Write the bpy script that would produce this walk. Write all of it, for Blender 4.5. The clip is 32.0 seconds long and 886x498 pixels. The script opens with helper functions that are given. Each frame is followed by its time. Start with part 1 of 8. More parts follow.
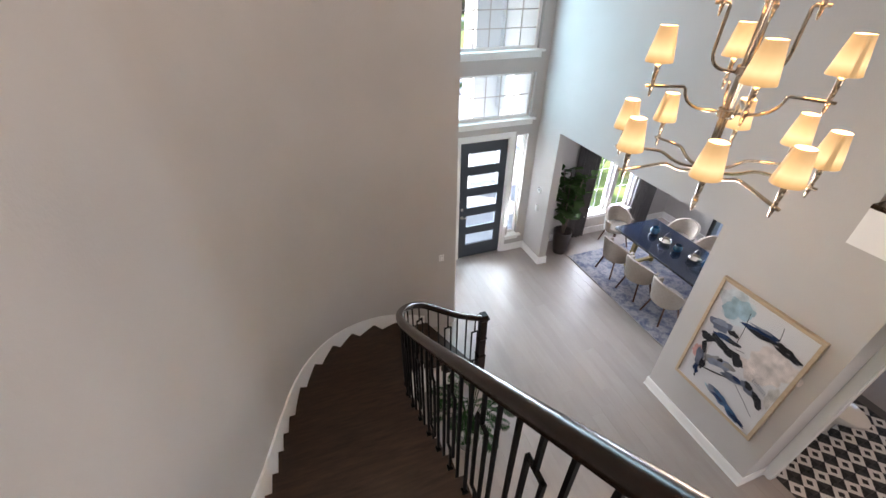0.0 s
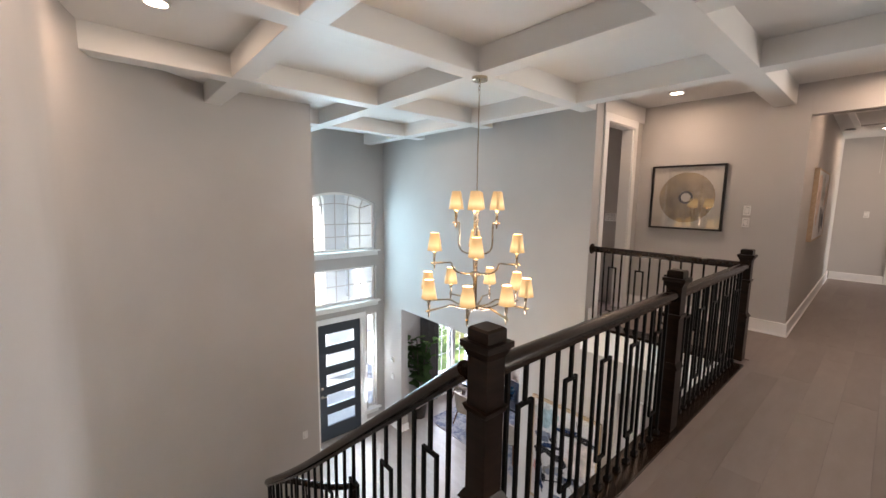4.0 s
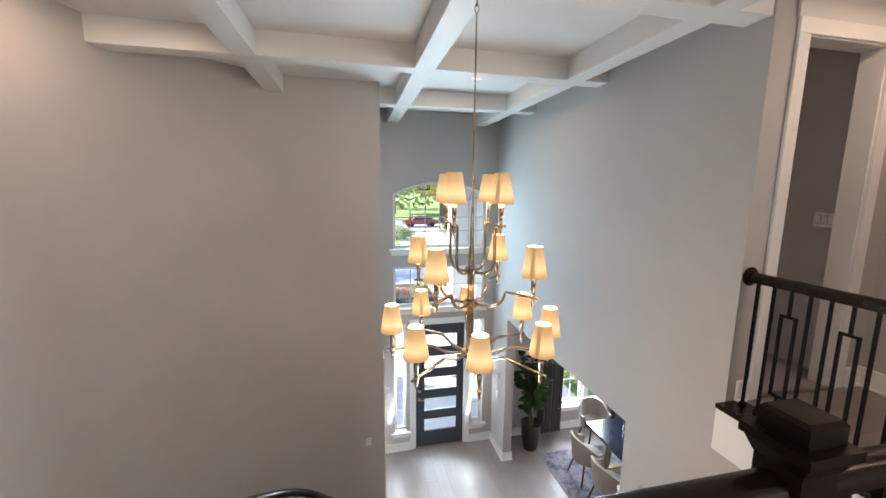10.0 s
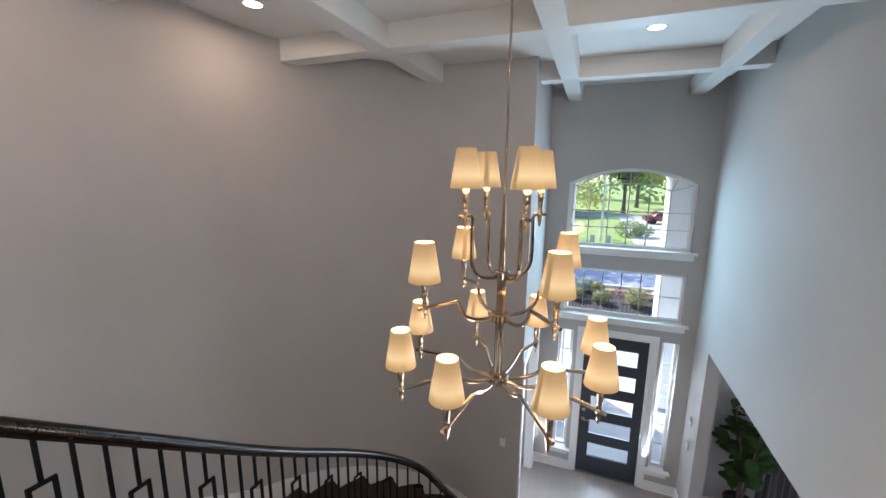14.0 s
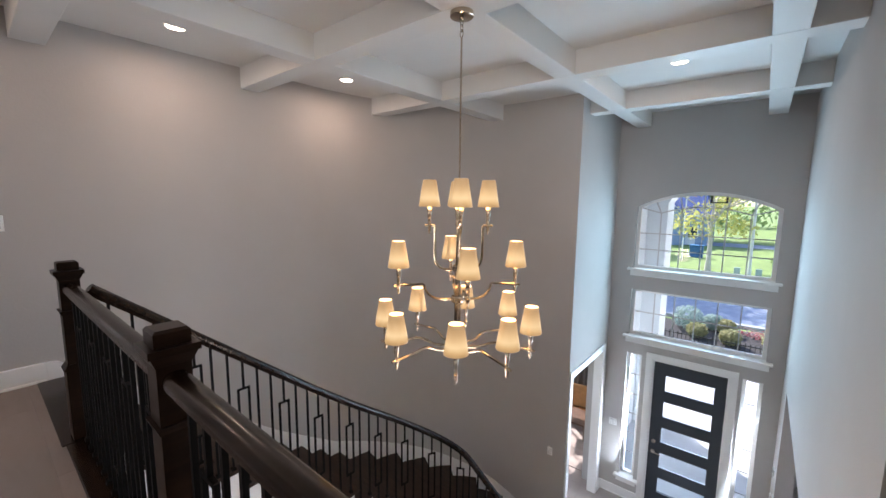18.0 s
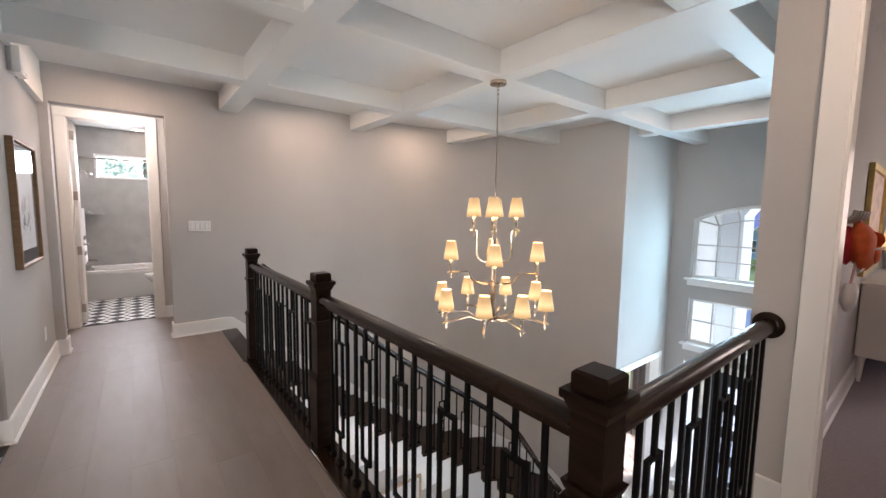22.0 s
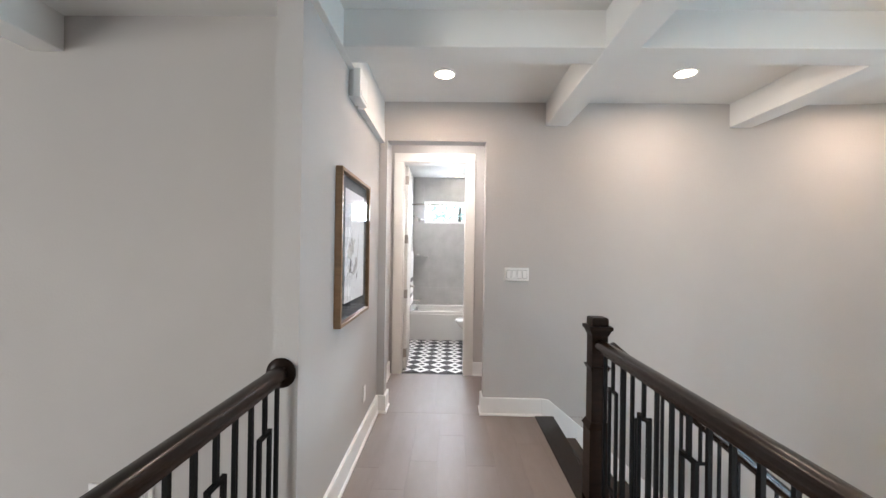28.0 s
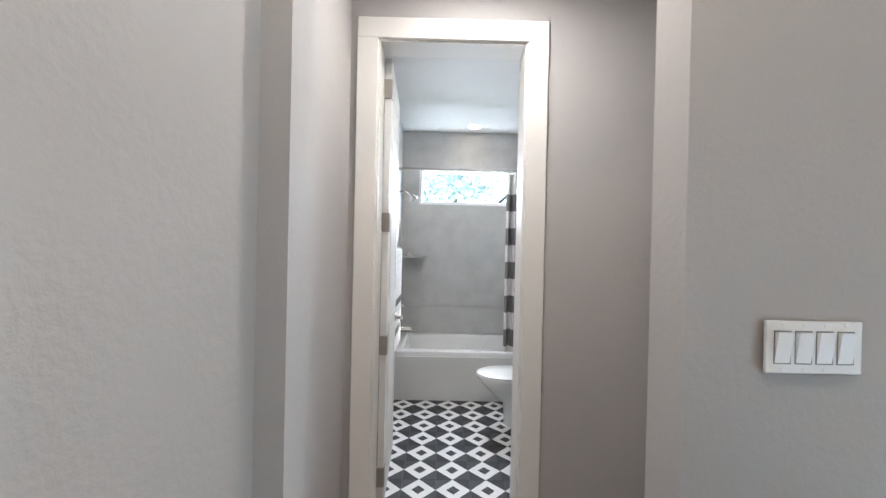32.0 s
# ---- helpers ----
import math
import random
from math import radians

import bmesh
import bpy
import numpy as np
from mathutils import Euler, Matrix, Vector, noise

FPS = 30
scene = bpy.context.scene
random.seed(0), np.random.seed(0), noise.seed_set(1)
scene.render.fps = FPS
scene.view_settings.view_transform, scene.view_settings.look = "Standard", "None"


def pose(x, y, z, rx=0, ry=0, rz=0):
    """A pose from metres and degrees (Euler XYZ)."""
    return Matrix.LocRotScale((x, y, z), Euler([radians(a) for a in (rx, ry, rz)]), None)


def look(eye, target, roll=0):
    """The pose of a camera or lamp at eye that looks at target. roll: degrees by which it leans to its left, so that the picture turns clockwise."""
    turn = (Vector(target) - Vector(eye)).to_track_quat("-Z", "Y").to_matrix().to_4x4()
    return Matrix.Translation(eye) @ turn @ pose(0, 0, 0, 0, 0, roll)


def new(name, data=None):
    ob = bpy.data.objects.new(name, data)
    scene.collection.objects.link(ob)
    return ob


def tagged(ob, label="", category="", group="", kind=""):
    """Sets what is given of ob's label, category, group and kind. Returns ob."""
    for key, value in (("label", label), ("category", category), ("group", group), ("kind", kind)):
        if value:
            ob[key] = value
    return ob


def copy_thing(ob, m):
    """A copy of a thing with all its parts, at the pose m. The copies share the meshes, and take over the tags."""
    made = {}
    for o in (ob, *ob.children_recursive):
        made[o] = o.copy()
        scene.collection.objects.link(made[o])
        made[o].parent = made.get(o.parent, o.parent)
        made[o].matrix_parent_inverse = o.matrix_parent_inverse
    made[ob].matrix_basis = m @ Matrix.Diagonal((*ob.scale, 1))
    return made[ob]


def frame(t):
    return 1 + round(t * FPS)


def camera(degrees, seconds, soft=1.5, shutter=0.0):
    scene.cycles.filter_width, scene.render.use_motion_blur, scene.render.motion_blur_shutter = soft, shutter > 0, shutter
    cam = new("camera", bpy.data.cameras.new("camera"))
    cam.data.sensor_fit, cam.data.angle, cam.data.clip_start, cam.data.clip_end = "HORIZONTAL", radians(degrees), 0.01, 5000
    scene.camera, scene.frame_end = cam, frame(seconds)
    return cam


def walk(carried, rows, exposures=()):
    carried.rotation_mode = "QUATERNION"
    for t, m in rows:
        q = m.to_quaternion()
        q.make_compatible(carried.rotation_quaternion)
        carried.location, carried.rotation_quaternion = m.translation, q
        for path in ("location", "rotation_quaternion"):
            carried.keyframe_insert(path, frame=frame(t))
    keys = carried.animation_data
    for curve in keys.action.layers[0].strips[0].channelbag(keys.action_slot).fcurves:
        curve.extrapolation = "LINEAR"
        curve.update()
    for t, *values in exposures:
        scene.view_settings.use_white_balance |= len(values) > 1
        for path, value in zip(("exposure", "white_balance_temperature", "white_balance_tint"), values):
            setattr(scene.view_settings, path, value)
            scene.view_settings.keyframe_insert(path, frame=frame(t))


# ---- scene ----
cam = camera(97.3, 32.0)
# t, x, y, z, pitch, roll, yaw
ROWS = [
    (0.0, -0.0036, 0.0263, 1.3647, -35.079, -0.156, -19.337),
    (0.5, -0.0372, -0.1429, 1.3847, -31.628, -0.234, -19.841),
    (1.0, -0.1047, -0.2882, 1.4116, -27.098, -0.488, -22.586),
    (1.5, -0.1850, -0.3983, 1.4278, -23.259, -0.491, -26.096),
    (2.0, -0.2311, -0.5348, 1.4326, -19.269, -0.487, -29.177),
    (2.5, -0.2835, -0.7046, 1.4548, -15.109, -0.568, -31.627),
    (3.0, -0.3461, -0.8346, 1.4748, -11.604, -0.603, -34.148),
    (3.5, -0.4243, -0.9301, 1.4742, -8.916, -0.709, -37.508),
    (4.0, -0.4980, -1.0090, 1.4749, -7.314, -0.776, -40.788),
    (4.5, -0.5396, -1.0862, 1.4906, -6.125, -0.746, -43.577),
    (6.5, -0.2275, -0.9502, 1.4706, -5.353, -0.891, -42.911),
    (7.0, 0.0323, -0.9164, 1.4912, -4.897, -0.784, -40.302),
    (7.5, 0.2960, -0.8744, 1.4831, -4.737, -0.790, -36.798),
    (8.0, 0.5583, -0.8090, 1.5045, -5.090, -0.734, -31.964),
    (8.5, 0.7783, -0.7902, 1.4958, -5.644, -0.734, -26.729),
    (9.0, 0.9969, -0.7853, 1.4937, -6.538, -0.638, -21.676),
    (9.5, 1.1940, -0.7398, 1.4684, -7.729, -0.702, -17.103),
    (10.0, 1.3768, -0.6661, 1.4647, -8.879, -0.572, -12.821),
    (10.5, 1.5343, -0.6162, 1.4598, -9.528, -0.589, -9.080),
    (11.0, 1.6931, -0.5758, 1.4620, -9.992, -0.538, -5.188),
    (11.5, 1.8107, -0.5192, 1.4382, -10.597, -0.569, -1.645),
    (12.0, 1.9326, -0.4327, 1.4202, -11.116, -0.643, 2.049),
    (12.5, 2.0377, -0.3376, 1.4276, -11.401, -0.520, 6.004),
    (13.0, 2.1529, -0.2532, 1.4224, -11.147, -0.427, 10.839),
    (13.5, 2.2992, -0.2430, 1.4398, -10.756, -0.539, 16.321),
    (14.0, 2.4051, -0.2350, 1.4286, -10.465, -0.564, 21.283),
    (14.5, 2.5103, -0.2440, 1.4135, -10.132, -0.607, 25.180),
    (15.0, 2.6237, -0.2543, 1.4007, -9.667, -0.556, 28.406),
    (15.5, 2.7748, -0.2500, 1.3961, -9.126, -0.506, 31.192),
    (17.5, 3.3640, -0.4454, 1.4197, -7.222, -0.601, 37.535),
    (18.0, 3.5062, -0.4912, 1.4227, -7.131, -0.605, 39.352),
    (18.5, 3.6167, -0.5584, 1.4065, -7.241, -0.640, 41.219),
    (19.0, 3.7223, -0.6396, 1.4072, -7.122, -0.636, 42.046),
    (19.5, 3.8356, -0.7434, 1.4226, -6.878, -0.656, 42.283),
    (20.0, 3.9531, -0.8076, 1.4391, -6.214, -0.625, 42.930),
    (20.5, 4.0993, -0.8473, 1.4392, -5.410, -0.653, 45.019),
    (21.0, 4.2382, -0.8977, 1.4336, -4.954, -0.710, 47.847),
    (21.5, 4.3441, -0.9458, 1.4293, -5.026, -0.730, 50.263),
    (22.0, 4.4273, -0.9931, 1.4182, -5.408, -0.786, 51.828),
    (22.5, 4.4866, -1.0404, 1.4088, -6.281, -0.849, 52.420),
    (23.0, 4.5685, -1.0920, 1.4120, -7.495, -0.881, 52.372),
    (23.5, 4.6164, -1.1110, 1.3943, -8.634, -0.975, 52.443),
    (24.0, 4.5987, -1.0890, 1.4004, -8.535, -1.007, 53.614),
    (24.5, 4.4921, -1.0249, 1.4088, -7.420, -1.010, 57.385),
    (25.0, 4.3140, -0.9917, 1.4211, -5.802, -0.943, 63.443),
    (25.5, 4.0394, -0.9748, 1.4284, -3.918, -0.778, 71.370),
    (26.0, 3.7826, -0.9763, 1.4448, -2.097, -0.766, 78.748),
    (26.5, 3.5145, -0.9422, 1.4277, -0.839, -0.735, 84.517),
    (28.5, 2.4532, -1.0453, 1.4275, 0.273, -0.883, 91.396),
    (29.0, 2.1671, -1.0857, 1.4351, 0.471, -0.923, 91.583),
    (29.5, 1.8558, -1.1627, 1.4305, 0.314, -0.959, 91.750),
    (30.0, 1.5483, -1.2069, 1.4443, -0.121, -0.928, 91.490),
    (30.5, 1.1859, -1.2064, 1.4387, -0.235, -0.998, 91.239),
    (31.0, 0.8340, -1.2132, 1.4376, -0.499, -1.099, 91.139),
    (31.5, 0.4966, -1.2589, 1.4514, -0.320, -1.159, 90.087),
    (32.0, 0.1596, -1.2479, 1.4277, -0.340, -1.256, 89.497),
]
EXPOSURES = [(0.0, 2.12, 7050, 23), (4.5, 2.06, 7100, 22), (8.0, 1.98, 7050, 22), (12.0, 1.75, 6800, 22), (15.0, 1.50, 6450, 21), (19.0, 1.68, 6650, 23), (23.0, 2.07, 6800, 21), (25.0, 2.16, 6820, 20), (26.0, 2.24, 7000, 21), (28.5, 2.36, 6200, 13), (30.0, 2.26, 6050, 11), (31.0, 2.10, 6000, 11), (32.0, 2.02, 6000, 11)]
walk(cam, [(t, pose(x, y, z, 90 + pitch, roll, yaw)) for t, x, y, z, pitch, roll, yaw in ROWS], EXPOSURES)

# ---- world, sun and lamps ----
SUN_EL, SUN_AZ = 40.0, -50.0   # degrees; azimuth from +y towards +x
world = bpy.data.worlds.new("world")
scene.world = world
world.use_nodes = True
_wn = world.node_tree.nodes
_sky = _wn.new("ShaderNodeTexSky")
_sky.sky_type = "NISHITA"
_sky.sun_disc = False
_sky.sun_elevation = radians(SUN_EL)
_sky.sun_rotation = radians(SUN_AZ)
world.node_tree.links.new(_sky.outputs[0], _wn["Background"].inputs[0])
_wn["Background"].inputs[1].default_value = 0.15
_sd = bpy.data.lights.new("sun", "SUN")
_sd.energy, _sd.angle, _sd.color = 4.0, radians(0.5), (1.0, 0.95, 0.88)
_sv = Vector((math.sin(radians(SUN_AZ)) * math.cos(radians(SUN_EL)), math.cos(radians(SUN_AZ)) * math.cos(radians(SUN_EL)), math.sin(radians(SUN_EL))))
_so = new("sun", _sd)
_so.matrix_world = look(_sv * 60, (0, 0, 0))


def window_light(x, y, z, w, h, facing, power, color=(0.86, 0.93, 1.0), spread=140):
    """An area lamp in place of the light from a window opening."""
    d = bpy.data.lights.new("window_light", "AREA")
    d.shape, d.size, d.size_y, d.energy, d.color, d.spread = "RECTANGLE", w, h, power, color, radians(spread)
    o = new("window_light", d)
    o.matrix_world = look((x, y, z), Vector((x, y, z)) + Vector(facing))
    return o


def spot_light(x, y, z, power, color=(1.0, 0.78, 0.59)):
    d = bpy.data.lights.new("downlight", "AREA")
    d.shape, d.size, d.energy, d.color = "DISK", 0.13, power * 0.13, color
    o = new("downlight", d)
    o.matrix_world = look((x, y, z), (x, y, z - 1))
    return o


# light of the chandelier's sixteen bulbs, gathered under its lowest tier
_cd = bpy.data.lights.new("chandelier_light", "POINT")
_cd.energy, _cd.color, _cd.shadow_soft_size = 6.6, (1.0, 0.86, 0.70), 0.16
new("chandelier_light", _cd).location = (2.04, 1.455, 0.14)
# front windows, door and sidelights, dining, bathroom and side room windows; unseen great room, study and bedroom
# windows
SKYBLUE = (0.46, 0.82, 1.0)
window_light(2.80, 6.03, 0.92, 1.35, 0.9, (0.0, -1, 0.0), 11.5, SKYBLUE, 160)
window_light(2.80, 6.03, -0.275, 1.35, 0.6, (0.0, -1, 0.1), 7.2, SKYBLUE, 160)
window_light(2.86, 6.3, -2.0, 1.6, 1.9, (-0.5, -1, 0.15), 42, (0.68, 0.89, 1.0), 140)
for _x in (2.13, 3.59):
    window_light(_x, 6.03, -1.95, 0.13, 1.8, (-1.2, -1, 0.3), 7, (0.72, 0.90, 1.0), 160)
window_light(5.93, 6.25, -1.9, 1.2, 1.8, (-0.2, -1, 0), 60, (0.78, 0.89, 1.0), 150)
# great room daylight from unseen windows, placed to light bridge and stair wall
window_light(7.5, -9.8, 0.0, 4.0, 4.5, (-0.25, 1, 0.05), 140, (1.0, 0.97, 0.93))
window_light(-4.5, -0.95, 2.1, 1.0, 0.4, (1, 0.1, -0.9), 17)
window_light(-0.5, 7.72, -1.85, 1.4, 1.9, (0.25, -1, -0.1), 18)
# added lamp at an unseen opening, to brighten the far study
window_light(11.8, 2.35, 1.5, 1.4, 1.4, (0, -1, -0.1), 22)
# added bedroom lamp at an unseen window, tinted warm like indoor light
window_light(6.4, 6.25, 1.6, 2.2, 1.2, (0, -1, -0.1), 14, (1.0, 0.86, 0.78))

# ---- materials ----
def _mat(name):
    m = bpy.data.materials.new(name)
    m.use_nodes = True
    nt = m.node_tree
    return m, nt, nt.nodes["Principled BSDF"]


def _set(b, **kw):
    for k, v in kw.items():
        b.inputs[k.replace("_", " ")].default_value = v


def _coords(nt, scale, rnd=0.0):
    tc = nt.nodes.new("ShaderNodeTexCoord")
    mp = nt.nodes.new("ShaderNodeMapping")
    mp.inputs["Scale"].default_value = scale
    nt.links.new(tc.outputs["Object"], mp.inputs["Vector"])
    if rnd:
        oi = nt.nodes.new("ShaderNodeObjectInfo")
        ml = nt.nodes.new("ShaderNodeMath")
        ml.operation = "MULTIPLY"
        ml.inputs[1].default_value = rnd
        nt.links.new(oi.outputs["Random"], ml.inputs[0])
        cx = nt.nodes.new("ShaderNodeCombineXYZ")
        for i in range(3):
            nt.links.new(ml.outputs[0], cx.inputs[i])
        nt.links.new(cx.outputs[0], mp.inputs["Location"])
    return mp.outputs[0]


def _noise(nt, vec, scale, detail=4.0, rough=0.55):
    n = nt.nodes.new("ShaderNodeTexNoise")
    n.inputs["Scale"].default_value, n.inputs["Detail"].default_value, n.inputs["Roughness"].default_value = scale, detail, rough
    nt.links.new(vec, n.inputs["Vector"])
    return n.outputs["Fac"]


def _ramp(nt, fac, stops):
    r = nt.nodes.new("ShaderNodeValToRGB")
    els = r.color_ramp.elements
    els[0].position, els[0].color = stops[0][0], (*stops[0][1], 1)
    els[1].position, els[1].color = stops[-1][0], (*stops[-1][1], 1)
    for p, c in stops[1:-1]:
        e = els.new(p)
        e.color = (*c, 1)
    nt.links.new(fac, r.inputs[0])
    return r.outputs[0]


def _bump(nt, b, fac, strength, dist=0.002):
    bp = nt.nodes.new("ShaderNodeBump")
    bp.inputs["Strength"].default_value, bp.inputs["Distance"].default_value = strength, dist
    nt.links.new(fac, bp.inputs["Height"])
    nt.links.new(bp.outputs[0], b.inputs["Normal"])


def _tint(c, k):
    return tuple(min(1.0, v * k) for v in c)


def paint(name, color, rough=0.6, bump=0.15, scale=55.0, vary=0.03, spec=0.4):
    """Rolled wall paint with orange-peel relief and faint unevenness."""
    m, nt, b = _mat(name)
    v = _coords(nt, (1, 1, 1))
    col = _ramp(nt, _noise(nt, v, 1.3, 3), [(0.3, _tint(color, 1 - vary)), (0.7, _tint(color, 1 + vary))])
    nt.links.new(col, b.inputs["Base Color"])
    _set(b, Roughness=rough, Specular_IOR_Level=spec)
    if bump:
        _bump(nt, b, _noise(nt, v, scale, 3, 0.6), bump, 0.003)
    return m


def wood(name, dark, light, rough=0.3, grain=(1.2, 14, 14), rnd=9.0, coat=0.0, bump=0.1, vary=0.0, spec=0.5):
    m, nt, b = _mat(name)
    v = _coords(nt, grain, rnd)
    f = _noise(nt, v, 3.0, 7, 0.65)
    col = _ramp(nt, f, [(0.3, dark), (0.7, light)])
    if vary:
        oi = nt.nodes.new("ShaderNodeObjectInfo")
        hs = nt.nodes.new("ShaderNodeHueSaturation")
        mr = nt.nodes.new("ShaderNodeMapRange")
        mr.inputs[3].default_value, mr.inputs[4].default_value = 1 - vary, 1 + vary
        nt.links.new(oi.outputs["Random"], mr.inputs[0])
        nt.links.new(mr.outputs[0], hs.inputs["Value"])
        nt.links.new(col, hs.inputs["Color"])
        col = hs.outputs[0]
    nt.links.new(col, b.inputs["Base Color"])
    rr = nt.nodes.new("ShaderNodeMapRange")
    rr.inputs[3].default_value, rr.inputs[4].default_value = rough - 0.05, rough + 0.1
    nt.links.new(_noise(nt, v, 1.2, 3), rr.inputs[0])
    nt.links.new(rr.outputs[0], b.inputs["Roughness"])
    _set(b, Coat_Weight=coat, Coat_Roughness=0.12, Specular_IOR_Level=spec)
    _bump(nt, b, f, bump, 0.001)
    return m


def plain(name, color, rough=0.5, metal=0.0, spec=0.5, vary=0.05, scale=8.0, bump=0.0, coat=0.0, sheen=0.0):
    m, nt, b = _mat(name)
    v = _coords(nt, (1, 1, 1))
    f = _noise(nt, v, scale, 4)
    nt.links.new(_ramp(nt, f, [(0.3, _tint(color, 1 - vary)), (0.7, _tint(color, 1 + vary))]), b.inputs["Base Color"])
    _set(b, Roughness=rough, Metallic=metal, Specular_IOR_Level=spec, Coat_Weight=coat, Sheen_Weight=sheen)
    if bump:
        _bump(nt, b, _noise(nt, v, scale * 12, 4), bump, 0.002)
    return m


def glow(name, color, strength):
    m, nt, b = _mat(name)
    _set(b, Base_Color=(*color, 1), Emission_Color=(*color, 1), Emission_Strength=strength, Roughness=0.6)
    return m


def glass(name, tint=(1, 1, 1), rough=0.0, ior=1.45):
    m, nt, b = _mat(name)
    nt.nodes.remove(b)
    tr, gl = nt.nodes.new("ShaderNodeBsdfTransparent"), nt.nodes.new("ShaderNodeBsdfGlossy")
    mx, fr = nt.nodes.new("ShaderNodeMixShader"), nt.nodes.new("ShaderNodeFresnel")
    tr.inputs[0].default_value = (*tint, 1)
    gl.inputs["Roughness"].default_value = rough
    fr.inputs[0].default_value = ior
    nt.links.new(fr.outputs[0], mx.inputs[0])
    nt.links.new(tr.outputs[0], mx.inputs[1])
    nt.links.new(gl.outputs[0], mx.inputs[2])
    nt.links.new(mx.outputs[0], nt.nodes["Material Output"].inputs["Surface"])
    return m


WALL = paint("greige_wall_paint", (0.50, 0.481, 0.468), 0.75, 0.4, 60, 0.03, 0.12)
CEIL = paint("white_ceiling_paint", (0.74, 0.735, 0.72), 0.6, 0.2, 50)
BEAM = paint("white_beam_paint", (0.73, 0.725, 0.71), 0.45, 0.05, 40)
TRIM = paint("white_trim_paint", (0.86, 0.86, 0.85), 0.3, 0.04, 30)
# white muntins seen against the light: their backlit shade is in this grey
MUNTIN = paint("backlit_muntin_paint", (0.48, 0.49, 0.50), 0.45, 0.03, 30)
CREAM = paint("cream_trim_paint", (0.80, 0.78, 0.74), 0.45, 0.03, 30)
DARKWOOD = wood("dark_stained_wood", (0.0045, 0.0022, 0.0013), (0.019, 0.009, 0.005), 0.34, (1.2, 1.2, 9), 9.0, 0.03, spec=0.15)
DARKWOOD_X = wood("dark_stained_wood_rail", (0.0055, 0.0027, 0.0017), (0.022, 0.011, 0.0062), 0.22, (1.2, 9, 9), 9.0, 0.1, spec=0.26)
TREAD = wood("dark_stair_tread", (0.012, 0.007, 0.005), (0.044, 0.024, 0.015), 0.36, (1.5, 10, 10), 9.0, 0.06, 0.1, 0.15, 0.3)
IRON = plain("black_iron", (0.004, 0.004, 0.004), 0.5, 0.1, 0.12, 0.1, 30, 0.05)
PLANK = wood("grey_brown_floor_plank", (0.210, 0.172, 0.159), (0.250, 0.207, 0.192), 0.45, (0.7, 2.6, 2.6), 40.0, 0.0, 0.04, 0.06)
PLANK_LOW = wood("pale_grey_floor_plank", (0.325, 0.288, 0.268), (0.375, 0.335, 0.313), 0.33, (0.4, 2.5, 2.5), 40.0, 0.0, 0.03, 0.045)
NICKEL = plain("polished_nickel", (0.52, 0.44, 0.35), 0.11, 1.0, 0.5, 0.03)
SATIN = plain("satin_nickel", (0.42, 0.38, 0.34), 0.35, 1.0, 0.5, 0.04)
GLASS = glass("window_glass", (0.86, 0.95, 1.0))
LAMP_DISC = glow("downlight_disc", (1.0, 0.82, 0.62), 5.0)

# ---- building tools ----
def obj_from(bm, name, material, parent=None, label="", smooth=None):
    me = bpy.data.meshes.new(name)
    bm.normal_update()
    bm.to_mesh(me)
    bm.free()
    if material is not None:
        me.materials.append(material)
    if smooth:
        for p in me.polygons:
            p.use_smooth = True
        me.set_sharp_from_angle(angle=radians(smooth))
    o = new(name, me)
    if parent is not None:
        o.parent = parent
    if label:
        o["label"] = label
    return o


def part(name, bm, material, parent, label="", smooth=None):
    return obj_from(bm, name, material, parent, label, smooth)


def thing(name, at, label, category, group="", rz=0):
    e = new(name)
    e.empty_display_size = 0.1
    e.matrix_world = pose(*at, 0, 0, rz)
    return tagged(e, label, category, group)


def structure(name, bm, material, label, category, smooth=None):
    return tagged(obj_from(bm, name, material, None, "", smooth), label, category, "", "structure")


def add_box(bm, x0, y0, z0, x1, y1, z1, bevel=0.0, seg=1):
    vs = [bm.verts.new(p) for p in ((x0, y0, z0), (x1, y0, z0), (x1, y1, z0), (x0, y1, z0), (x0, y0, z1), (x1, y0, z1), (x1, y1, z1), (x0, y1, z1))]
    fs = [bm.faces.new([vs[i] for i in q]) for q in ((3, 2, 1, 0), (4, 5, 6, 7), (0, 1, 5, 4), (1, 2, 6, 5), (2, 3, 7, 6), (3, 0, 4, 7))]
    if bevel:
        es = list({e for f in fs for e in f.edges})
        bmesh.ops.bevel(bm, geom=es, offset=bevel, segments=seg, affect="EDGES", profile=0.5, clamp_overlap=True)
    return bm


def bx(x0, y0, z0, x1, y1, z1, bevel=0.0, seg=1):
    return add_box(bmesh.new(), x0, y0, z0, x1, y1, z1, bevel, seg)


def add_lathe(bm, prof, n=20, cx=0.0, cy=0.0, cz=0.0, cap=True):
    rings = []
    for r, z in prof:
        rings.append([bm.verts.new((cx + r * math.cos(2 * math.pi * i / n), cy + r * math.sin(2 * math.pi * i / n), cz + z)) for i in range(n)])
    for a, b in zip(rings, rings[1:]):
        for i in range(n):
            bm.faces.new((a[i], a[(i + 1) % n], b[(i + 1) % n], b[i]))
    if cap:
        bm.faces.new(rings[0][::-1])
        bm.faces.new(rings[-1])
    return bm


def lathe(prof, n=20, cx=0.0, cy=0.0, cz=0.0, cap=True):
    return add_lathe(bmesh.new(), prof, n, cx, cy, cz, cap)


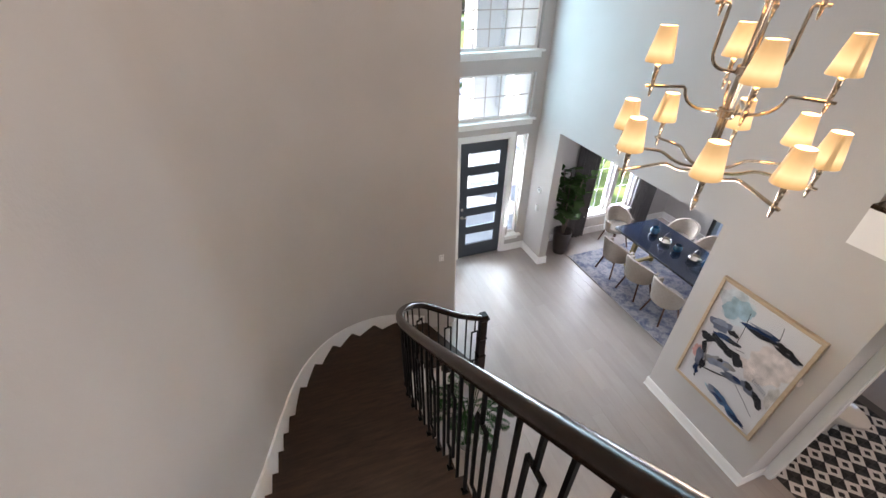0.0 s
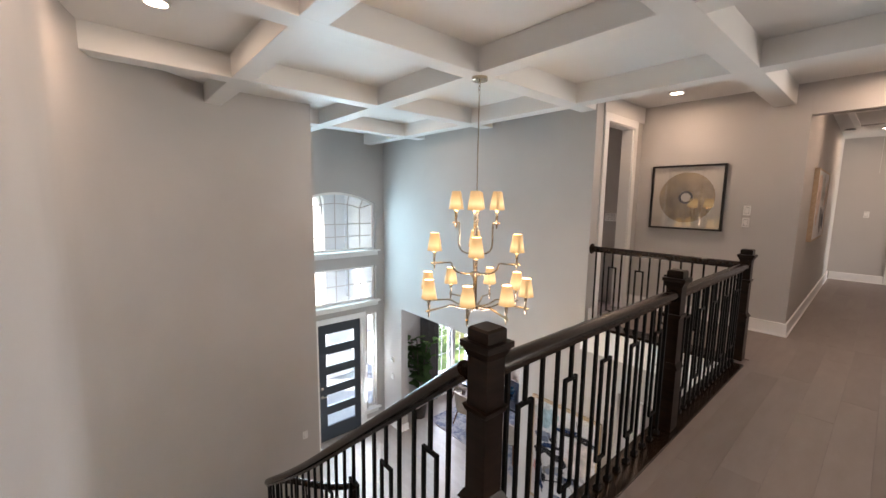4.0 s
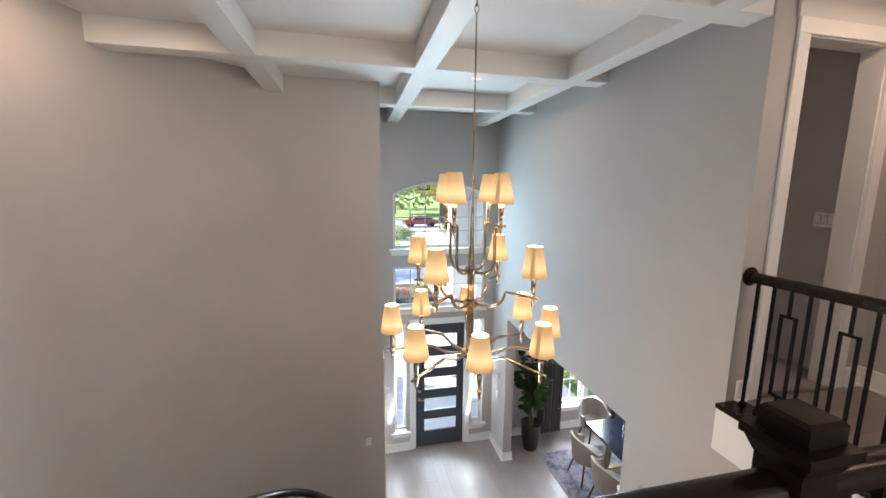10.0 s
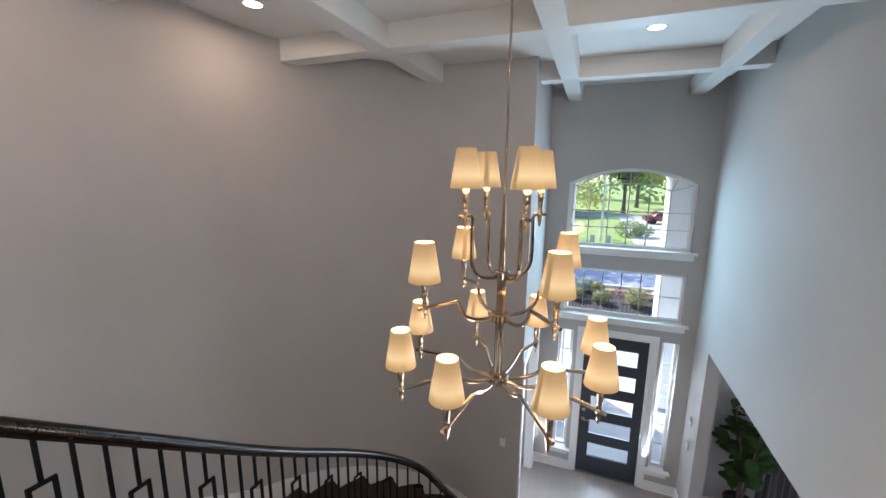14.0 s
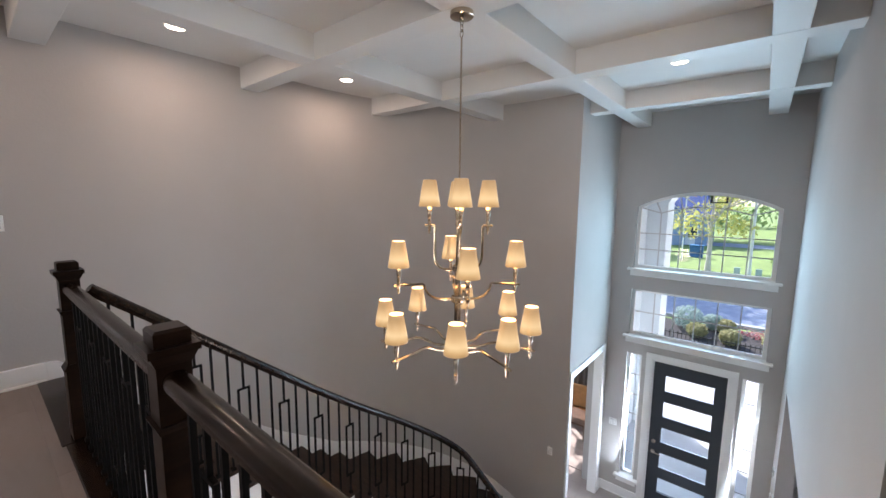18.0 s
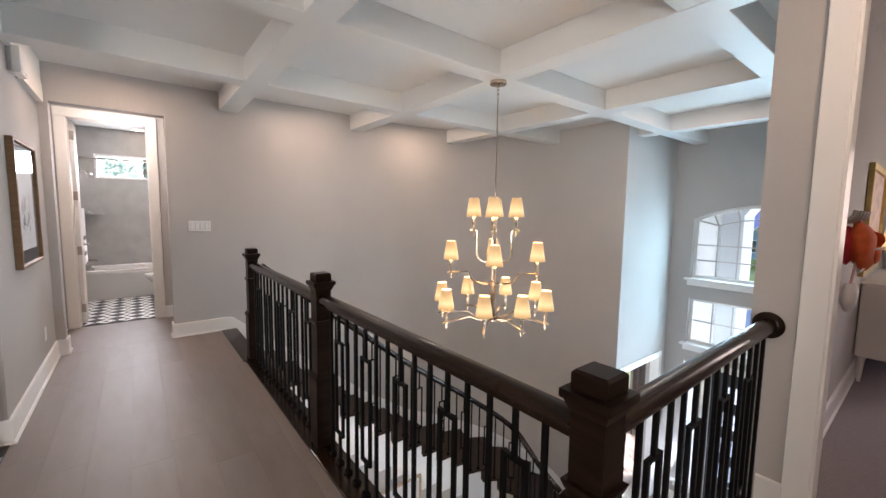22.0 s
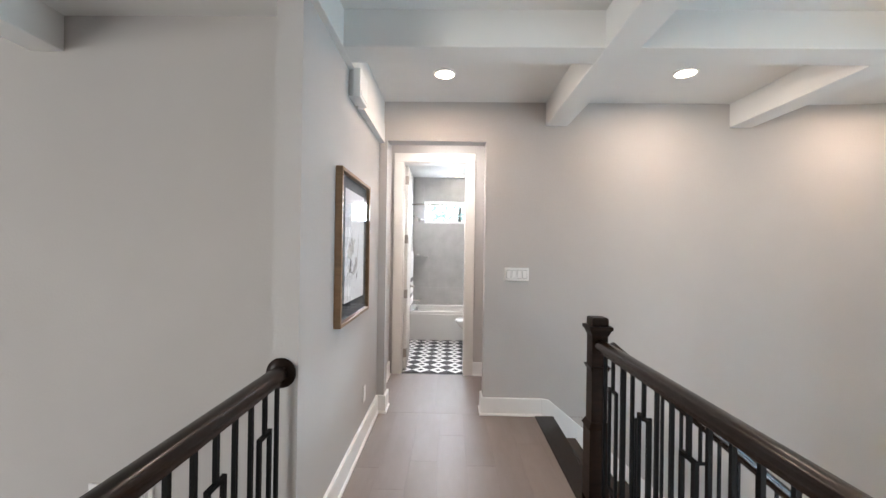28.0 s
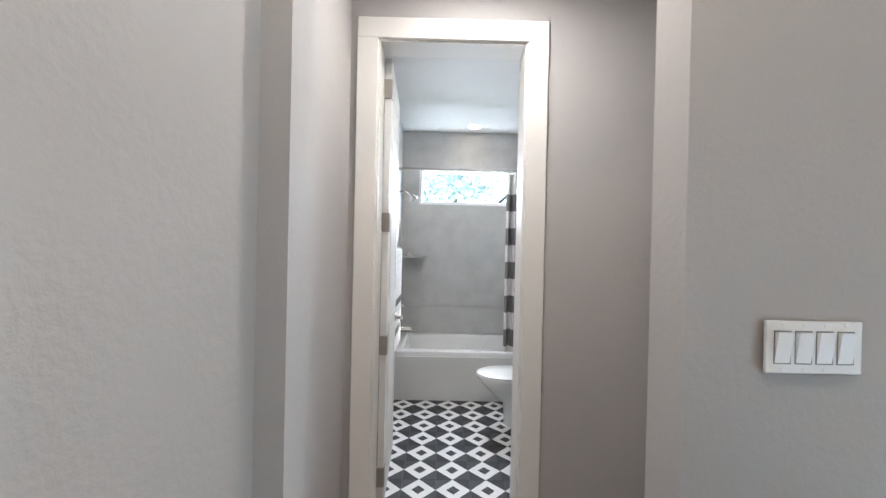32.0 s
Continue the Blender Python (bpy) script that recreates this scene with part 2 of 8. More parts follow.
def add_sweep(bm, path, section, up=(0, 0, 1), closed=False, cap=True):
    """Carries a closed 2D section (side, up) along a path."""
    pts = [Vector(p) for p in path]
    rings = []
    n = len(pts)
    for i, p in enumerate(pts):
        a = pts[i - 1] if i > 0 else (pts[-1] if closed else pts[0])
        b = pts[i + 1] if i < n - 1 else (pts[0] if closed else pts[-1])
        d = (b - a).normalized()
        u = Vector(up)
        s = d.cross(u)
        if s.length < 1e-4:
            s = d.cross(Vector((1, 0, 0)))
        s.normalize()
        w = s.cross(d).normalized()
        rings.append([bm.verts.new(p + s * q[0] + w * q[1]) for q in section])
    k = len(section)
    pairs = list(zip(rings, rings[1:])) + ([(rings[-1], rings[0])] if closed else [])
    for a, b in pairs:
        for i in range(k):
            bm.faces.new((a[i], a[(i + 1) % k], b[(i + 1) % k], b[i]))
    if cap and not closed:
        bm.faces.new(rings[0][::-1])
        bm.faces.new(rings[-1])
    bmesh.ops.recalc_face_normals(bm, faces=bm.faces)
    return bm


def sweep(path, section, up=(0, 0, 1), closed=False, cap=True):
    return add_sweep(bmesh.new(), path, section, up, closed, cap)


def circle(r, n=10):
    return [(r * math.cos(2 * math.pi * i / n), r * math.sin(2 * math.pi * i / n)) for i in range(n)]


def wall_cells(axis, a0, a1, u0, u1, z0, z1, holes=()):
    """A wall slab across `axis` from a0 to a1, running u0..u1, with rectangular holes (u0, u1, z0, z1) right through."""
    us = sorted({u0, u1, *[v for h in holes for v in h[:2] if u0 < v < u1]})
    zs = sorted({z0, z1, *[v for h in holes for v in h[2:] if z0 < v < z1]})
    solid = {}
    for i in range(len(us) - 1):
        for j in range(len(zs) - 1):
            um, zm = (us[i] + us[i + 1]) / 2, (zs[j] + zs[j + 1]) / 2
            solid[i, j] = not any(h[0] < um < h[1] and h[2] < zm < h[3] for h in holes)
    bm = bmesh.new()
    cache = {}

    def v(a, u, z):
        key = (round(a, 5), round(u, 5), round(z, 5))
        if key not in cache:
            cache[key] = bm.verts.new((a, u, z) if axis == "x" else (u, a, z))
        return cache[key]
    for (i, j), s in solid.items():
        if not s:
            continue
        ua, ub, za, zb = us[i], us[i + 1], zs[j], zs[j + 1]
        for a in (a0, a1):
            bm.faces.new((v(a, ua, za), v(a, ub, za), v(a, ub, zb), v(a, ua, zb)))
        for di, dj, q in ((-1, 0, ((ua, za), (ua, zb))), (1, 0, ((ub, za), (ub, zb))), (0, -1, ((ua, za), (ub, za))), (0, 1, ((ua, zb), (ub, zb)))):
            if not solid.get((i + di, j + dj), False):
                (p0, q0), (p1, q1) = q
                bm.faces.new((v(a0, p0, q0), v(a1, p0, q0), v(a1, p1, q1), v(a0, p1, q1)))
    bmesh.ops.recalc_face_normals(bm, faces=bm.faces)
    return bm


def wall(name, axis, a0, a1, u0, u1, z0, z1, holes=(), label="smooth greige painted wall", material=None):
    return structure(name, wall_cells(axis, a0, a1, u0, u1, z0, z1, holes), material or WALL, label, "wall")


BASE_H, BASE_T = 0.15, 0.018
BASE_SECTION = [(0, 0), (BASE_T + 0.011, 0), (BASE_T + 0.011, 0.010), (BASE_T + 0.003, 0.017), (BASE_T, 0.018), (BASE_T, BASE_H - 0.006), (BASE_T - 0.005, BASE_H), (0, BASE_H)]


def baseboard(path, z, label="white baseboard with a small shoe moulding"):
    """Runs with the wall on its left-hand side (the board lies to the right of the path)."""
    return structure("baseboard", miter(path, z, BASE_SECTION), TRIM, label, "baseboard")


def miter(path, z, section):
    bm = bmesh.new()
    pts = [Vector((p[0], p[1])) for p in path]
    dirs = [(b - a).normalized() for a, b in zip(pts, pts[1:])]
    rings = []
    for i, p in enumerate(pts):
        d0 = dirs[max(0, i - 1)]
        d1 = dirs[min(i, len(dirs) - 1)]
        n0, n1 = Vector((d0.y, -d0.x)), Vector((d1.y, -d1.x))
        m = (n0 + n1) / max(1e-6, 1 + n0.dot(n1))
        rings.append([bm.verts.new((p.x + m.x * s, p.y + m.y * s, z + h)) for s, h in section])
    k = len(section)
    for a, b in zip(rings, rings[1:]):
        for i in range(k):
            bm.faces.new((a[i], a[(i + 1) % k], b[(i + 1) % k], b[i]))
    bm.faces.new(rings[0][::-1])
    bm.faces.new(rings[-1])
    bmesh.ops.recalc_face_normals(bm, faces=bm.faces)
    return bm

# ---- plan ----
LOW, CEILZ, BEAMZ = -3.40, 2.725, 2.52
XW, YS, XE, YN = -0.69, -1.645, 3.89, 5.97      # west wall, picture wall, foyer east wall, front wall
XH, YB = 5.14, 1.37                             # ring-picture wall, bedroom door wall

# outer stair curve: straight, quarter ellipse, straight
OC, OA, OB = (0.95, 2.10), 1.64, 2.25
IC, IA, IB = (0.95, 2.10), 0.52, 1.12


def curve_outer(off=0.0, n=28):
    pts = [(XW + off, -0.2)]
    for i in range(n + 1):
        a = math.pi - (math.pi / 2) * i / n
        pts.append((OC[0] + (OA - off) * math.cos(a), OC[1] + (OB - off) * math.sin(a)))
    pts.append((1.715, OC[1] + OB - off))
    return pts


# curved west wall from floor to ceiling
_bm = bmesh.new()
_in = [(XW, -0.709)] + curve_outer()
_out = [(XW - 0.14, -0.709)] + [(XW - 0.14, -0.2)] + [(p[0] - 0.0, p[1]) for p in curve_outer(-0.14)[1:-1]] + [(1.715, OC[1] + OB + 0.14)]
_rl = []
for z in (LOW, CEILZ + 0.05):
    _rl.append(([_bm.verts.new((*p, z)) for p in _in], [_bm.verts.new((*p, z)) for p in _out]))
(_a0, _b0), (_a1, _b1) = _rl
for _l, _h in ((_a0, _a1), (_b0, _b1)):
    for i in range(len(_l) - 1):
        _bm.faces.new((_l[i], _l[i + 1], _h[i + 1], _h[i]))
for i in range(len(_a0) - 1):
    _bm.faces.new((_a0[i], _a0[i + 1], _b0[i + 1], _b0[i]))
    _bm.faces.new((_a1[i], _a1[i + 1], _b1[i + 1], _b1[i]))
_bm.faces.new((_a0[0], _b0[0], _b1[0], _a1[0]))
_bm.faces.new((_a0[-1], _b0[-1], _b1[-1], _a1[-1]))
bmesh.ops.recalc_face_normals(_bm, faces=_bm.faces)
structure("wall_west_curved", _bm, WALL, "tall curved greige painted wall along the stair", "wall", 25)

wall("wall_west", "x", XW - 0.14, XW, YS, -0.7095, 0.0, CEILZ + 0.05, [(-1.577, -0.7, -1, 2.38)], "greige wall with an opening to the bathroom lobby")
wall("wall_south", "y", -1.76, YS, XW - 0.14, 1.09, LOW, CEILZ + 0.05, label="greige wall beside the bridge with a framed print")
wall("wall_foyer_west", "x", 1.60, 1.715, OC[1] + OB + 0.1405, YN, LOW, CEILZ + 0.05, [(4.44, 5.75, LOW - 1, -0.90)], "greige foyer wall with a cased opening")
# the last hole is an unseen bedroom opening, added to let light in
wall("wall_front", "y", YN, YN + 0.18, -2.5, 9.0, LOW, CEILZ + 0.05,
     [(2.37, 3.37, LOW - 1, -0.93), (2.02, 2.24, -3.02, -0.93), (3.48, 3.70, -3.02, -0.93), (2.02, 3.70, -0.64, 0.09), (2.02, 3.70, 0.42, 1.62),
      (5.38, 5.90, -2.90, -0.95), (6.0, 6.52, -2.90, -0.95), (-2.4, 1.43, LOW - 1, -0.441), (5.3, 7.5, 1.0, 2.2)], "greige front wall with the door and tall windows")
wall("wall_side_north", "y", 7.8, 7.98, -2.5, 1.499, LOW, -0.36, [(-1.3, 0.3, -2.9, -0.75)], "greige side room wall with a window")
structure("wall_side_east", bx(1.43, YN + 0.1805, LOW, 1.499, 7.799, -0.36), WALL, "greige side room wall", "wall")
wall("wall_east", "x", XE, XE + 0.16, YB, YN, LOW, CEILZ + 0.05, [(2.32, 5.32, LOW - 1, -0.745)], "tall greige foyer wall with the dining opening")
wall("wall_east_low", "x", XE, XE + 0.16, -6.0, YB, LOW, -0.33, [(-0.9, 0.90, LOW - 1, -0.745)], "greige wall under the landing")
wall("wall_bedroom", "y", YB, YB + 0.14, XE + 0.16, 9.0, 0, CEILZ + 0.05, [(4.15, 4.87, -1, 2.44)], "greige wall with the bedroom doorway")
wall("wall_ring_picture", "x", XH, XH + 0.14, -0.33, YB, 0, CEILZ + 0.05, label="greige wall at the end of the landing")
wall("wall_hall_header", "x", XH, XH + 0.14, -1.225, -0.331, 2.40, CEILZ + 0.05, label="greige header over the hall opening")
wall("wall_hall_south", "y", -1.76, -1.62, XH + 0.1405, 9.3, LOW, CEILZ + 0.05, label="greige hall wall")
wall("wall_hall_stub", "x", XH, XH + 0.14, -1.76, -1.2255, LOW, CEILZ + 0.05, label="greige wall end beside the hall opening")
_hw = [(XH + 0.1405, -0.330), (10.4, -0.215), (10.4, -0.075), (XH + 0.1405, -0.190)]
_bm = bmesh.new()
_lo, _hi = ([_bm.verts.new((*p, z)) for p in _hw] for z in (0.0, CEILZ + 0.05))
for k in range(4):
    _bm.faces.new((_lo[k], _lo[(k + 1) % 4], _hi[(k + 1) % 4], _hi[k]))
_bm.faces.new(_lo[::-1])
_bm.faces.new(_hi)
structure("wall_hall_north", _bm, WALL, "greige hall wall with a pale print", "wall")
wall("wall_hall_end", "x", 10.4, 10.54, -1.76, 6, 0, CEILZ + 0.05, [(-1.90, -1.07, -1, 2.44)], "grey wall at the end of the hall")
# great room south of the bridge
wall("wall_great_west", "x", 0.415, 0.555, -10.0, -1.761, LOW, CEILZ + 0.05, label="tall greige great room wall")
# out of view; the hole is added for the great room daylight
wall("wall_great_south", "y", -10.0, -9.86, 0.415, 12.0, LOW, CEILZ + 0.05, [(7.0, 11.0, -2.6, 2.3)], "great room wall with an unseen opening added for light")
wall("wall_great_east", "x", 12.0, 12.14, -10.0, -2.05, LOW, CEILZ + 0.05, label="plain greige wall")
wall("wall_low_east", "x", 12.0, 12.14, -2.05, 1.6, LOW, -0.34, label="plain greige wall")
# bathroom lobby and bathroom
wall("wall_bath_door", "x", -1.89, -1.75, -1.76, 0.3, 0, CEILZ + 0.05, [(-1.575, -0.828, -1, 2.44)], "greige wall with the bathroom door")
wall("wall_lobby_south", "y", -1.83, -1.70, -1.75, XW - 0.14, 0, CEILZ + 0.05, label="greige lobby wall")
wall("wall_lobby_north", "y", 0.16, 0.30, -1.75, XW - 0.14, 0, CEILZ + 0.05, label="greige lobby wall")
wall("wall_bath_south", "y", -1.83, -1.69, -4.4, -1.89, 0, CEILZ + 0.05, label="white bathroom wall")
wall("wall_bath_north", "y", 0.16, 0.30, -4.4, -1.89, 0, CEILZ + 0.05, label="white bathroom wall")
wall("wall_bath_west", "x", -4.42, -4.26, -1.83, 0.3, 0, CEILZ + 0.05, [(-1.49, -0.40, 1.90, 2.30)], "bathroom wall with a high window")
# ceiling
structure("ceiling", bx(-4.5, -10.1, CEILZ, 13.2, YN + 0.2, CEILZ + 0.12), CEIL, "white coffered ceiling", "ceiling")
structure("ceiling_low", bx(XE + 0.16, YB + 0.1, -0.44, 9.0, YN, -0.36), CEIL, "white dining room ceiling", "ceiling")
structure("ceiling_side_front", bx(-2.5, YN + 0.1805, -0.44, 1.429, 7.8, -0.36), CEIL, "white side room ceiling", "ceiling")
structure("ceiling_side", bx(-2.5, 4.45, -0.44, 1.41, YN, -0.36), CEIL, "white side room ceiling", "ceiling")
# coffer beams, one grid
BW = 0.094
NSX = (0.534, 2.035, 3.54)
EWY = (-1.70, -0.103, 1.477, 3.075, 4.68)
_bm = bmesh.new()
for y in EWY:
    add_box(_bm, XW if y > -1 else -0.69, y - BW, BEAMZ, XE + (1.25 if y < 1.4 else 0), y + BW, CEILZ, 0.004)
for x in NSX:
    add_box(_bm, x - BW, -1.79, BEAMZ + 0.0015, x + BW, YN, CEILZ, 0.004)
structure("ceiling_beams", _bm, BEAM, "white boxed ceiling beams in a square grid", "ceiling")
_bm = bmesh.new()
add_box(_bm, 0.555, -3.31 - BW, BEAMZ, 11.9, -3.31 + BW, CEILZ, 0.004)
add_box(_bm, 0.555, -4.91 - BW, BEAMZ, 11.9, -4.91 + BW, CEILZ, 0.004)
structure("ceiling_beams", _bm, BEAM, "white boxed beams over the great room", "ceiling")

# floors
_bm = bmesh.new()
add_box(_bm, -1.75, -1.70, -0.33, XW - 0.07, 0.16, -0.012)
add_box(_bm, XW - 0.07, -1.57, -0.33, XW, -0.71, -0.012)
add_box(_bm, XW, -1.76, -0.33, XE - 0.06, -0.12, -0.012)
add_box(_bm, XE - 0.06, -1.76, -0.33, XH, YB, -0.012)
add_box(_bm, XH, -1.62, -0.33, 12.0, -0.23, -0.012)
structure("floor_upper", _bm, PLANK, "grey-brown plank floor of the bridge and landing", "floor")
structure("floor_lower", bx(-2.5, -10.0, LOW - 0.2, 12.0, YN + 0.18, LOW - 0.012), PLANK_LOW, "pale grey plank floor of the foyer", "floor")
structure("floor_bath", bx(-4.4, -1.83, -0.33, -1.75, 0.3, -0.008), PLANK, "bathroom floor", "floor")
structure("floor_bedroom", bx(XE + 0.16, YB, -0.33, 9.0, YN, -0.004), plain("lilac_grey_carpet", (0.30, 0.27, 0.29), 0.95, 0, 0.1, 0.08, 60, 0.6), "grey-lilac bedroom carpet", "floor")

# ---- balustrade and stair ----
def rail_section(w=0.070, h=0.068):
    """Rounded handrail with narrower underside."""
    a, b = w / 2, h
    return [(-a * 0.55, 0), (a * 0.55, 0), (a * 0.62, b * 0.22), (a, b * 0.36), (a * 1.02, b * 0.55), (a * 0.86, b * 0.80), (a * 0.5, b * 0.96), (0, b), (-a * 0.5, b * 0.96), (-a * 0.86, b * 0.80), (-a * 1.02, b * 0.55), (-a, b * 0.36), (-a * 0.62, b * 0.22)]


RAIL_Z = 0.866       # underside of the level rail


def add_square(bm, cx, cy, z0, z1, s0, s1=None):
    s1 = s0 if s1 is None else s1
    lo = [bm.verts.new((cx + dx * s0 / 2, cy + dy * s0 / 2, z0)) for dx, dy in ((-1, -1), (1, -1), (1, 1), (-1, 1))]
    hi = [bm.verts.new((cx + dx * s1 / 2, cy + dy * s1 / 2, z1)) for dx, dy in ((-1, -1), (1, -1), (1, 1), (-1, 1))]
    bm.faces.new(lo[::-1])
    bm.faces.new(hi)
    for i in range(4):
        bm.faces.new((lo[i], lo[(i + 1) % 4], hi[(i + 1) % 4], hi[i]))


def newel(x, y, z, parent, height=1.04):
    s = 0.089

    def piece(name, rows, parent, label=""):
        bm = bmesh.new()
        for z0, z1, s0, s1 in rows:
            add_square(bm, x, y, z + z0, z + z1, s0, s1)
        return part(name, bm, DARKWOOD, parent, label)
    h = height
    post = piece("newel_post", [(0.45, h - 0.104, s, s)], parent, "dark square newel post with moulded collar")
    piece("plinth", [(0.0, 0.42, s + 0.022, s + 0.022)], post, "wider plinth block")
    piece("base_moulding", [(0.4205, 0.455, s + 0.040, s + 0.004)], post)
    piece("collar", [(0.748, 0.772, s + 0.008, s + 0.026)], post)
    piece("neck_moulding", [(h - 0.1035, h - 0.0705, s + 0.004, s + 0.030)], post)
    piece("cap_plate", [(h - 0.07, h - 0.0485, s + 0.042, s + 0.042)], post)
    cap = bmesh.new()
    add_square(cap, x, y, z + height - 0.048, z + height - 0.008, s + 0.004)
    add_square(cap, x, y, z + height - 0.008, z + height, s + 0.004, s - 0.010)
    part("cap", cap, DARKWOOD, post, "dark square block cap")


def square_bar(bm, p, q, s=0.0075):
    add_sweep(bm, [p, q], [(-s, -s), (s, -s), (s, s), (-s, s)])


def baluster(bx_, by_, z0, z1, parent, along, kind):
    """A square iron bar with a shoe; kind 1 carries a raised, offset rectangle."""
    bm = bmesh.new()
    ax, ay = along
    s = 0.0075
    if kind == 0:
        square_bar(bm, (bx_, by_, z0), (bx_, by_, z1))
    else:
        w = 0.041
        h = z1 - z0
        a0, a1 = kind
        za, zb = z0 + a0 * h, z0 + a1 * h
        square_bar(bm, (bx_, by_, z0), (bx_, by_, za))
        square_bar(bm, (bx_, by_, zb), (bx_, by_, z1))
        for sg in (-1, 1):
            square_bar(bm, (bx_ + ax * w * sg, by_ + ay * w * sg, za - s), (bx_ + ax * w * sg, by_ + ay * w * sg, zb + s))
        for zz in (za, zb):
            square_bar(bm, (bx_ - ax * w, by_ - ay * w, zz), (bx_ + ax * w, by_ + ay * w, zz))
    o = part("baluster", bm, IRON, parent)
    sh = bmesh.new()
    add_square(sh, bx_, by_, z0, z0 + 0.016, 0.034, 0.032)
    add_square(sh, bx_, by_, z0 + 0.016, z0 + 0.026, 0.032, 0.018)
    part("shoe", sh, IRON, o)


def level_rail(p, q, parent, start, step, n, first=1, z=0.0):
    """A straight level run from p to q; n balusters from `start` metres past p, every third one carrying a rectangle."""
    P, Q = Vector((*p, 0)), Vector((*q, 0))
    d = (Q - P).normalized()
    part("handrail", sweep([P + Vector((0, 0, z + RAIL_Z)), Q + Vector((0, 0, z + RAIL_Z))], rail_section()), DARKWOOD_X, parent, "rounded dark wooden handrail", 40)
    for i in range(n):
        c = P + d * (start + step * i)
        baluster(c.x, c.y, z + 0.006, z + RAIL_Z + 0.012, parent, (d.x, d.y), (0.200, 0.798) if i % 3 == first else 0)


def rosette(x, y, z, parent, axis):
    bm = lathe([(0.0, 0.0), (0.062, 0.0), (0.064, 0.006), (0.055, 0.016), (0.03, 0.02), (0.0, 0.021)], 24, cap=False)
    rot = {"x": Matrix.Rotation(radians(90), 4, "Y"), "-y": Matrix.Rotation(radians(90), 4, "X")}[axis]
    bmesh.ops.transform(bm, matrix=Matrix.Translation((x, y, z)) @ rot, verts=bm.verts)
    part("rosette", bm, DARKWOOD, parent, "round dark rail rosette", 40)


YR, XR = -0.152, 3.96
NEWX = (0.446, 2.199, 3.963)
YSR = -1.715
bal = thing("balustrade", (0, 0, 0), "dark wood and black iron balustrade round the stair opening", "balustrade", "balustrades")
for x in NEWX:
    newel(x, YR, 0.004, bal, 1.05)
level_rail((NEWX[0] + 0.05, YR), (NEWX[1] - 0.05, YR), bal, 0.067, 0.1076, 15)
level_rail((NEWX[1] + 0.05, YR), (NEWX[2] - 0.05, YR), bal, 0.102, 0.1047, 15)
level_rail((XR, YR + 0.05), (XR, YB - 0.012), bal, 0.078, 0.1023, 14, 2)
rosette(XR, YB, RAIL_Z + 0.035, bal, "-y")
sbal = thing("balustrade", (0, 0, 0), "dark wood and black iron balustrade above the great room", "balustrade", "balustrades")
level_rail((1.10, YSR), (XH - 0.01, YSR), sbal, 0.031, 0.104, 38)
rosette(1.09, YSR, RAIL_Z + 0.035, sbal, "x")

# dark nosing boards round the openings
def nosing(x0, y0, x1, y1):
    structure("trim_nosing", bx(x0, y0, -0.03, x1, y1, 0.006, 0.006, 2), DARKWOOD_X, "dark stained nosing board at the floor edge", "trim")


nosing(0.53, -0.245, XE - 0.06, -0.085)
nosing(XW + 0.02, -0.262, 0.5295, -0.10)
nosing(3.80, -0.0845, 4.03, YB - 0.002)
nosing(1.092, -1.80, XH, -1.645)
structure("trim_fascia", bx(0.5, -0.12, -0.34, XE - 0.06, -0.105, -0.031), TRIM, "white fascia under the floor edge", "trim")
structure("trim_fascia", bx(3.815, -0.1045, -0.34, 3.832, YB - 0.002, -0.031), TRIM, "white fascia under the landing edge", "trim")

RISE, NSTEP = 3.40 / 19, 18


def _resample(pts, at):
    seg = [0.0]
    for a, b in zip(pts, pts[1:]):
        seg.append(seg[-1] + math.hypot(b[0] - a[0], b[1] - a[1]))
    out = []
    for s in at:
        s = min(max(s, 0), seg[-1])
        for i in range(len(pts) - 1):
            if s <= seg[i + 1] + 1e-9:
                t = (s - seg[i]) / max(1e-9, seg[i + 1] - seg[i])
                out.append((pts[i][0] + (pts[i + 1][0] - pts[i][0]) * t, pts[i][1] + (pts[i + 1][1] - pts[i][1]) * t))
                break
    return out, seg[-1]


def path_inner(off=0.0, n=24):
    pts = [(0.43 - off, -0.2)]
    for i in range(n + 1):
        a = math.pi - (math.pi / 2) * i / n
        pts.append((IC[0] + (IA + off) * math.cos(a), IC[1] + (IB + off) * math.sin(a)))
    pts.append((1.80, IC[1] + IB + off))
    return pts


# nosing places along both sides
_go = [0.22 * n for n in range(0, 9)] + [1.76 + s for s in (0.26, 0.52, 0.80, 1.24, 1.68, 2.12, 2.52, 2.93, 3.36, 3.79)]
_gi = [0.22 * n for n in range(0, 9)] + [1.76 + 0.250 * k for k in range(1, 11)]
OUTN, _ = _resample(curve_outer(0.022), [0.05 + s for s in _go])
INN, _ = _resample(path_inner(0.0), [0.05 + s for s in _gi])


def slab(poly, z0, z1):
    bm = bmesh.new()
    lo = [bm.verts.new((*p, z0)) for p in poly]
    hi = [bm.verts.new((*p, z1)) for p in poly]
    bm.faces.new(lo[::-1])
    bm.faces.new(hi)
    for i in range(len(poly)):
        bm.faces.new((lo[i], lo[(i + 1) % len(poly)], hi[(i + 1) % len(poly)], hi[i]))
    bmesh.ops.recalc_face_normals(bm, faces=bm.faces)
    return bm


stair = thing("staircase", (0, 0, LOW), "curved staircase with dark treads and white open stringer", "staircase")
stair.matrix_world = Matrix.Identity(4)


def between(path, s0, s1, k=4):
    return _resample(path, [s0 + (s1 - s0) * i / k for i in range(k + 1)])[0]


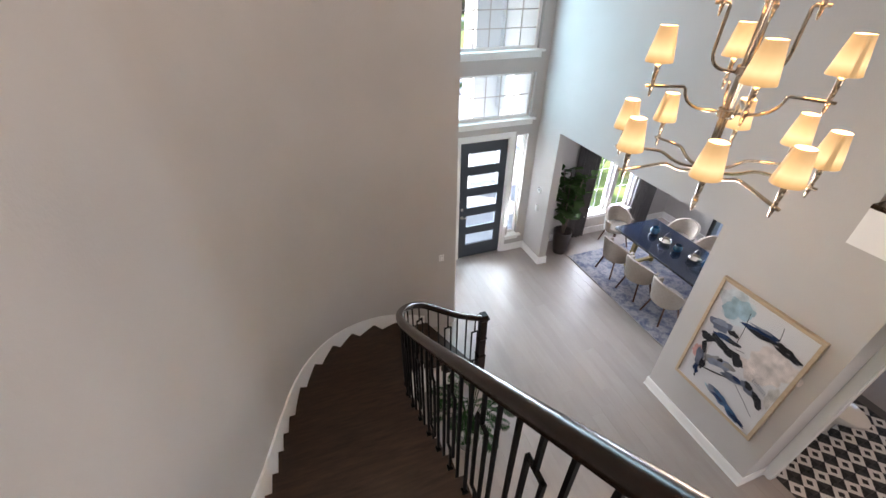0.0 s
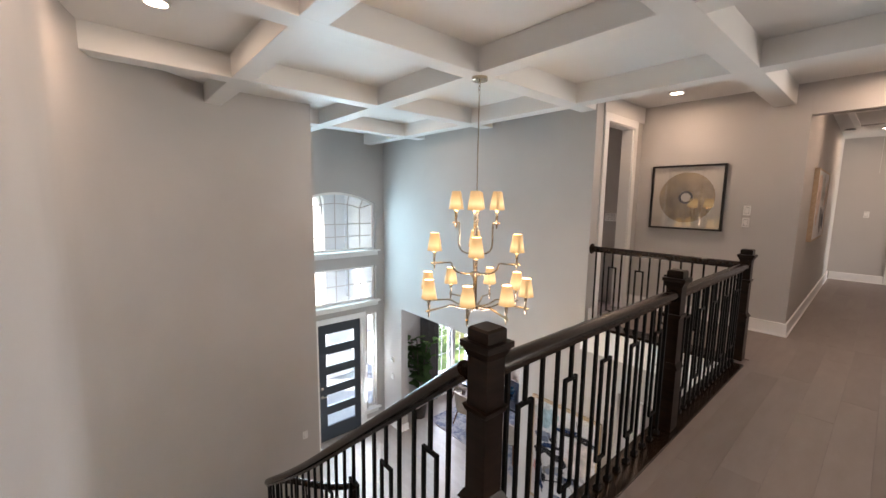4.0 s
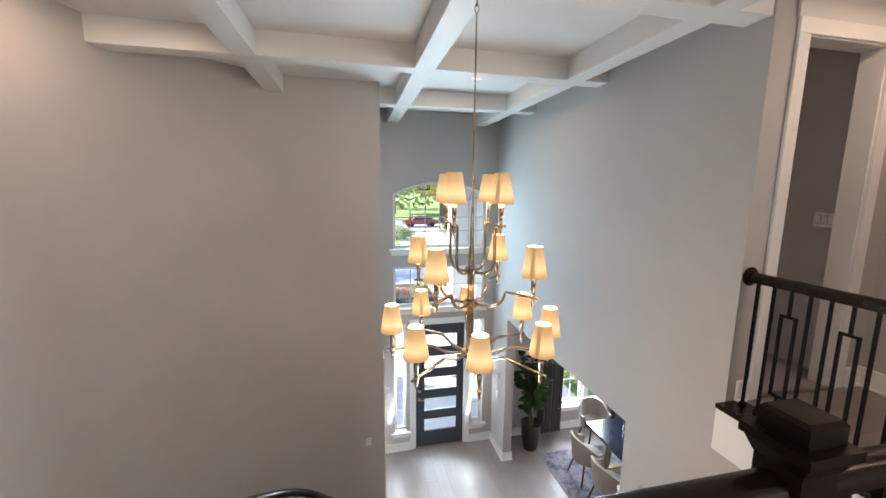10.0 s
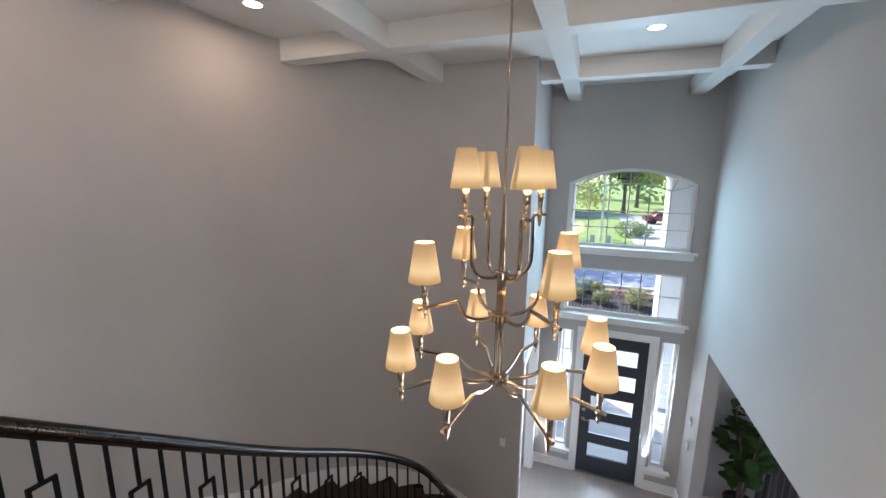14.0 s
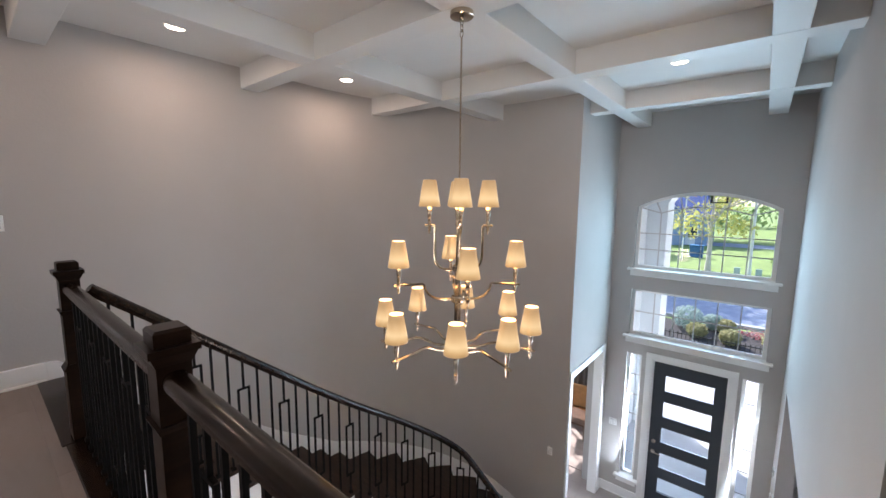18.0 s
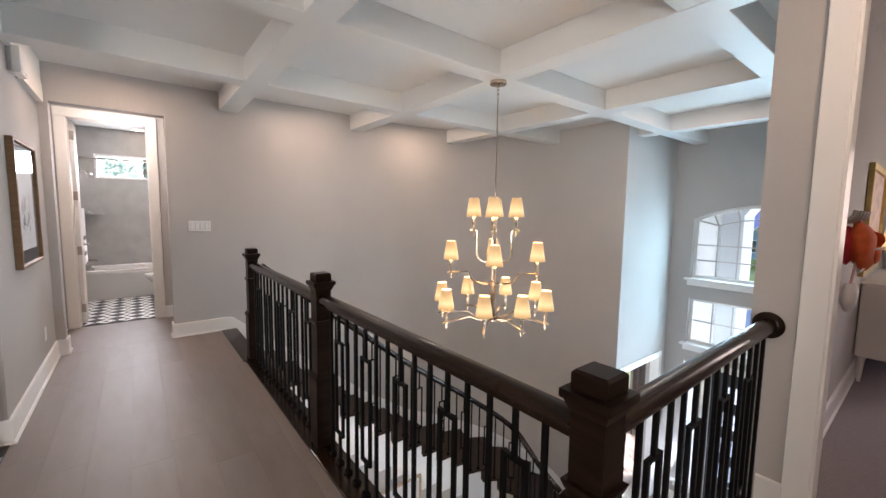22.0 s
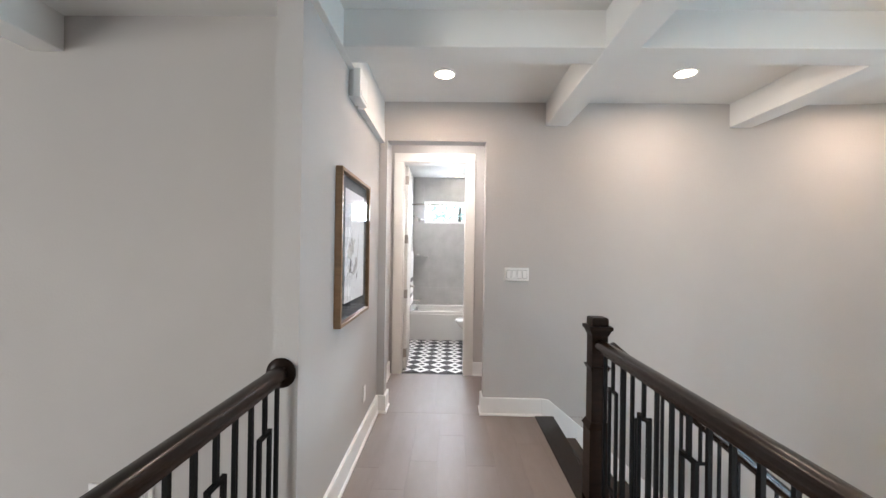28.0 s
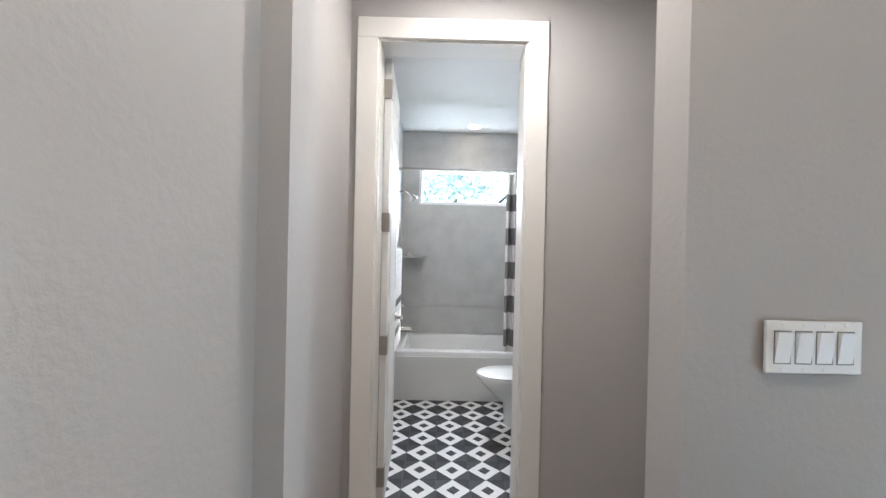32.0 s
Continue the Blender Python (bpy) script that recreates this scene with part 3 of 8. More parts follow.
_po, _pi = curve_outer(0.022), path_inner(0.0)
for n in range(1, NSTEP + 1):
    z = -RISE * n
    so0, so1 = 0.05 + _go[n - 1], 0.05 + _go[n]
    si0, si1 = 0.05 + _gi[n - 1], 0.05 + _gi[n]
    # tread, overhanging to the open side
    o = between(_po, so0 - 0.0, so1 + 0.022)
    i = between(path_inner(-0.028), si0, si1 + 0.022)
    part("tread", slab(o + i[::-1], z - 0.03, z), TREAD, stair, "dark stained tread")
    # riser above this tread
    d0, d1 = OUTN[n - 1], INN[n - 1]
    back = Vector((INN[n - 1][1] - OUTN[n - 1][1], -(INN[n - 1][0] - OUTN[n - 1][0])))
    back = -back.normalized() * 0.016
    f = Vector((d1[0] - d0[0], d1[1] - d0[1])).normalized()
    nrm = Vector((f.y, -f.x)) * 0.014
    part("riser", slab([d0, d1, (d1[0] + nrm.x, d1[1] + nrm.y), (d0[0] + nrm.x, d0[1] + nrm.y)], z + 0.001, z + RISE - 0.031), TREAD, stair, "dark riser")
    # white open stringer piece under the tread
    ins = between(path_inner(0.006), si0, si1)
    ino = between(path_inner(0.030), si0, si1)
    part("stringer", slab(ino + ins[::-1], max(LOW, z - 0.34 - RISE), z - 0.031), TRIM, stair, "white stair stringer")
# last riser to the floor
d0, d1 = OUTN[NSTEP], INN[NSTEP]
f = Vector((d1[0] - d0[0], d1[1] - d0[1])).normalized()
part("riser", slab([d0, d1, (d1[0] + f.y * 0.014, d1[1] - f.x * 0.014), (d0[0] + f.y * 0.014, d0[1] - f.x * 0.014)], LOW, LOW + RISE - 0.031), TREAD, stair)

# plain wall under the stair on the foyer side
_bm = bmesh.new()
_wi, _ws = between(path_inner(0.034), 0.0, 0.05 + _gi[14], 40), between(path_inner(0.10), 0.0, 0.05 + _gi[14], 40)


def _z_at(s, table=None):
    g = [0.05 + v for v in (table or _gi)]
    for k in range(len(g) - 1):
        if s <= g[k + 1]:
            return -RISE * (k + (s - g[k]) / (g[k + 1] - g[k]))
    return -RISE * (len(g) - 1)


_sv = [(0.05 + _gi[14]) * i / 40 for i in range(41)]
_lo = [_bm.verts.new((*p, LOW)) for p in _wi]
_hi = [_bm.verts.new((*p, _z_at(s) - 0.40)) for p, s in zip(_wi, _sv)]
_lo2 = [_bm.verts.new((*p, LOW)) for p in _ws]
_hi2 = [_bm.verts.new((*p, _z_at(s) - 0.40)) for p, s in zip(_ws, _sv)]
for k in range(40):
    for a, b in ((_lo, _hi), (_lo2, _hi2), (_hi, _hi2)):
        _bm.faces.new((a[k], a[k + 1], b[k + 1], b[k]))
bmesh.ops.recalc_face_normals(_bm, faces=_bm.faces)
structure("wall_under_stair", _bm, WALL, "greige wall under the open side of the stair", "wall", 30)

# white skirt along the curved wall: a stepped line above the treads
_bm = bmesh.new()
_K = 90
_so = [(0.05 + _go[-1]) * i / _K for i in range(_K + 1)]
_skin, _ = _resample(curve_outer(0.020), _so)
_skout, _ = _resample(curve_outer(0.001), _so)
_top = [(min(0.0, _z_at(s, _go)) + 0.15) for s in _so]
for (pts, sg) in ((_skin, 1),):
    lo = [_bm.verts.new((*p, max(LOW, t - 0.55))) for p, t in zip(_skin, _top)]
    hi = [_bm.verts.new((*p, t)) for p, t in zip(_skin, _top)]
    ho = [_bm.verts.new((*p, t)) for p, t in zip(_skout, _top)]
    for k in range(_K):
        _bm.faces.new((lo[k], lo[k + 1], hi[k + 1], hi[k]))
        _bm.faces.new((hi[k], hi[k + 1], ho[k + 1], ho[k]))
bmesh.ops.recalc_face_normals(_bm, faces=_bm.faces)
structure("trim_skirt", _bm, TRIM, "white skirt board following the stair on the curved wall", "trim", 30)

# stair rail along the inner side
RAIL_OFF = 0.0
_rb = thing("stair_rail", (0, 0, LOW), "curved dark handrail with black iron balusters", "stair rail", "balustrades")
_rb.matrix_world = Matrix.Identity(4)
_rp, _rl_ = path_inner(RAIL_OFF), 0.05 + _gi[-1]
_rs = [0.05 + (_rl_ - 0.05) * i / 70 for i in range(71)]
_rxy, _ = _resample(_rp, _rs)
HR = 0.90


def rail_h(s):
    """Height of the rail's underside: the slope of the flight, smoothed over a step and a half."""
    top = RISE / 0.22
    zs = [_z_at(min(_rl_, s + 0.4 * (k - 5) / 5)) if s + 0.4 * (k - 5) / 5 > 0.05 else (0.05 - s - 0.4 * (k - 5) / 5) * top for k in range(11)]
    return sum(zs) / 11 + HR


_path = [Vector((x, y, rail_h(s))) for (x, y), s in zip(_rxy, _rs)]
_path = _path[1:]
part("handrail", sweep(_path, rail_section(), (0, 0, 1)), DARKWOOD_X, _rb, "curved dark wooden handrail", 40)
for n in range(1, NSTEP + 1):
    for k in range(2):
        s = 0.05 + _gi[n - 1] + (_gi[n] - _gi[n - 1]) * (k + 0.5) / 2
        (c, c2), _ = _resample(_rp, [s, s + 0.02])
        d = Vector((c2[0] - c[0], c2[1] - c[1])).normalized()
        baluster(c[0], c[1], -RISE * n, rail_h(s) + 0.012, _rb, (d.x, d.y), (0.22, 0.78) if (n * 2 + k) % 3 == 1 else 0)
(_e,), _ = _resample(_rp, [_rl_ + 0.02])
newel(1.70, 3.27, LOW + RISE * 0.0, _rb, 1.20)

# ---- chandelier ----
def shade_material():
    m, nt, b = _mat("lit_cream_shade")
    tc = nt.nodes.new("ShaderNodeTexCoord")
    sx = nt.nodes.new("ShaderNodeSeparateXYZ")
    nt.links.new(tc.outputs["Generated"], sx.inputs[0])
    # bulb glow through the cloth, painted as emission that peaks a third up
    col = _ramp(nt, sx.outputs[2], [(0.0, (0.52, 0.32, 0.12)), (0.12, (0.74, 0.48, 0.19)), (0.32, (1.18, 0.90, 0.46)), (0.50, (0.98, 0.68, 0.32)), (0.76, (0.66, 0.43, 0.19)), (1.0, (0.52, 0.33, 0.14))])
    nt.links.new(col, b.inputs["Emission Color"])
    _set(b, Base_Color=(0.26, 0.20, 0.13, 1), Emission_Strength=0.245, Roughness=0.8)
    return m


SHADE = shade_material()
# lining and seam emit a set glow in place of bulb light on them
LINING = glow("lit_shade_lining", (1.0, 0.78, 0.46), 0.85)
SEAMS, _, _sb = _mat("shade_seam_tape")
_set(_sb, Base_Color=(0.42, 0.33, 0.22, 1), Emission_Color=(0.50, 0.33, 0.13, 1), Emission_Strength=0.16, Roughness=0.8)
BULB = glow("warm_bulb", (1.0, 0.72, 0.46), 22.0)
CX, CY = 2.034, 1.462
ch = thing("chandelier", (CX, CY, BEAMZ), "three-tier polished nickel chandelier with sixteen cream shades", "chandelier")


def local(z):
    return z + 0.021 - BEAMZ if z < 2 else z - BEAMZ


part("canopy", lathe([(0.0, 0.001), (0.068, 0.001), (0.07, -0.004), (0.07, -0.026), (0.062, -0.032), (0.012, -0.034), (0.012, -0.05), (0.0, -0.05)], 32, cap=False), NICKEL, ch, "round nickel ceiling canopy", 40)
part("hanging_rod", lathe([(0.0055, local(1.25)), (0.0055, local(2.38))], 10), NICKEL, ch, "thin nickel rod", 40)
for k in range(4):
    zc = local(2.40 + 0.032 * k)
    ring = [(0.0, 0.011 * math.cos(a), zc + 0.022 * math.sin(a)) if k % 2 else (0.011 * math.cos(a), 0.0, zc + 0.022 * math.sin(a)) for a in [2 * math.pi * i / 12 for i in range(12)]]
    part("chain_link", sweep(ring, circle(0.003, 6), (0.3, 0.9, 0.1), True), NICKEL, ch, "", 40)
# fluted column
_bm = bmesh.new()
def flute(bm, z0, z1, r0, r1):
    n = 28
    lo = [bm.verts.new(((r0 - (0.0025 if i % 2 else 0)) * math.cos(2 * math.pi * i / n), (r0 - (0.0025 if i % 2 else 0)) * math.sin(2 * math.pi * i / n), local(z0))) for i in range(n)]
    hi = [bm.verts.new(((r1 - (0.0015 if i % 2 else 0)) * math.cos(2 * math.pi * i / n), (r1 - (0.0015 if i % 2 else 0)) * math.sin(2 * math.pi * i / n), local(z1))) for i in range(n)]
    for i in range(n):
        bm.faces.new((lo[i], lo[(i + 1) % n], hi[(i + 1) % n], hi[i]))
    bm.faces.new(lo[::-1])
    bm.faces.new(hi)
flute(_bm, 0.46, 1.0, 0.0215, 0.0205)
flute(_bm, 1.0, 1.34, 0.0175, 0.008)
part("column", _bm, NICKEL, ch, "fluted nickel column")
for z, r in ((0.468, 0.05), (0.775, 0.044), (0.975, 0.036)):
    part("hub", lathe([(0.0, local(z) - 0.022), (r * 0.85, local(z) - 0.022), (r, local(z) - 0.016), (r, local(z) + 0.014), (r * 0.9, local(z) + 0.02), (0.0, local(z) + 0.022)], 28, cap=False), NICKEL, ch, "round fluted nickel hub", 30)

ARM = [(0.0074 * math.copysign(abs(math.cos(a)) ** 0.6, math.cos(a)), 0.0080 * math.copysign(abs(math.sin(a)) ** 0.6, math.sin(a))) for a in [2 * math.pi * i / 12 for i in range(12)]]


def arc(p, n=6):
    """Rounds an inner corner of a path given as (r, z) triples of start, corner, end."""
    a, b, c = (Vector(q) for q in p)
    return [tuple(a.lerp(b, t).lerp(b.lerp(c, t), t)) for t in [i / n for i in range(n + 1)]]


def arm_path(kind):
    if kind == 0:      # upper tier: U-shaped
        r = 0.183
        return [(0.03, 0.965), *arc(((0.06, 0.965), (0.15, 0.965), (0.15, 1.06)), 8), (0.15, 1.232), (0.155, 1.244), (r + 0.030, 1.244)], r, 1.244
    if kind == 1:      # middle tier
        r = 0.375
        return [(0.04, 0.775), *arc(((0.08, 0.775), (0.20, 0.775), (0.215, 0.867)), 8), (0.225, 0.877), (r + 0.030, 0.865)], r, 0.865
    r = 0.465
    return [(0.045, 0.468), *arc(((0.09, 0.465), (0.15, 0.465), (0.20, 0.495)), 5), *arc(((0.21, 0.500), (0.235, 0.511), (0.26, 0.508)), 3), (r + 0.030, 0.478)], r, 0.478


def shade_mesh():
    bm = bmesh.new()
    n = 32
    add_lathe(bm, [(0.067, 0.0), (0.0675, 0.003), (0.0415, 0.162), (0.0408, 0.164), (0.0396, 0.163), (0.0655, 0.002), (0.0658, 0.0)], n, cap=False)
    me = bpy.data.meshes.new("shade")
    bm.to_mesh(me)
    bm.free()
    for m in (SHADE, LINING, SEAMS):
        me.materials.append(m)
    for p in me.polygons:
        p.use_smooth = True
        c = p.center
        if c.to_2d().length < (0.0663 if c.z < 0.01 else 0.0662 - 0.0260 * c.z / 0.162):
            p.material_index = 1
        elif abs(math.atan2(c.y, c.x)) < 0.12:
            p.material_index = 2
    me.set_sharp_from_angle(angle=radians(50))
    return me


SHADE_ME = shade_mesh()
_c = lathe([(0.0, -0.055), (0.004, -0.053), (0.009, -0.03), (0.010, -0.008), (0.014, -0.006), (0.014, 0.006), (0.0105, 0.008), (0.0105, 0.045), (0.0125, 0.047), (0.0165, 0.132), (0.006, 0.135), (0.0, 0.135)], 14, cap=False)
CANDLE_ME = bpy.data.meshes.new("candle_sleeve")
_c.to_mesh(CANDLE_ME)
_c.free()
CANDLE_ME.materials.append(NICKEL)
for p in CANDLE_ME.polygons:
    p.use_smooth = True
_b = lathe([(0.0, 0.0), (0.008, 0.0), (0.013, 0.02), (0.013, 0.035), (0.006, 0.055), (0.0, 0.06)], 10, cap=False)
BULB_ME = bpy.data.meshes.new("bulb")
_b.to_mesh(BULB_ME)
_b.free()
BULB_ME.materials.append(BULB)


def chandelier_arm(kind, angle):
    pts, r, zc = arm_path(kind)
    ca, sa = math.cos(radians(angle)), math.sin(radians(angle))
    a = part("arm", sweep([(p[0] * ca, p[0] * sa, local(p[1])) for p in pts], ARM), NICKEL, ch, "square nickel arm", 30)
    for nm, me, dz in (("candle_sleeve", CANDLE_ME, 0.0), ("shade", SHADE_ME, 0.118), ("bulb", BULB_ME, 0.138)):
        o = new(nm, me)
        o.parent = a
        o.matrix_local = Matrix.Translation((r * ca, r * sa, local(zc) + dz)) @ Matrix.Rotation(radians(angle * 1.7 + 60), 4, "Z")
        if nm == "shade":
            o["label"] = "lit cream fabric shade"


for k in range(4):
    chandelier_arm(0, 40.5 + 90 * k)
    chandelier_arm(1, 45.3 + 90 * k)
for a in (-16.0, 25.0, 76.0, 119.0, 166.5, 217.5, 259.0, 306.5):
    chandelier_arm(2, a)

# ---- downlights ----
DISC = [(-0.13, -1.07), (-0.09, 0.65), (-0.148, 2.28), (2.785, 3.82), (4.57, 0.78), (4.70, -0.95), (2.84, 5.2), (1.24, 5.2)]
for x, y in DISC[:6]:
    d = thing("downlight", (x, y, CEILZ), "round white flush downlight, lit", "downlight", "ceiling downlights")
    part("trim_ring", lathe([(0.078, 0.001), (0.082, -0.004), (0.082, -0.012), (0.072, -0.016), (0.066, -0.014), (0.066, 0.001)], 28, cap=False), TRIM, d, "white trim ring", 40)
    part("lens", lathe([(0.0, -0.0125), (0.066, -0.0125), (0.066, -0.002)], 28, cap=False), LAMP_DISC, d, "glowing lens")
    spot_light(x, y, CEILZ - 0.03, 16 if x > 4 else 14)

# ---- doors, windows, trim ----
def frame_boxes(bm, axis, a0, a1, u0, u1, z0, z1, w, bottom=True):
    """Four sticks round an opening on a wall across axis, width w, lying outside u0..u1, z0..z1."""
    def b(ua, za, ub, zb):
        if axis == "y":
            add_box(bm, ua, a0, za, ub, a1, zb, 0.003)
        else:
            add_box(bm, a0, ua, za, a1, ub, zb, 0.003)
    b(u0 - w, z0, u0, z1)
    b(u1, z0, u1 + w, z1)
    b(u0 - w, z1 + 0.0005, u1 + w, z1 + w)
    if bottom:
        b(u0 - w, z0 - w, u1 + w, z0 - 0.0005)
    return bm


def casing(axis, a0, a1, u0, u1, z0, z1, w, label, material=None):
    return structure("trim_casing", frame_boxes(bmesh.new(), axis, a0, a1, u0, u1, z0, z1, w, False), material or TRIM, label, "trim")


def jamb(axis, a0, a1, u0, u1, z0, z1, t, label, material=None):
    """Lining inside an opening."""
    bm = bmesh.new()
    def b(ua, za, ub, zb):
        if axis == "y":
            add_box(bm, ua, a0, za, ub, a1, zb)
        else:
            add_box(bm, a0, ua, za, a1, ub, zb)
    b(u0, z0, u0 + t, z1 - t)
    b(u1 - t, z0, u1, z1 - t)
    b(u0, z1 - t, u1, z1)
    return structure("trim_jamb", bm, material or TRIM, label, "trim")


def pane(parent, x0, x1, z0, z1, y, name="pane"):
    bm = bmesh.new()
    bm.faces.new([bm.verts.new(p) for p in ((x0, y, z0), (x1, y, z0), (x1, y, z1), (x0, y, z1))])
    o = part(name, bm, GLASS, parent)
    o.visible_shadow = False
    return o


YF = YN + 0.11      # plane of the window frames


def rect_window(name, x0, x1, z0, z1, cols, rows, label, sill=True, fw=0.045):
    w = tagged(thing(name, ((x0 + x1) / 2, YF, z0), label, "window"), kind="structure")
    w.matrix_world = Matrix.Identity(4)
    bm = bmesh.new()
    add_box(bm, x0, YF - 0.03, z0, x0 + fw, YF + 0.03, z1, 0.003)
    add_box(bm, x1 - fw, YF - 0.03, z0, x1, YF + 0.03, z1, 0.003)
    add_box(bm, x0 + fw, YF - 0.03, z0, x1 - fw, YF + 0.03, z0 + fw, 0.003)
    add_box(bm, x0 + fw, YF - 0.03, z1 - fw, x1 - fw, YF + 0.03, z1, 0.003)
    part("window_frame", bm, TRIM, w, "white window frame")
    gx0, gx1, gz0, gz1 = x0 + fw, x1 - fw, z0 + fw, z1 - fw
    for i in range(1, cols):
        x = gx0 + (gx1 - gx0) * i / cols
        part("muntin", bx(x - 0.008, YF - 0.004, gz0, x + 0.008, YF + 0.004, gz1), MUNTIN, w)
    for j in range(1, rows):
        z = gz0 + (gz1 - gz0) * j / rows
        part("muntin", bx(gx0, YF - 0.0037, z - 0.008, gx1, YF + 0.0037, z + 0.008), MUNTIN, w)
    for i in range(cols):
        for j in range(rows):
            pane(w, gx0 + (gx1 - gx0) * i / cols, gx0 + (gx1 - gx0) * (i + 1) / cols, gz0 + (gz1 - gz0) * j / rows, gz0 + (gz1 - gz0) * (j + 1) / rows, YF)
    if sill:
        part("window_sill", bx(x0 - 0.07, YN - 0.075, z0 - 0.028, x1 + 0.07, YF - 0.031, z0 + 0.004, 0.006, 2), TRIM, w, "white sill board")
        part("apron", bx(x0 - 0.035, YN - 0.02, z0 - 0.115, x1 + 0.035, YN - 0.001, z0 - 0.029, 0.003), TRIM, w, "white apron under the sill")
    return w


rect_window("window_1", 2.02, 3.70, -0.64, 0.09, 6, 2, "wide white gridded window above the front door")
rect_window("window_2", 2.02, 2.24, -3.02, -0.93, 1, 6, "narrow gridded sidelight beside the front door")
rect_window("window_3", 3.48, 3.70, -3.02, -0.93, 1, 6, "narrow gridded sidelight beside the front door")
rect_window("window_4", 5.38, 5.90, -2.90, -0.95, 2, 4, "white gridded dining room window")
rect_window("window_5", 6.0, 6.52, -2.90, -0.95, 2, 4, "white gridded dining room window")
rect_window("window_6", -1.3, 0.3, -2.9, -0.75, 4, 5, "white gridded side room window").matrix_world = Matrix.Translation((0, 1.83, 0))
# arched window
AX0, AX1, AZ0, SPR, RISEA = 2.02, 3.70, 0.42, 1.36, 0.215
AXC, AHW = (AX0 + AX1) / 2, (AX1 - AX0) / 2
AR = (AHW ** 2 + RISEA ** 2) / (2 * RISEA)


def arch_z(x, drop=0.0):
    return SPR + RISEA - AR + math.sqrt(max(0.0, (AR - drop) ** 2 - (x - AXC) ** 2))


aw = tagged(thing("window_7", (AXC, YF, AZ0), "large arched white gridded window high over the door", "window"), kind="structure")
aw.matrix_world = Matrix.Identity(4)
_xs = [AX0 + (AX1 - AX0) * i / 32 for i in range(33)]
_bm = bmesh.new()
for ya, yb in ((YN, YN + 0.18),):
    for x0, x1 in zip(_xs, _xs[1:]):
        za, zb = arch_z(x0), arch_z(x1)
        q = [(x0, ya, za), (x1, ya, zb), (x1, ya, 1.62), (x0, ya, 1.62)]
        r = [(p[0], yb, p[2]) for p in q]
        vq, vr = [_bm.verts.new(p) for p in q], [_bm.verts.new(p) for p in r]
        _bm.faces.new(vq)
        _bm.faces.new(vr[::-1])
        _bm.faces.new((vq[0], vr[0], vr[1], vq[1]))
structure("wall_front_arch", _bm, WALL, "greige wall above the window arch", "wall")
_bm = bmesh.new()
fw = 0.045
add_box(_bm, AX0, YF - 0.03, AZ0, AX0 + fw, YF + 0.03, arch_z(AX0 + fw) - 0.01)
add_box(_bm, AX1 - fw, YF - 0.03, AZ0, AX1, YF + 0.03, arch_z(AX1 - fw) - 0.01)
add_box(_bm, AX0 + fw, YF - 0.03, AZ0, AX1 - fw, YF + 0.03, AZ0 + fw)
add_sweep(_bm, [(x, YF, arch_z(x) - 0.022) for x in _xs], [(-0.03, -0.024), (0.03, -0.024), (0.03, 0.024), (-0.03, 0.024)])
part("window_frame", _bm, TRIM, aw, "white arched window frame")
_gx = [AX0 + fw + (AX1 - AX0 - 2 * fw) * i / 6 for i in range(7)]
INNER = 0.215
for i in range(1, 6):
    x = _gx[i]
    zt = arch_z(x, INNER)
    part("muntin", bx(x - 0.008, YF - 0.004, AZ0 + fw, x + 0.008, YF + 0.004, zt), MUNTIN, aw)
    xo = AXC + (x - AXC) * 1.13
    part("muntin", sweep([(x, YF, zt), (xo, YF, arch_z(xo) - 0.04)], [(-0.011, -0.008), (0.011, -0.008), (0.011, 0.008), (-0.011, 0.008)]), MUNTIN, aw)
for z in (AZ0 + fw + 0.245, AZ0 + fw + 0.49):
    part("muntin", bx(AX0 + fw, YF - 0.0037, z - 0.008, AX1 - fw, YF + 0.0037, z + 0.008), MUNTIN, aw)
_ix = [_gx[1] + (_gx[5] - _gx[1]) * i / 16 for i in range(17)]
part("muntin", sweep([(x, YF, arch_z(x, INNER)) for x in _ix], [(-0.011, -0.008), (0.011, -0.008), (0.011, 0.008), (-0.011, 0.008)]), MUNTIN, aw)
for xa, xb in ((AX0 + fw, _gx[1]), (AX1 - fw, _gx[5])):
    part("muntin", sweep([(xa, YF, arch_z(xb, INNER) + 0.075), (xb, YF, arch_z(xb, INNER))], [(-0.011, -0.008), (0.011, -0.008), (0.011, 0.008), (-0.011, 0.008)]), MUNTIN, aw)
_bm = bmesh.new()
_v0 = [_bm.verts.new((x, YF, AZ0 + fw)) for x in _xs]
_v1 = [_bm.verts.new((x, YF, arch_z(x) - 0.04)) for x in _xs]
for i in range(32):
    _bm.faces.new((_v0[i], _v0[i + 1], _v1[i + 1], _v1[i]))
_g = part("pane", _bm, GLASS, aw)
_g.visible_shadow = False
part("window_sill", bx(AX0 - 0.07, YN - 0.075, AZ0 - 0.028, AX1 + 0.07, YF - 0.031, AZ0 + 0.004, 0.006, 2), TRIM, aw, "white sill board")
part("apron", bx(AX0 - 0.035, YN - 0.02, AZ0 - 0.115, AX1 + 0.035, YN - 0.001, AZ0 - 0.029, 0.003), TRIM, aw, "white apron under the sill")

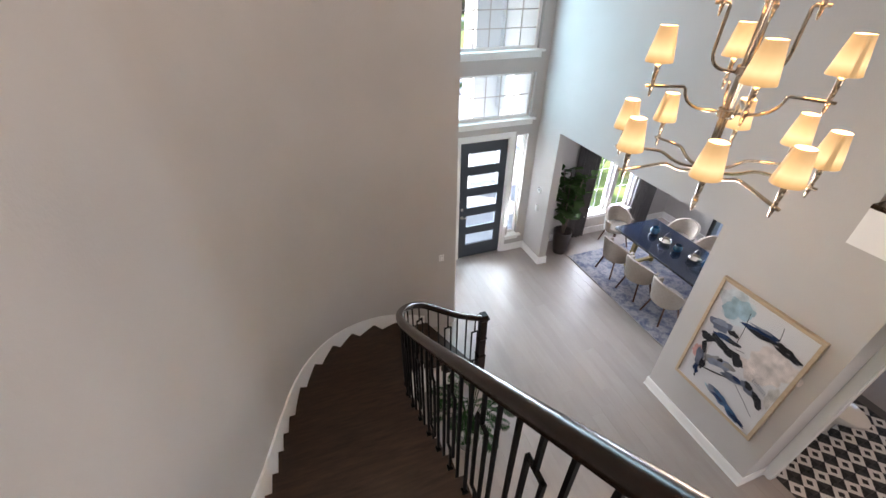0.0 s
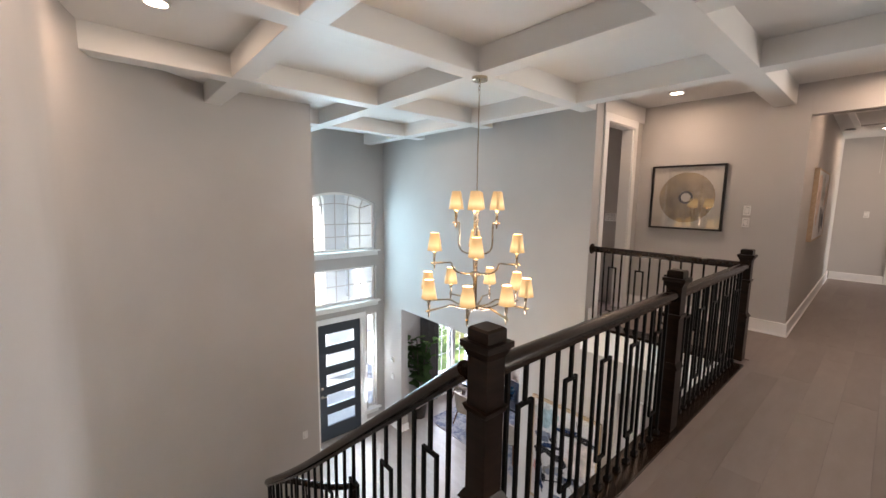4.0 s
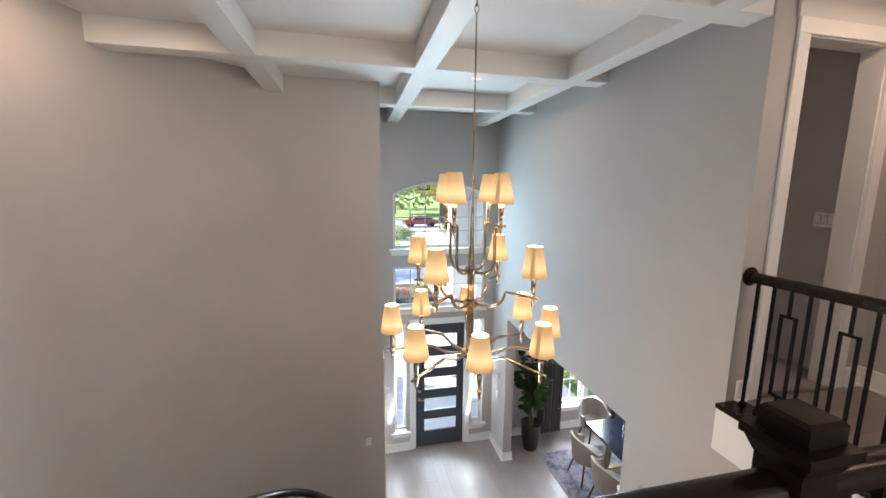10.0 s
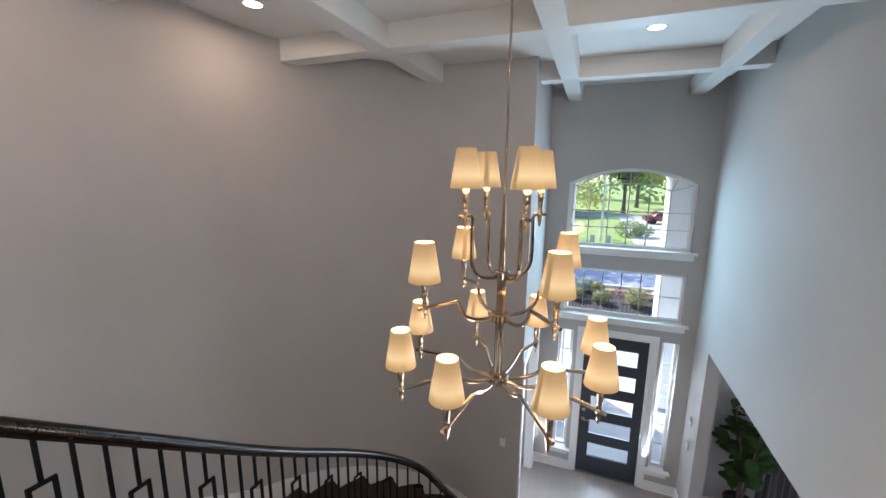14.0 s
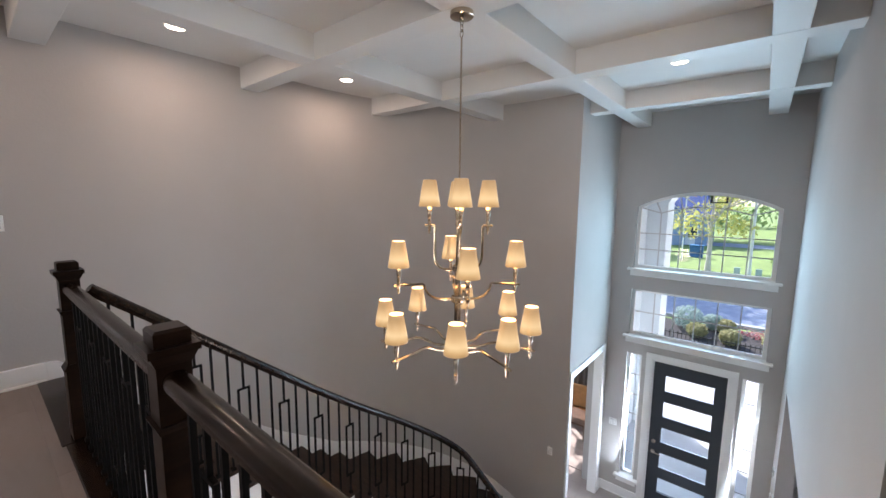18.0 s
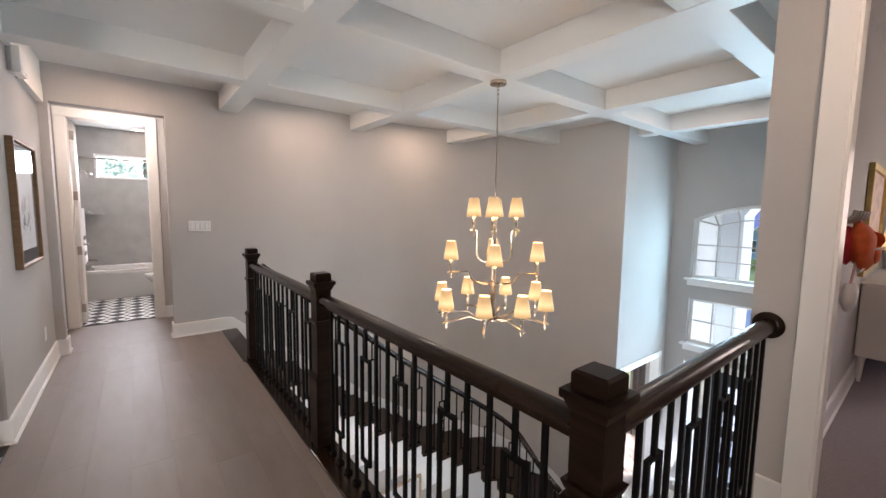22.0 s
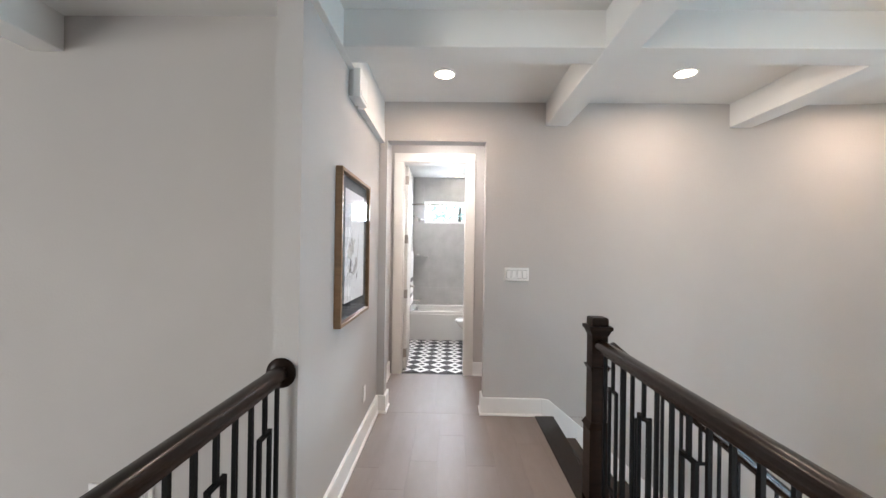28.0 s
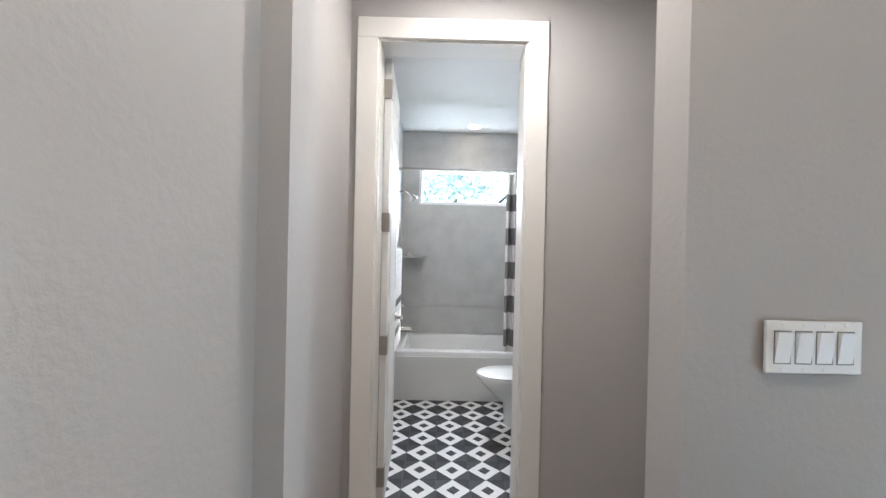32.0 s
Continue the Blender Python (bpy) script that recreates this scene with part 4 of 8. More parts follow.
# front door
DOORC = paint("charcoal_door_paint", (0.045, 0.055, 0.068), 0.38, 0.05, 40)
jamb("y", YN - 0.002, YN + 0.17, 2.37, 3.37, LOW, -0.93, 0.045, "white front door frame")
casing("y", YN - 0.022, YN - 0.0025, 2.385, 3.355, LOW, -0.945, 0.085, "white casing round the front door")
structure("trim_threshold", bx(2.415, YN + 0.0, LOW - 0.005, 3.325, YN + 0.17, LOW + 0.012), SATIN, "metal door threshold", "trim")
fd = thing("door_1", (2.42, YN + 0.06, LOW), "charcoal front door with five wide glass panes, closed", "door")
fd.matrix_world = Matrix.Identity(4)
tagged(fd, kind="structure")
DX0, DX1, DZ0, DZ1, DY0, DY1 = 2.417, 3.323, LOW + 0.013, -0.978, YN + 0.03, YN + 0.075
_px0, _px1 = DX0 + 0.15, DX1 - 0.125
_ph, _gap, _zb = 0.262, 0.155, DZ0 + 0.29
_bm = wall_cells("y", DY0, DY1, DX0, DX1, DZ0, DZ1, [(_px0, _px1, _zb + k * (_ph + _gap), _zb + k * (_ph + _gap) + _ph) for k in range(5)])
part("door_leaf", _bm, DOORC, fd, "charcoal painted door leaf")
for k in range(5):
    z0 = _zb + k * (_ph + _gap)
    _bm = frame_boxes(bmesh.new(), "y", DY0 - 0.006, DY0 + 0.004, _px0 + 0.012, _px1 - 0.012, z0 + 0.012, z0 + _ph - 0.012, 0.013)
    part("glazing_bead", _bm, DOORC, fd)
    pane(fd, _px0, _px1, z0, z0 + _ph, DY0 + 0.02)
_h = part("door_handle", lathe([(0.0, 0), (0.03, 0), (0.03, 0.008), (0.012, 0.012), (0.012, 0.045), (0.0, 0.046)], 18, cap=False), SATIN, fd, "satin nickel lever handle", 40)
_h.data.transform(Matrix.Translation((DX0 + 0.065, DY0, LOW + 0.96)) @ Matrix.Rotation(radians(90), 4, "X"))
part("lever", bx(DX0 + 0.055, DY0 - 0.052, LOW + 0.953, DX0 + 0.18, DY0 - 0.036, LOW + 0.971, 0.005, 2), SATIN, _h)
_d2 = part("deadbolt", lathe([(0.0, 0), (0.028, 0), (0.028, 0.012), (0.02, 0.018), (0.0, 0.019)], 18, cap=False), SATIN, fd, "round deadbolt", 40)
_d2.data.transform(Matrix.Translation((DX0 + 0.065, DY0, LOW + 1.13)) @ Matrix.Rotation(radians(90), 4, "X"))
for z in (0.3, 0.95, 1.6, 2.2):
    part("hinge", bx(DX1 - 0.004, DY0 - 0.012, LOW + z, DX1 + 0.012, DY0 + 0.002, LOW + z + 0.1), SATIN, fd)

# cased opening of the side room, bathroom and bedroom doorways
jamb("x", 1.597, 1.7175, 4.4405, 5.75, LOW, -0.90, 0.02, "white lining of the side room opening")
casing("x", 1.716, 1.736, 4.4605, 5.73, LOW, -0.92, 0.095, "white casing of the side room opening")
jamb("x", -1.893, -1.747, -1.575, -0.828, 0, 2.44, 0.02, "cream lining of the bathroom doorway", CREAM)
casing("x", -1.75, -1.728, -1.565, -0.838, 0, 2.43, 0.1, "cream casing of the bathroom doorway", CREAM)
jamb("y", YB - 0.003, YB + 0.143, 4.15, 4.87, 0, 2.44, 0.02, "white lining of the bedroom doorway")
casing("y", YB - 0.022, YB - 0.0005, 4.16, 4.86, 0, 2.43, 0.095, "white casing of the bedroom doorway")
structure("trim_header", bx(XE + 0.16, YB - 0.02, BEAMZ + 0.002, XH, YB - 0.0005, CEILZ - 0.001), BEAM, "white board over the bedroom doorway", "trim")
jamb("x", 10.397, 10.543, -1.90, -1.07, 0, 2.44, 0.02, "white lining of the hall end doorway")
casing("x", 10.38, 10.399, -1.89, -1.08, 0, 2.43, 0.1, "white casing of the hall end doorway")
jamb("x", XE - 0.001, XE + 0.379, -0.9, 0.90, LOW, -0.745, 0.004, "white lining under the landing", WALL)
jamb("x", XE + 0.397, XE + 0.483, -0.55, 0.82, LOW, LOW + 2.44, 0.02, "white lining of the powder room doorway")
casing("x", XE + 0.38, XE + 0.3995, -0.54, 0.81, LOW, LOW + 2.43, 0.10, "white casing of the powder room doorway")

# baseboards, upper floor (the board lies to the right of each path)
baseboard([(1.09, -1.76), (1.09, YS), (XW, YS), (XW, -1.577), (XW - 0.14, -1.577), (XW - 0.14, -1.70), (-1.728, -1.70)], 0.0)
baseboard([(-1.75, -0.737), (-1.75, 0.16), (XW - 0.14, 0.16), (XW - 0.14, -0.709), (XW, -0.709), (XW, -0.2005)], 0.0)
baseboard([(3.965, YB), (4.064, YB)], 0.0)
baseboard([(4.966, YB), (XH, YB), (XH, -0.33), (10.39, -0.215)], 0.0)
baseboard([(9.3, -1.62), (XH + 0.14, -1.62), (XH + 0.14, -1.2255), (XH, -1.2255), (XH, -1.64)], 0.0)
baseboard([(10.4, -0.25), (10.4, -0.975)], 0.0)
# lower floor
baseboard([(1.715, 5.846), (1.715, YN), (2.299, YN)], LOW)
baseboard([(3.441, YN), (XE, YN), (XE, 5.32), (XE + 0.16, 5.32), (XE + 0.16, YN), (7.7, YN), (7.7, 4.77)], LOW)
baseboard([(XE + 0.16, 2.0), (XE + 0.16, 2.32), (XE, 2.32), (XE, 0.90), (XE + 0.379, 0.90)], LOW)
baseboard([(0.534, -0.1), (0.534, 1.5)], LOW)
wall("wall_dining_east", "x", 7.7, 7.84, 1.742, YN, LOW, -0.44, [(3.1, 4.7, LOW - 1, LOW + 2.2)], "greige dining room wall with a glazed door")
structure("wall_dining_south", bx(XE + 0.16, 1.602, LOW, 7.84, 1.742, -0.44), WALL, "greige dining room wall", "wall")
structure("wall_recess", bx(XE + 0.162, 0.904, LOW, XE + 0.398, 1.56, -0.331), WALL, "greige end of the recess under the landing", "wall")
structure("wall_powder_north", bx(XE + 0.162, 1.561, LOW, 8.0, 1.60, -0.331), WALL, "greige powder room wall", "wall")
structure("wall_powder_west", wall_cells("x", XE + 0.40, XE + 0.48, -1.2, 1.56, LOW, -0.331, [(-0.55, 0.82, LOW - 1, LOW + 2.44)]), WALL, "greige powder room wall", "wall")
structure("wall_side_west", bx(-2.64, 4.3, LOW, -2.5, 7.98, -0.36), WALL, "greige side room wall", "wall")
structure("wall_bedroom_east", bx(8.86, 1.5, 0, 9.0, YN, CEILZ), WALL, "greige bedroom wall", "wall")

# ---- outdoors ----
GRASS = plain("lawn_grass", (0.19, 0.27, 0.09), 0.9, 0, 0.2, 0.35, 1.5, 0.5)
ASPH = plain("pale_worn_asphalt", (0.25, 0.29, 0.36), 0.9, 0, 0.3, 0.15, 3.0, 0.3)
CONC = plain("pale_concrete", (0.42, 0.425, 0.435), 0.85, 0, 0.3, 0.08, 2.0, 0.2)
MULCH = plain("dark_mulch", (0.055, 0.052, 0.052), 0.95, 0, 0.2, 0.4, 12.0, 0.6)
PORCHW = paint("white_exterior_paint", (0.82, 0.82, 0.82), 0.6, 0.1, 30)
PALEBARK = plain("pale_bark", (0.46, 0.43, 0.40), 0.9, 0, 0.2, 0.15, 9.0, 0.5)
BARK = plain("bark", (0.16, 0.13, 0.11), 0.9, 0, 0.2, 0.3, 9.0, 0.6)
GND = -3.8
structure("ground", bx(-300, 6.2, GND - 0.4, 300, 900, GND), GRASS, "sunlit green lawn", "ground")
structure("ground_behind", bx(-300, -300, GND - 0.4, 300, 6.19, GND - 0.02), GRASS, "grass round the house", "ground")
structure("road", bx(-200, 20.0, GND + 0.002, 200, 25.8, GND + 0.012), ASPH, "grey asphalt street", "road")
structure("pavement", bx(-200, 26.2, GND + 0.002, 200, 27.6, GND + 0.05, 0.01), CONC, "pale concrete pavement across the street", "pavement")
for y0, y1 in ((19.8, 20.0), (25.8, 26.0)):
    structure("kerb", bx(-200, y0, GND, 200, y1, GND + 0.13, 0.02, 2), CONC, "concrete kerb", "kerb")
structure("pavement_porch", bx(-0.5, YN + 0.181, GND, 6.5, 10.2, LOW - 0.06, 0.01), CONC, "pale concrete porch slab", "pavement")
structure("pavement_forecourt", bx(1.35, 10.2, GND, 5.19, 14.2, GND + 0.055, 0.01), CONC, "pale concrete forecourt", "pavement")
structure("pavement_walk", bx(5.3, 14.2, GND, 6.9, 19.8, GND + 0.07, 0.01), CONC, "pale concrete garden walk", "pavement")
structure("pavement_drive", bx(5.2, 10.2, GND, 10.0, 19.8, GND + 0.05, 0.01), CONC, "pale concrete driveway", "pavement")
structure("garden_bed", bx(-8, 15.6, GND, 5.1, 19.2, GND + 0.05, 0.02), MULCH, "dark mulch garden bed", "ground")
# porch
porch = thing("porch", (2.85, 9.3, LOW), "white porch with square columns and an arched front", "porch")
porch.matrix_world = Matrix.Identity(4)
for x in (1.62, 4.16):
    part("column", bx(x - 0.36, 8.7, LOW - 0.06, x + 0.36, 9.4, 1.72, 0.01), PORCHW, porch, "square white porch column")
    part("column_base", bx(x - 0.40, 8.66, LOW - 0.059, x + 0.40, 9.44, LOW + 0.25, 0.01), PORCHW, porch)
_bm = bmesh.new()
_pr = [1.98 + (3.80 - 1.98) * i / 20 for i in range(21)]
for xa, xb in zip(_pr, _pr[1:]):
    for a in (0,):
        za, zb = (1.42 + 0.34 * math.sqrt(max(0, 1 - ((q - 2.89) / 0.91) ** 2)) for q in (xa, xb))
        q = [_bm.verts.new(p) for p in ((xa, 8.7, za), (xb, 8.7, zb), (xb, 8.7, 2.4), (xa, 8.7, 2.4))]
        r = [_bm.verts.new(p) for p in ((xa, 9.4, za), (xb, 9.4, zb), (xb, 9.4, 2.4), (xa, 9.4, 2.4))]
        _bm.faces.new(q)
        _bm.faces.new(r)
        _bm.faces.new((q[0], q[1], r[1], r[0]))
part("arch", _bm, PORCHW, porch, "white porch arch")
part("porch_ceiling", bx(0.6, YN + 0.181, 2.4, 5.2, 9.6, 2.5), PORCHW, porch, "white porch ceiling")
for x0, x1 in ((0.6, 1.26), (4.52, 5.2)):
    part("porch_header", bx(x0, 8.7, 1.6, x1, 9.4, 2.399), PORCHW, porch)
part("side_wall", bx(1.50, YN + 0.181, LOW - 0.06, 1.60, 8.699, 2.399), PORCHW, porch, "white porch side wall")
part("side_header", bx(4.38, YN + 0.181, -1.2, 4.52, 8.699, 2.399), PORCHW, porch, "white wall over the open porch side")
lan = thing("porch_lantern", (2.89, 7.9, 2.39), "black and glass porch lantern hanging from a chain", "lantern")
BLACKM = plain("black_metal", (0.015, 0.015, 0.016), 0.5, 0.5)
part("chain", lathe([(0.006, 0.0), (0.006, -0.55)], 6), BLACKM, lan)
_bm = bmesh.new()
for dx, dy in ((-1, -1), (1, -1), (1, 1), (-1, 1)):
    add_box(_bm, dx * 0.11 - 0.008, dy * 0.11 - 0.008, -0.95, dx * 0.11 + 0.008, dy * 0.11 + 0.008, -0.62)
add_box(_bm, -0.13, -0.13, -0.97, 0.13, 0.13, -0.95)
add_square(_bm, 0, 0, -0.62, -0.54, 0.28, 0.06)
part("cage", _bm, BLACKM, lan, "black lantern cage")
# fence
fen = thing("garden_fence", (0, 16.0, GND), "low black iron garden fence", "fence")
fen.matrix_world = Matrix.Identity(4)
for x0, x1 in ((-4.0, 5.1),):
    for z in (0.10, 0.52):
        part("fence_rail", bx(x0, 15.5, GND + z, x1, 15.53, GND + z + 0.03), BLACKM, fen)
    for k in range(int((x1 - x0) / 0.13) + 1):
        x = x0 + 0.13 * k
        part("fence_bar", bx(x, 15.507, GND, x + 0.018, 15.523, GND + 0.62), BLACKM, fen)


def leaf_cloud(bm, n, blobs, size, seed, flat=0.5):
    """Many small bent leaf quads scattered through a set of ellipsoids (x, y, z, rx, ry, rz)."""
    rnd = random.Random(seed)
    vol = [b[3] * b[4] * b[5] for b in blobs]
    for _ in range(n):
        b = rnd.choices(blobs, vol)[0]
        while True:
            p = Vector((rnd.uniform(-1, 1), rnd.uniform(-1, 1), rnd.uniform(-1, 1)))
            if 0.35 < p.length < 1:
                break
        p = Vector((b[0] + p.x * b[3], b[1] + p.y * b[4], b[2] + p.z * b[5]))
        s = size * rnd.uniform(0.6, 1.3)
        m = Euler((rnd.uniform(-1.2, 1.2), rnd.uniform(-1.2, 1.2), rnd.uniform(0, 6.3))).to_matrix()
        q = [p + m @ Vector(v) * s for v in ((-0.5, 0, 0), (0, -0.32, 0.08), (0.55, 0, -0.05), (0, 0.32, 0.08))]
        bm.faces.new([bm.verts.new(v) for v in q])


def foliage(name, c0, c1, trans=0.45):
    """Leaves that reflect and let light through; each leaf has its own tone."""
    m, nt, b = _mat(name)
    g = nt.nodes.new("ShaderNodeNewGeometry")
    col = _ramp(nt, g.outputs["Random Per Island"], [(0.0, c0), (1.0, c1)])
    nt.links.new(col, b.inputs["Base Color"])
    _set(b, Roughness=0.55, Specular_IOR_Level=0.3)
    t = nt.nodes.new("ShaderNodeBsdfTranslucent")
    nt.links.new(col, t.inputs[0])
    mx = nt.nodes.new("ShaderNodeMixShader")
    mx.inputs[0].default_value = trans
    nt.links.new(b.outputs[0], mx.inputs[1])
    nt.links.new(t.outputs[0], mx.inputs[2])
    nt.links.new(mx.outputs[0], nt.nodes["Material Output"].inputs["Surface"])
    return m


LEAF_Y = foliage("autumn_leaves", (0.62, 0.53, 0.16), (0.40, 0.48, 0.18))
LEAF_G = foliage("green_leaves", (0.19, 0.29, 0.12), (0.33, 0.43, 0.19))
LEAF_P = foliage("pale_green_leaves", (0.30, 0.40, 0.36), (0.42, 0.52, 0.48))
LEAF_R = foliage("dark_red_leaves", (0.20, 0.05, 0.05), (0.36, 0.12, 0.08))
LEAF_D = foliage("dark_green_leaves", (0.06, 0.12, 0.06), (0.12, 0.20, 0.09))
LEAF_B = foliage("golden_shrub_leaves", (0.42, 0.38, 0.19), (0.36, 0.37, 0.20))
FLOWER = foliage("pink_and_white_flowers", (0.50, 0.10, 0.15), (0.55, 0.45, 0.40))


def tree(x, y, h, r, n, mat, seed, label, size=0.28, z=GND, bark=None):
    t = thing("tree", (x, y, z), label, "tree")
    rnd = random.Random(seed)
    bm = bmesh.new()
    add_lathe(bm, [(r * 0.075, 0), (r * 0.055, h * 0.1), (r * 0.045, h * 0.4), (r * 0.02, h * 0.8)], 10)
    for k in range(9):
        a, z0 = rnd.uniform(0, 6.3), h * rnd.uniform(0.32, 0.6)
        e = Vector((math.cos(a) * r * 0.7, math.sin(a) * r * 0.7, z0 + h * rnd.uniform(0.12, 0.3)))
        add_sweep(bm, [(0, 0, z0), tuple(Vector((0, 0, z0)).lerp(e, 0.5) + Vector((0, 0, 0.15))), tuple(e)], circle(r * 0.018, 5))
    part("trunk", bm, bark or BARK, t, "", 60)
    bm = bmesh.new()
    blobs = [(math.cos(a) * r * d, math.sin(a) * r * d, h * zz, r * s, r * s, r * s * 0.75) for a, d, zz, s in [(rnd.uniform(0, 6.3), rnd.uniform(0.2, 0.75), rnd.uniform(0.42, 0.92), rnd.uniform(0.25, 0.5)) for _ in range(16)]]
    leaf_cloud(bm, n, blobs, size, seed)
    part("crown", bm, mat, t, "crown of small leaves")
    return t


tree(0.5, 35.8, 7.6, 3.1, 1900, LEAF_Y, 3, "yellow-green autumn tree with a pale trunk on the lawn", 0.27, GND, PALEBARK)
tree(12.5, 29, 9.0, 3.6, 3600, LEAF_Y, 4, "yellow-green tree beside the street", 0.32)
tree(17.0, 50.0, 6.5, 2.4, 2600, LEAF_R, 44, "dark red leafy tree beside the drive", 0.24)
tree(-14, 50, 11, 5, 5000, LEAF_G, 5, "large green tree beside the house", 0.42)
tree(15, 60, 12, 6, 5000, LEAF_Y, 6, "large yellowing tree far away", 0.45)
tree(-4.5, 70, 12, 6, 4500, LEAF_G, 7, "tall green tree behind the house", 0.5)
tree(6.5, 66, 11, 5, 4500, LEAF_G, 8, "tall dark green tree far away", 0.55)
tree(9.5, 80, 12, 5.5, 3500, LEAF_G, 14, "tall green tree beyond the far street", 0.5)
tree(19, 76, 13, 6, 3800, LEAF_G, 15, "tall green tree beyond the far street", 0.5)
# the next two trees stand out of view, put there to shade the road
tree(-6.3, 28.8, 10.5, 4.2, 4200, LEAF_Y, 16, "broad yellow-green street tree shading the road", 0.34)
tree(-10.5, 31.5, 13.0, 4.6, 4200, LEAF_Y, 17, "tall yellow-green street tree shading the road", 0.36)
tree(28, 70, 13, 7, 4000, LEAF_G, 9, "tall green tree far away", 0.55)
tree(5.05, 13.6, 2.55, 0.42, 1500, LEAF_D, 21, "narrow dark green cypress by the walk", 0.12)
for i, (x, y, r, m, lab) in enumerate(((1.9, 17.1, 0.35, LEAF_B, "golden rounded shrub"), (1.45, 18.1, 0.58, LEAF_P, "grey-green rounded shrub"), (2.3, 18.6, 0.40, LEAF_P, "grey-green rounded shrub"), (2.95, 16.9, 0.35, LEAF_B, "golden rounded shrub"), (4.3, 17.0, 0.5, LEAF_B, "green rounded shrub"), (2.75, 18.3, 0.35, LEAF_B, "golden rounded shrub"), (-2.2, 17.2, 0.6, LEAF_B, "golden rounded shrub"), (6.9, 8.3, 0.55, LEAF_G, "green rounded shrub"), (7.9, 9.3, 0.6, LEAF_G, "green rounded shrub"), (9.2, 8.6, 0.6, LEAF_B, "golden rounded shrub"))):
    s = thing("shrub", (x, y, GND + 0.04), lab + (" in the mulch bed" if y > 12 else " beside the porch"), "shrub", "garden shrubs")
    bm = lathe([(0.05, 0), (0.03, r * 0.5)], 6)
    part("stem", bm, BARK, s)
    bm = bmesh.new()
    leaf_cloud(bm, 900, [(0, 0, r * 0.85, r, r, r * 0.85)], 0.11, 30 + i)
    part("foliage", bm, m, s, "dense small leaves")
_fl = bmesh.new()
leaf_cloud(_fl, 700, [(4.3, 18.3, GND + 0.2, 0.9, 0.5, 0.2), (3.4, 18.7, GND + 0.18, 0.5, 0.3, 0.16)], 0.09, 60)
tagged(obj_from(_fl, "flower_bed", FLOWER), "pink and white flowers beside the fence", "flowers", "", "stuff")
for i, (x, y, r) in enumerate(((5.6, 39, 1.4), (-8, 47, 1.3), (-5.6, 47.2, 1.2), (12, 41, 1.5))):
    s = thing("bush", (x, y, GND), "wide green bush on the far lawn", "bush", "far bushes")
    bm = bmesh.new()
    leaf_cloud(bm, 1300, [(0, 0, r * 0.5, r, r * 0.8, r * 0.6), (r * 0.8, 0.2, r * 0.4, r * 0.7, r * 0.6, r * 0.45)], 0.2, 70 + i)
    part("foliage", bm, LEAF_G, s)
    part("stem", lathe([(0.06, 0), (0.03, r * 0.6)], 6), BARK, s)
# flag pole, light pole
fp = thing("flagpole", (-2.0, 41, GND), "white flagpole with a red and white flag", "flagpole")
part("pole", lathe([(0.06, 0), (0.045, 7.2), (0.0, 7.25)], 10, cap=False), PORCHW, fp)
_bm = bmesh.new()
_fv = [[_bm.verts.new((0.05 + 0.7 * u, 0.09 * math.sin(7 * u + 2 * v) * u, 7.0 - 0.95 * v - 0.35 * u * u)) for u in [i / 8 for i in range(9)]] for v in [j / 6 for j in range(7)]]
for a, b in zip(_fv, _fv[1:]):
    for i in range(8):
        _bm.faces.new((a[i], a[i + 1], b[i + 1], b[i]))
part("flag", _bm, plain("red_flag_cloth", (0.5, 0.04, 0.04), 0.8), fp, "drooping red flag cloth", 60)
part("stripe", bx(0.06, -0.05, 6.1, 0.30, -0.04, 6.32), PORCHW, fp, "white flag patch")
lp = thing("street_pole", (3.05, 35.5, GND), "tall pale grey street pole", "pole")
part("pole", lathe([(0.13, 0), (0.13, 0.5), (0.10, 0.52), (0.08, 9.0)], 12), plain("pale_pole_paint", (0.62, 0.62, 0.6), 0.6), lp)
mb = thing("utility_box", (-1.2, 44, GND), "blue utility box on the lawn", "box")
part("body", bx(-0.55, -0.3, 0.0, 0.55, 0.3, 1.1, 0.04, 2), plain("blue_plastic", (0.03, 0.13, 0.30), 0.5), mb)
part("lid", bx(-0.6, -0.34, 1.1, 0.6, 0.34, 1.2, 0.03, 2), plain("blue_plastic_lid", (0.04, 0.18, 0.36), 0.5), mb)
for x in (2.4, 3.6):
    g = thing("utility_pedestal", (x, 33.6, GND), "pale green utility pedestal on the lawn", "box", "utility pedestals")
    part("body", bx(-0.18, -0.18, 0, 0.18, 0.18, 0.75, 0.04, 2), plain("pale_green_metal", (0.35, 0.45, 0.40), 0.6), g)


